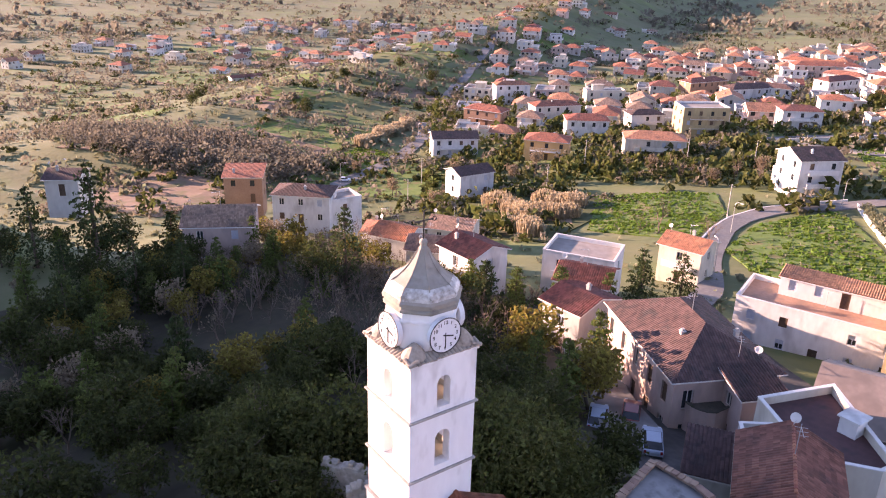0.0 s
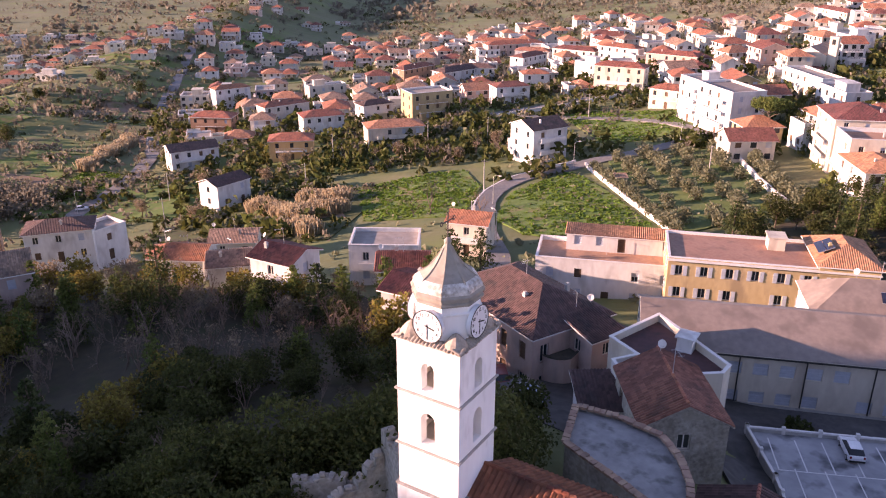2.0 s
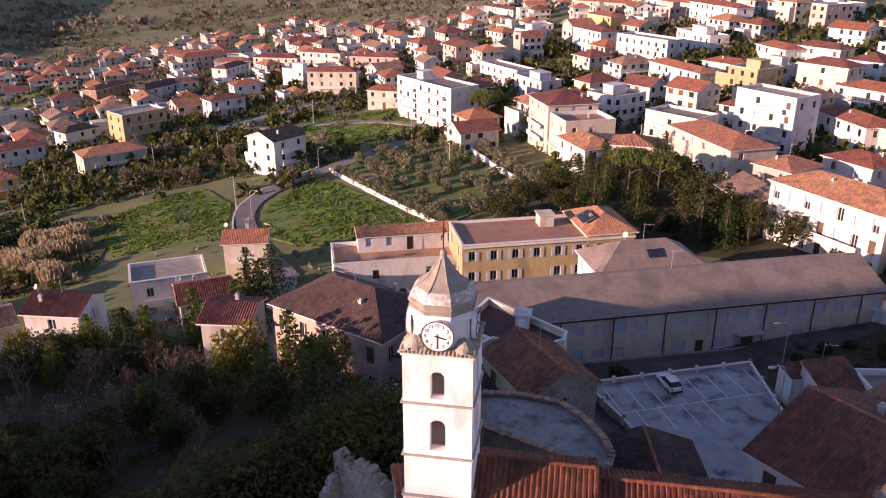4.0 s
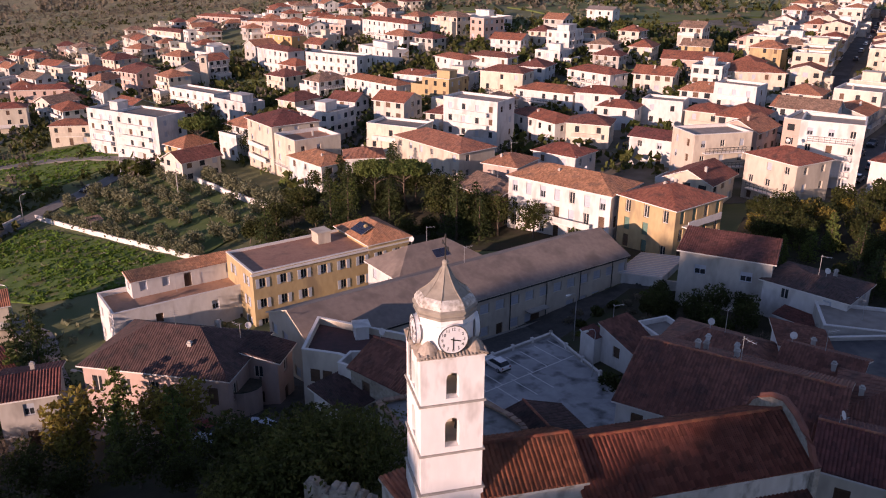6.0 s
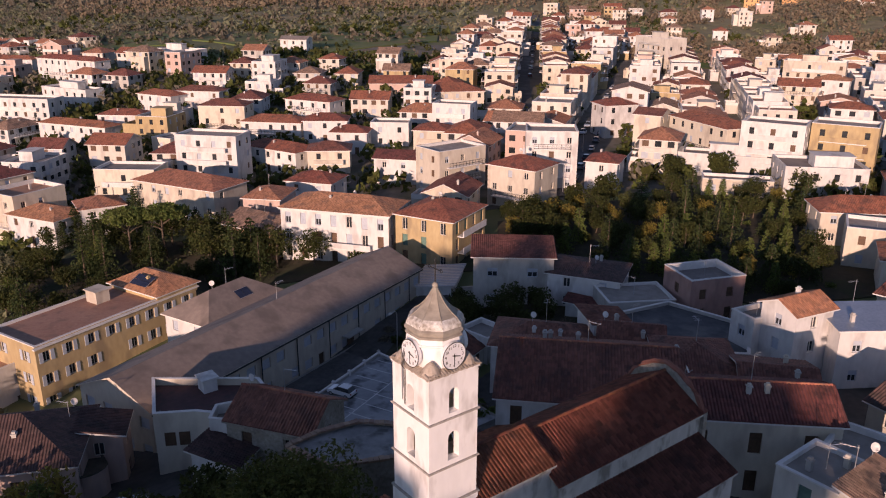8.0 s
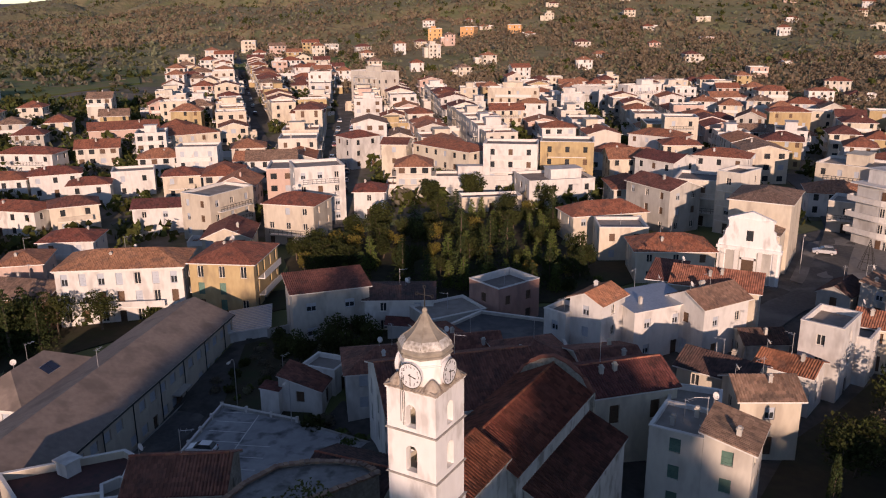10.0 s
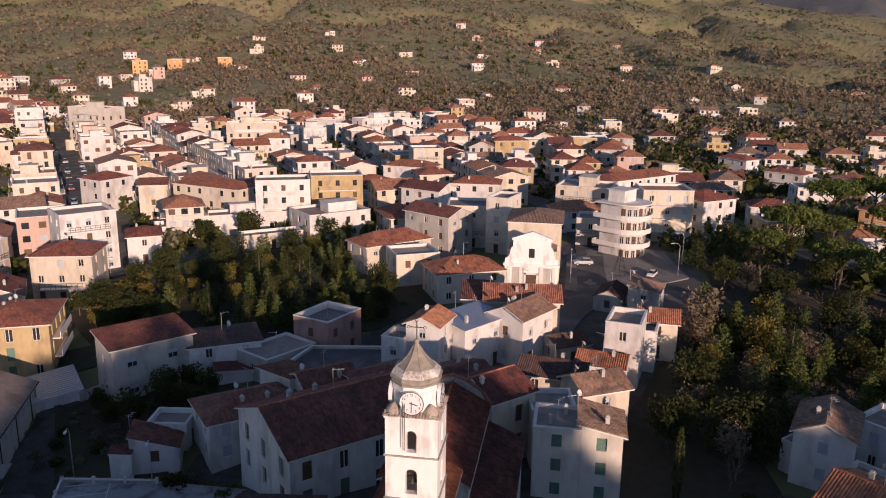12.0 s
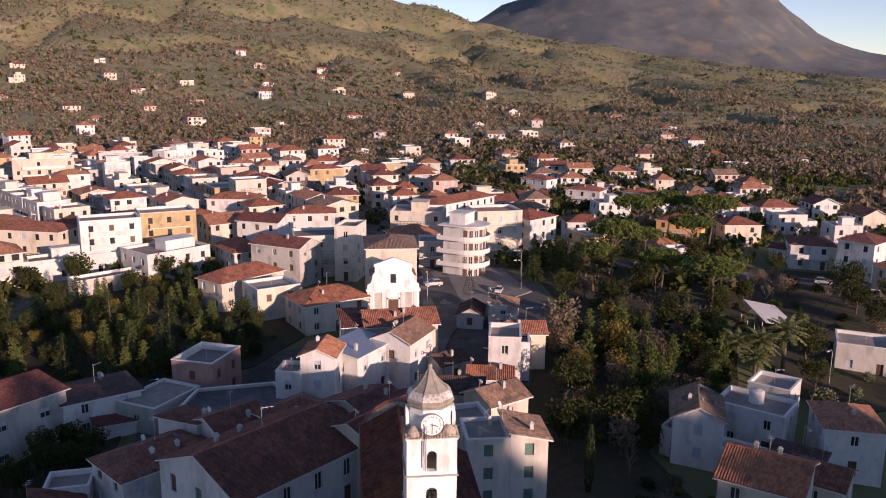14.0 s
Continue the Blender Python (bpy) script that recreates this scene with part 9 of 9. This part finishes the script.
def antenna(x, y, z, h=2.4, turn=30):
    b = thing("tv_antenna", pose(x, y, z, 0, 0, turn), "thin roof aerial with crossed rods", "antenna", "roof aerials")
    bm = bmesh.new()
    tube(bm, [(0, 0, -0.4), (0, 0, h)], 0.035, 0.03, 6)
    part("mast", bm, STEEL, b)
    bm = bmesh.new()
    tube(bm, [(-0.1, 0, h - 0.2), (1.3, 0, h - 0.2)], 0.022, 0.022, 5)
    for k in range(3):
        tube(bm, [(0.1 + 0.5 * k, -0.42 + 0.06 * k, h - 0.2), (0.1 + 0.5 * k, 0.42 - 0.06 * k, h - 0.2)], 0.015, 0.015, 5)
    part("aerial_head", bm, STEEL, b)
    return b


def dish(x, y, z, turn):
    b = thing("satellite_dish", pose(x, y, z, 0, 0, turn), "white round satellite dish on a short bracket", "satellite dish", "roof dishes")
    bm = bmesh.new()
    tube(bm, [(0, 0, -0.3), (0, 0, 0.9)], 0.035, 0.03, 6)
    part("bracket", bm, STEEL, b)
    bm = bmesh.new()
    lathe(bm, [(0.04, 0), (0.22, 0.04), (0.36, 0.10), (0.38, 0.12), (0.35, 0.12), (0.21, 0.06), (0.03, 0.02)], 16)
    bm.transform(Matrix.Translation((0, -0.1, 0.9)) @ Matrix.Rotation(radians(62), 4, "X"))
    part("reflector", bm, COPING, b, smooth=True)
    bm = bmesh.new()
    tube(bm, [(0, -0.15, 0.55), (0, -0.6, 0.95)], 0.02, 0.03, 5)
    part("feed_arm", bm, STEEL, b)
    return b


for x, y, a in ((63.5, -72.2, 120), (108, -10, 0), (118, -32, 90), (128, -34, 90), (98, 84, 36), (112, 96, 216), (130, 108, 36), (152, 124, 216), (-47, 92, 150), (-62, 118, 0), (-58, 152, 60), (-40, 180, 40), (92, -100, 60), (100, -118, 240), (27, 36, 200), (30, 48, 200), (-28, 46, 150), (141, -30, 180), (-176, 92, 40), (-206, 140, 40)):
    street_lamp(x, y, a)
for x, y, a in ((-70, 128, 20), (-112, 168, 60), (-134, 150, 60), (-96, 176, 50), (-140, 92, 30), (-160, 110, 30), (-186, 150, 40), (-30, 196, 10), (-80, 214, 0), (20, 150, 20), (-24, 148, 60), (-120, 122, 40)):
    utility_pole(x, y, a)


def conical_frame(x, y, h=5.5, r=1.5):
    """The bare wire cone standing on the square."""
    b = thing("wire_cone", pose(x, y, H(x, y) + 0.3), "tall conical wire frame standing on the square", "decoration")
    for k in range(8):
        a = k * math.pi / 4
        bm = bmesh.new()
        tube(bm, [(r * math.cos(a), r * math.sin(a), 0), (0, 0, h)], 0.04, 0.03, 5)
        part("strut", bm, IRON, b)
    for f in (0.0, 0.25, 0.5, 0.75):
        bm = bmesh.new()
        q = r * (1 - f)
        tube(bm, [(q * math.cos(i * math.pi / 6), q * math.sin(i * math.pi / 6), f * h + 0.04) for i in range(13)], 0.035, 0.035, 5)
        part("hoop", bm, IRON, b)
    return b


conical_frame(116.2, -20.0)


def canopy_roof():
    """White sheet roof on posts at the edge of the park."""
    cx, cy = 89.2, -74.6
    z = H(cx, cy)
    b = thing("canopy", pose(cx, cy, z, 0, 0, -12), "white sheet canopy roof on steel posts", "shelter")
    bm = boxes((-7.8, 7.8, -3.2, 3.2, 3.7, 3.82))
    bm.transform(Matrix.Rotation(radians(10), 4, "X"))
    part("roof_sheet", bm, COPING, b)
    for px in (-7, -2.4, 2.4, 7):
        for py in (-2.8, 2.8):
            bm = bmesh.new()
            tube(bm, [(px, py, -1.0), (px, py, 3.7 + 0.17 * py)], 0.07, 0.07, 6)
            part("post", bm, STEEL, b)
    return b


canopy_roof()


def water_tank(x, y, z):
    b = thing("water_tank", pose(x, y, z), "white round water tank on a flat roof", "tank")
    bm = bmesh.new()
    lathe(bm, [(1.0, 0), (1.05, 0.1), (1.05, 1.7), (0.9, 1.85), (0.4, 1.95)], 20)
    part("barrel", bm, COPING, b, smooth=False)
    bm = bmesh.new()
    lathe(bm, [(0.3, 1.9), (0.32, 2.05), (0.1, 2.08)], 12)
    part("lid", bm, STEEL, b)
    return b


water_tank(47.6, -51.0, -3.6)


def hut(x, y, turn):
    b = thing("hut", pose(x, y, H(x, y), 0, 0, turn), "small rough stone hut by the low wall", "hut")
    part("wall", boxes((-1.3, 1.3, -1.0, 1.0, -1, 2.1)), WALL["stone"], b)
    part("roof", roof_bm(2.6, 2.0, 2.1, "shed", 0.4, 0.2), [TILE["old"], WALL["stone"]], b)
    part("door", boxes((-0.4, 0.4, -1.04, -1.0, 0, 1.7)), WOOD, b)
    return b


hut(-41, 139, 35)


# aerials and dishes on the nearer roofs
drng = random.Random(5)
bpy.context.view_layer.update()
for ob in [o for o in scene.collection.objects if o.parent is None and o.type == "EMPTY" and o.name.split(".")[0] in ("house", "palace", "terrace_house", "apartment_house", "palazzo", "school")]:
    c = ob.matrix_basis.translation
    if math.hypot(c.x, c.y) > 130:
        continue
    rf = [k for k in ob.children if k.name.split(".")[0] == "roof"]
    if not rf or drng.random() < 0.25:
        continue
    vs = [v.co for v in rf[0].data.vertices]
    zt = max(v.z for v in vs)
    top = [v for v in vs if v.z > zt - 0.01]
    p = ob.matrix_basis @ (sum(top, Vector()) / len(top))
    antenna(p.x, p.y, p.z, drng.uniform(1.6, 2.8), drng.uniform(0, 360))
    if drng.random() < 0.55:
        q = ob.matrix_basis @ (top[0] * 0.8 + (sum(top, Vector()) / len(top)) * 0.2)
        dish(q.x, q.y, p.z - 0.05, drng.uniform(-40, 40))
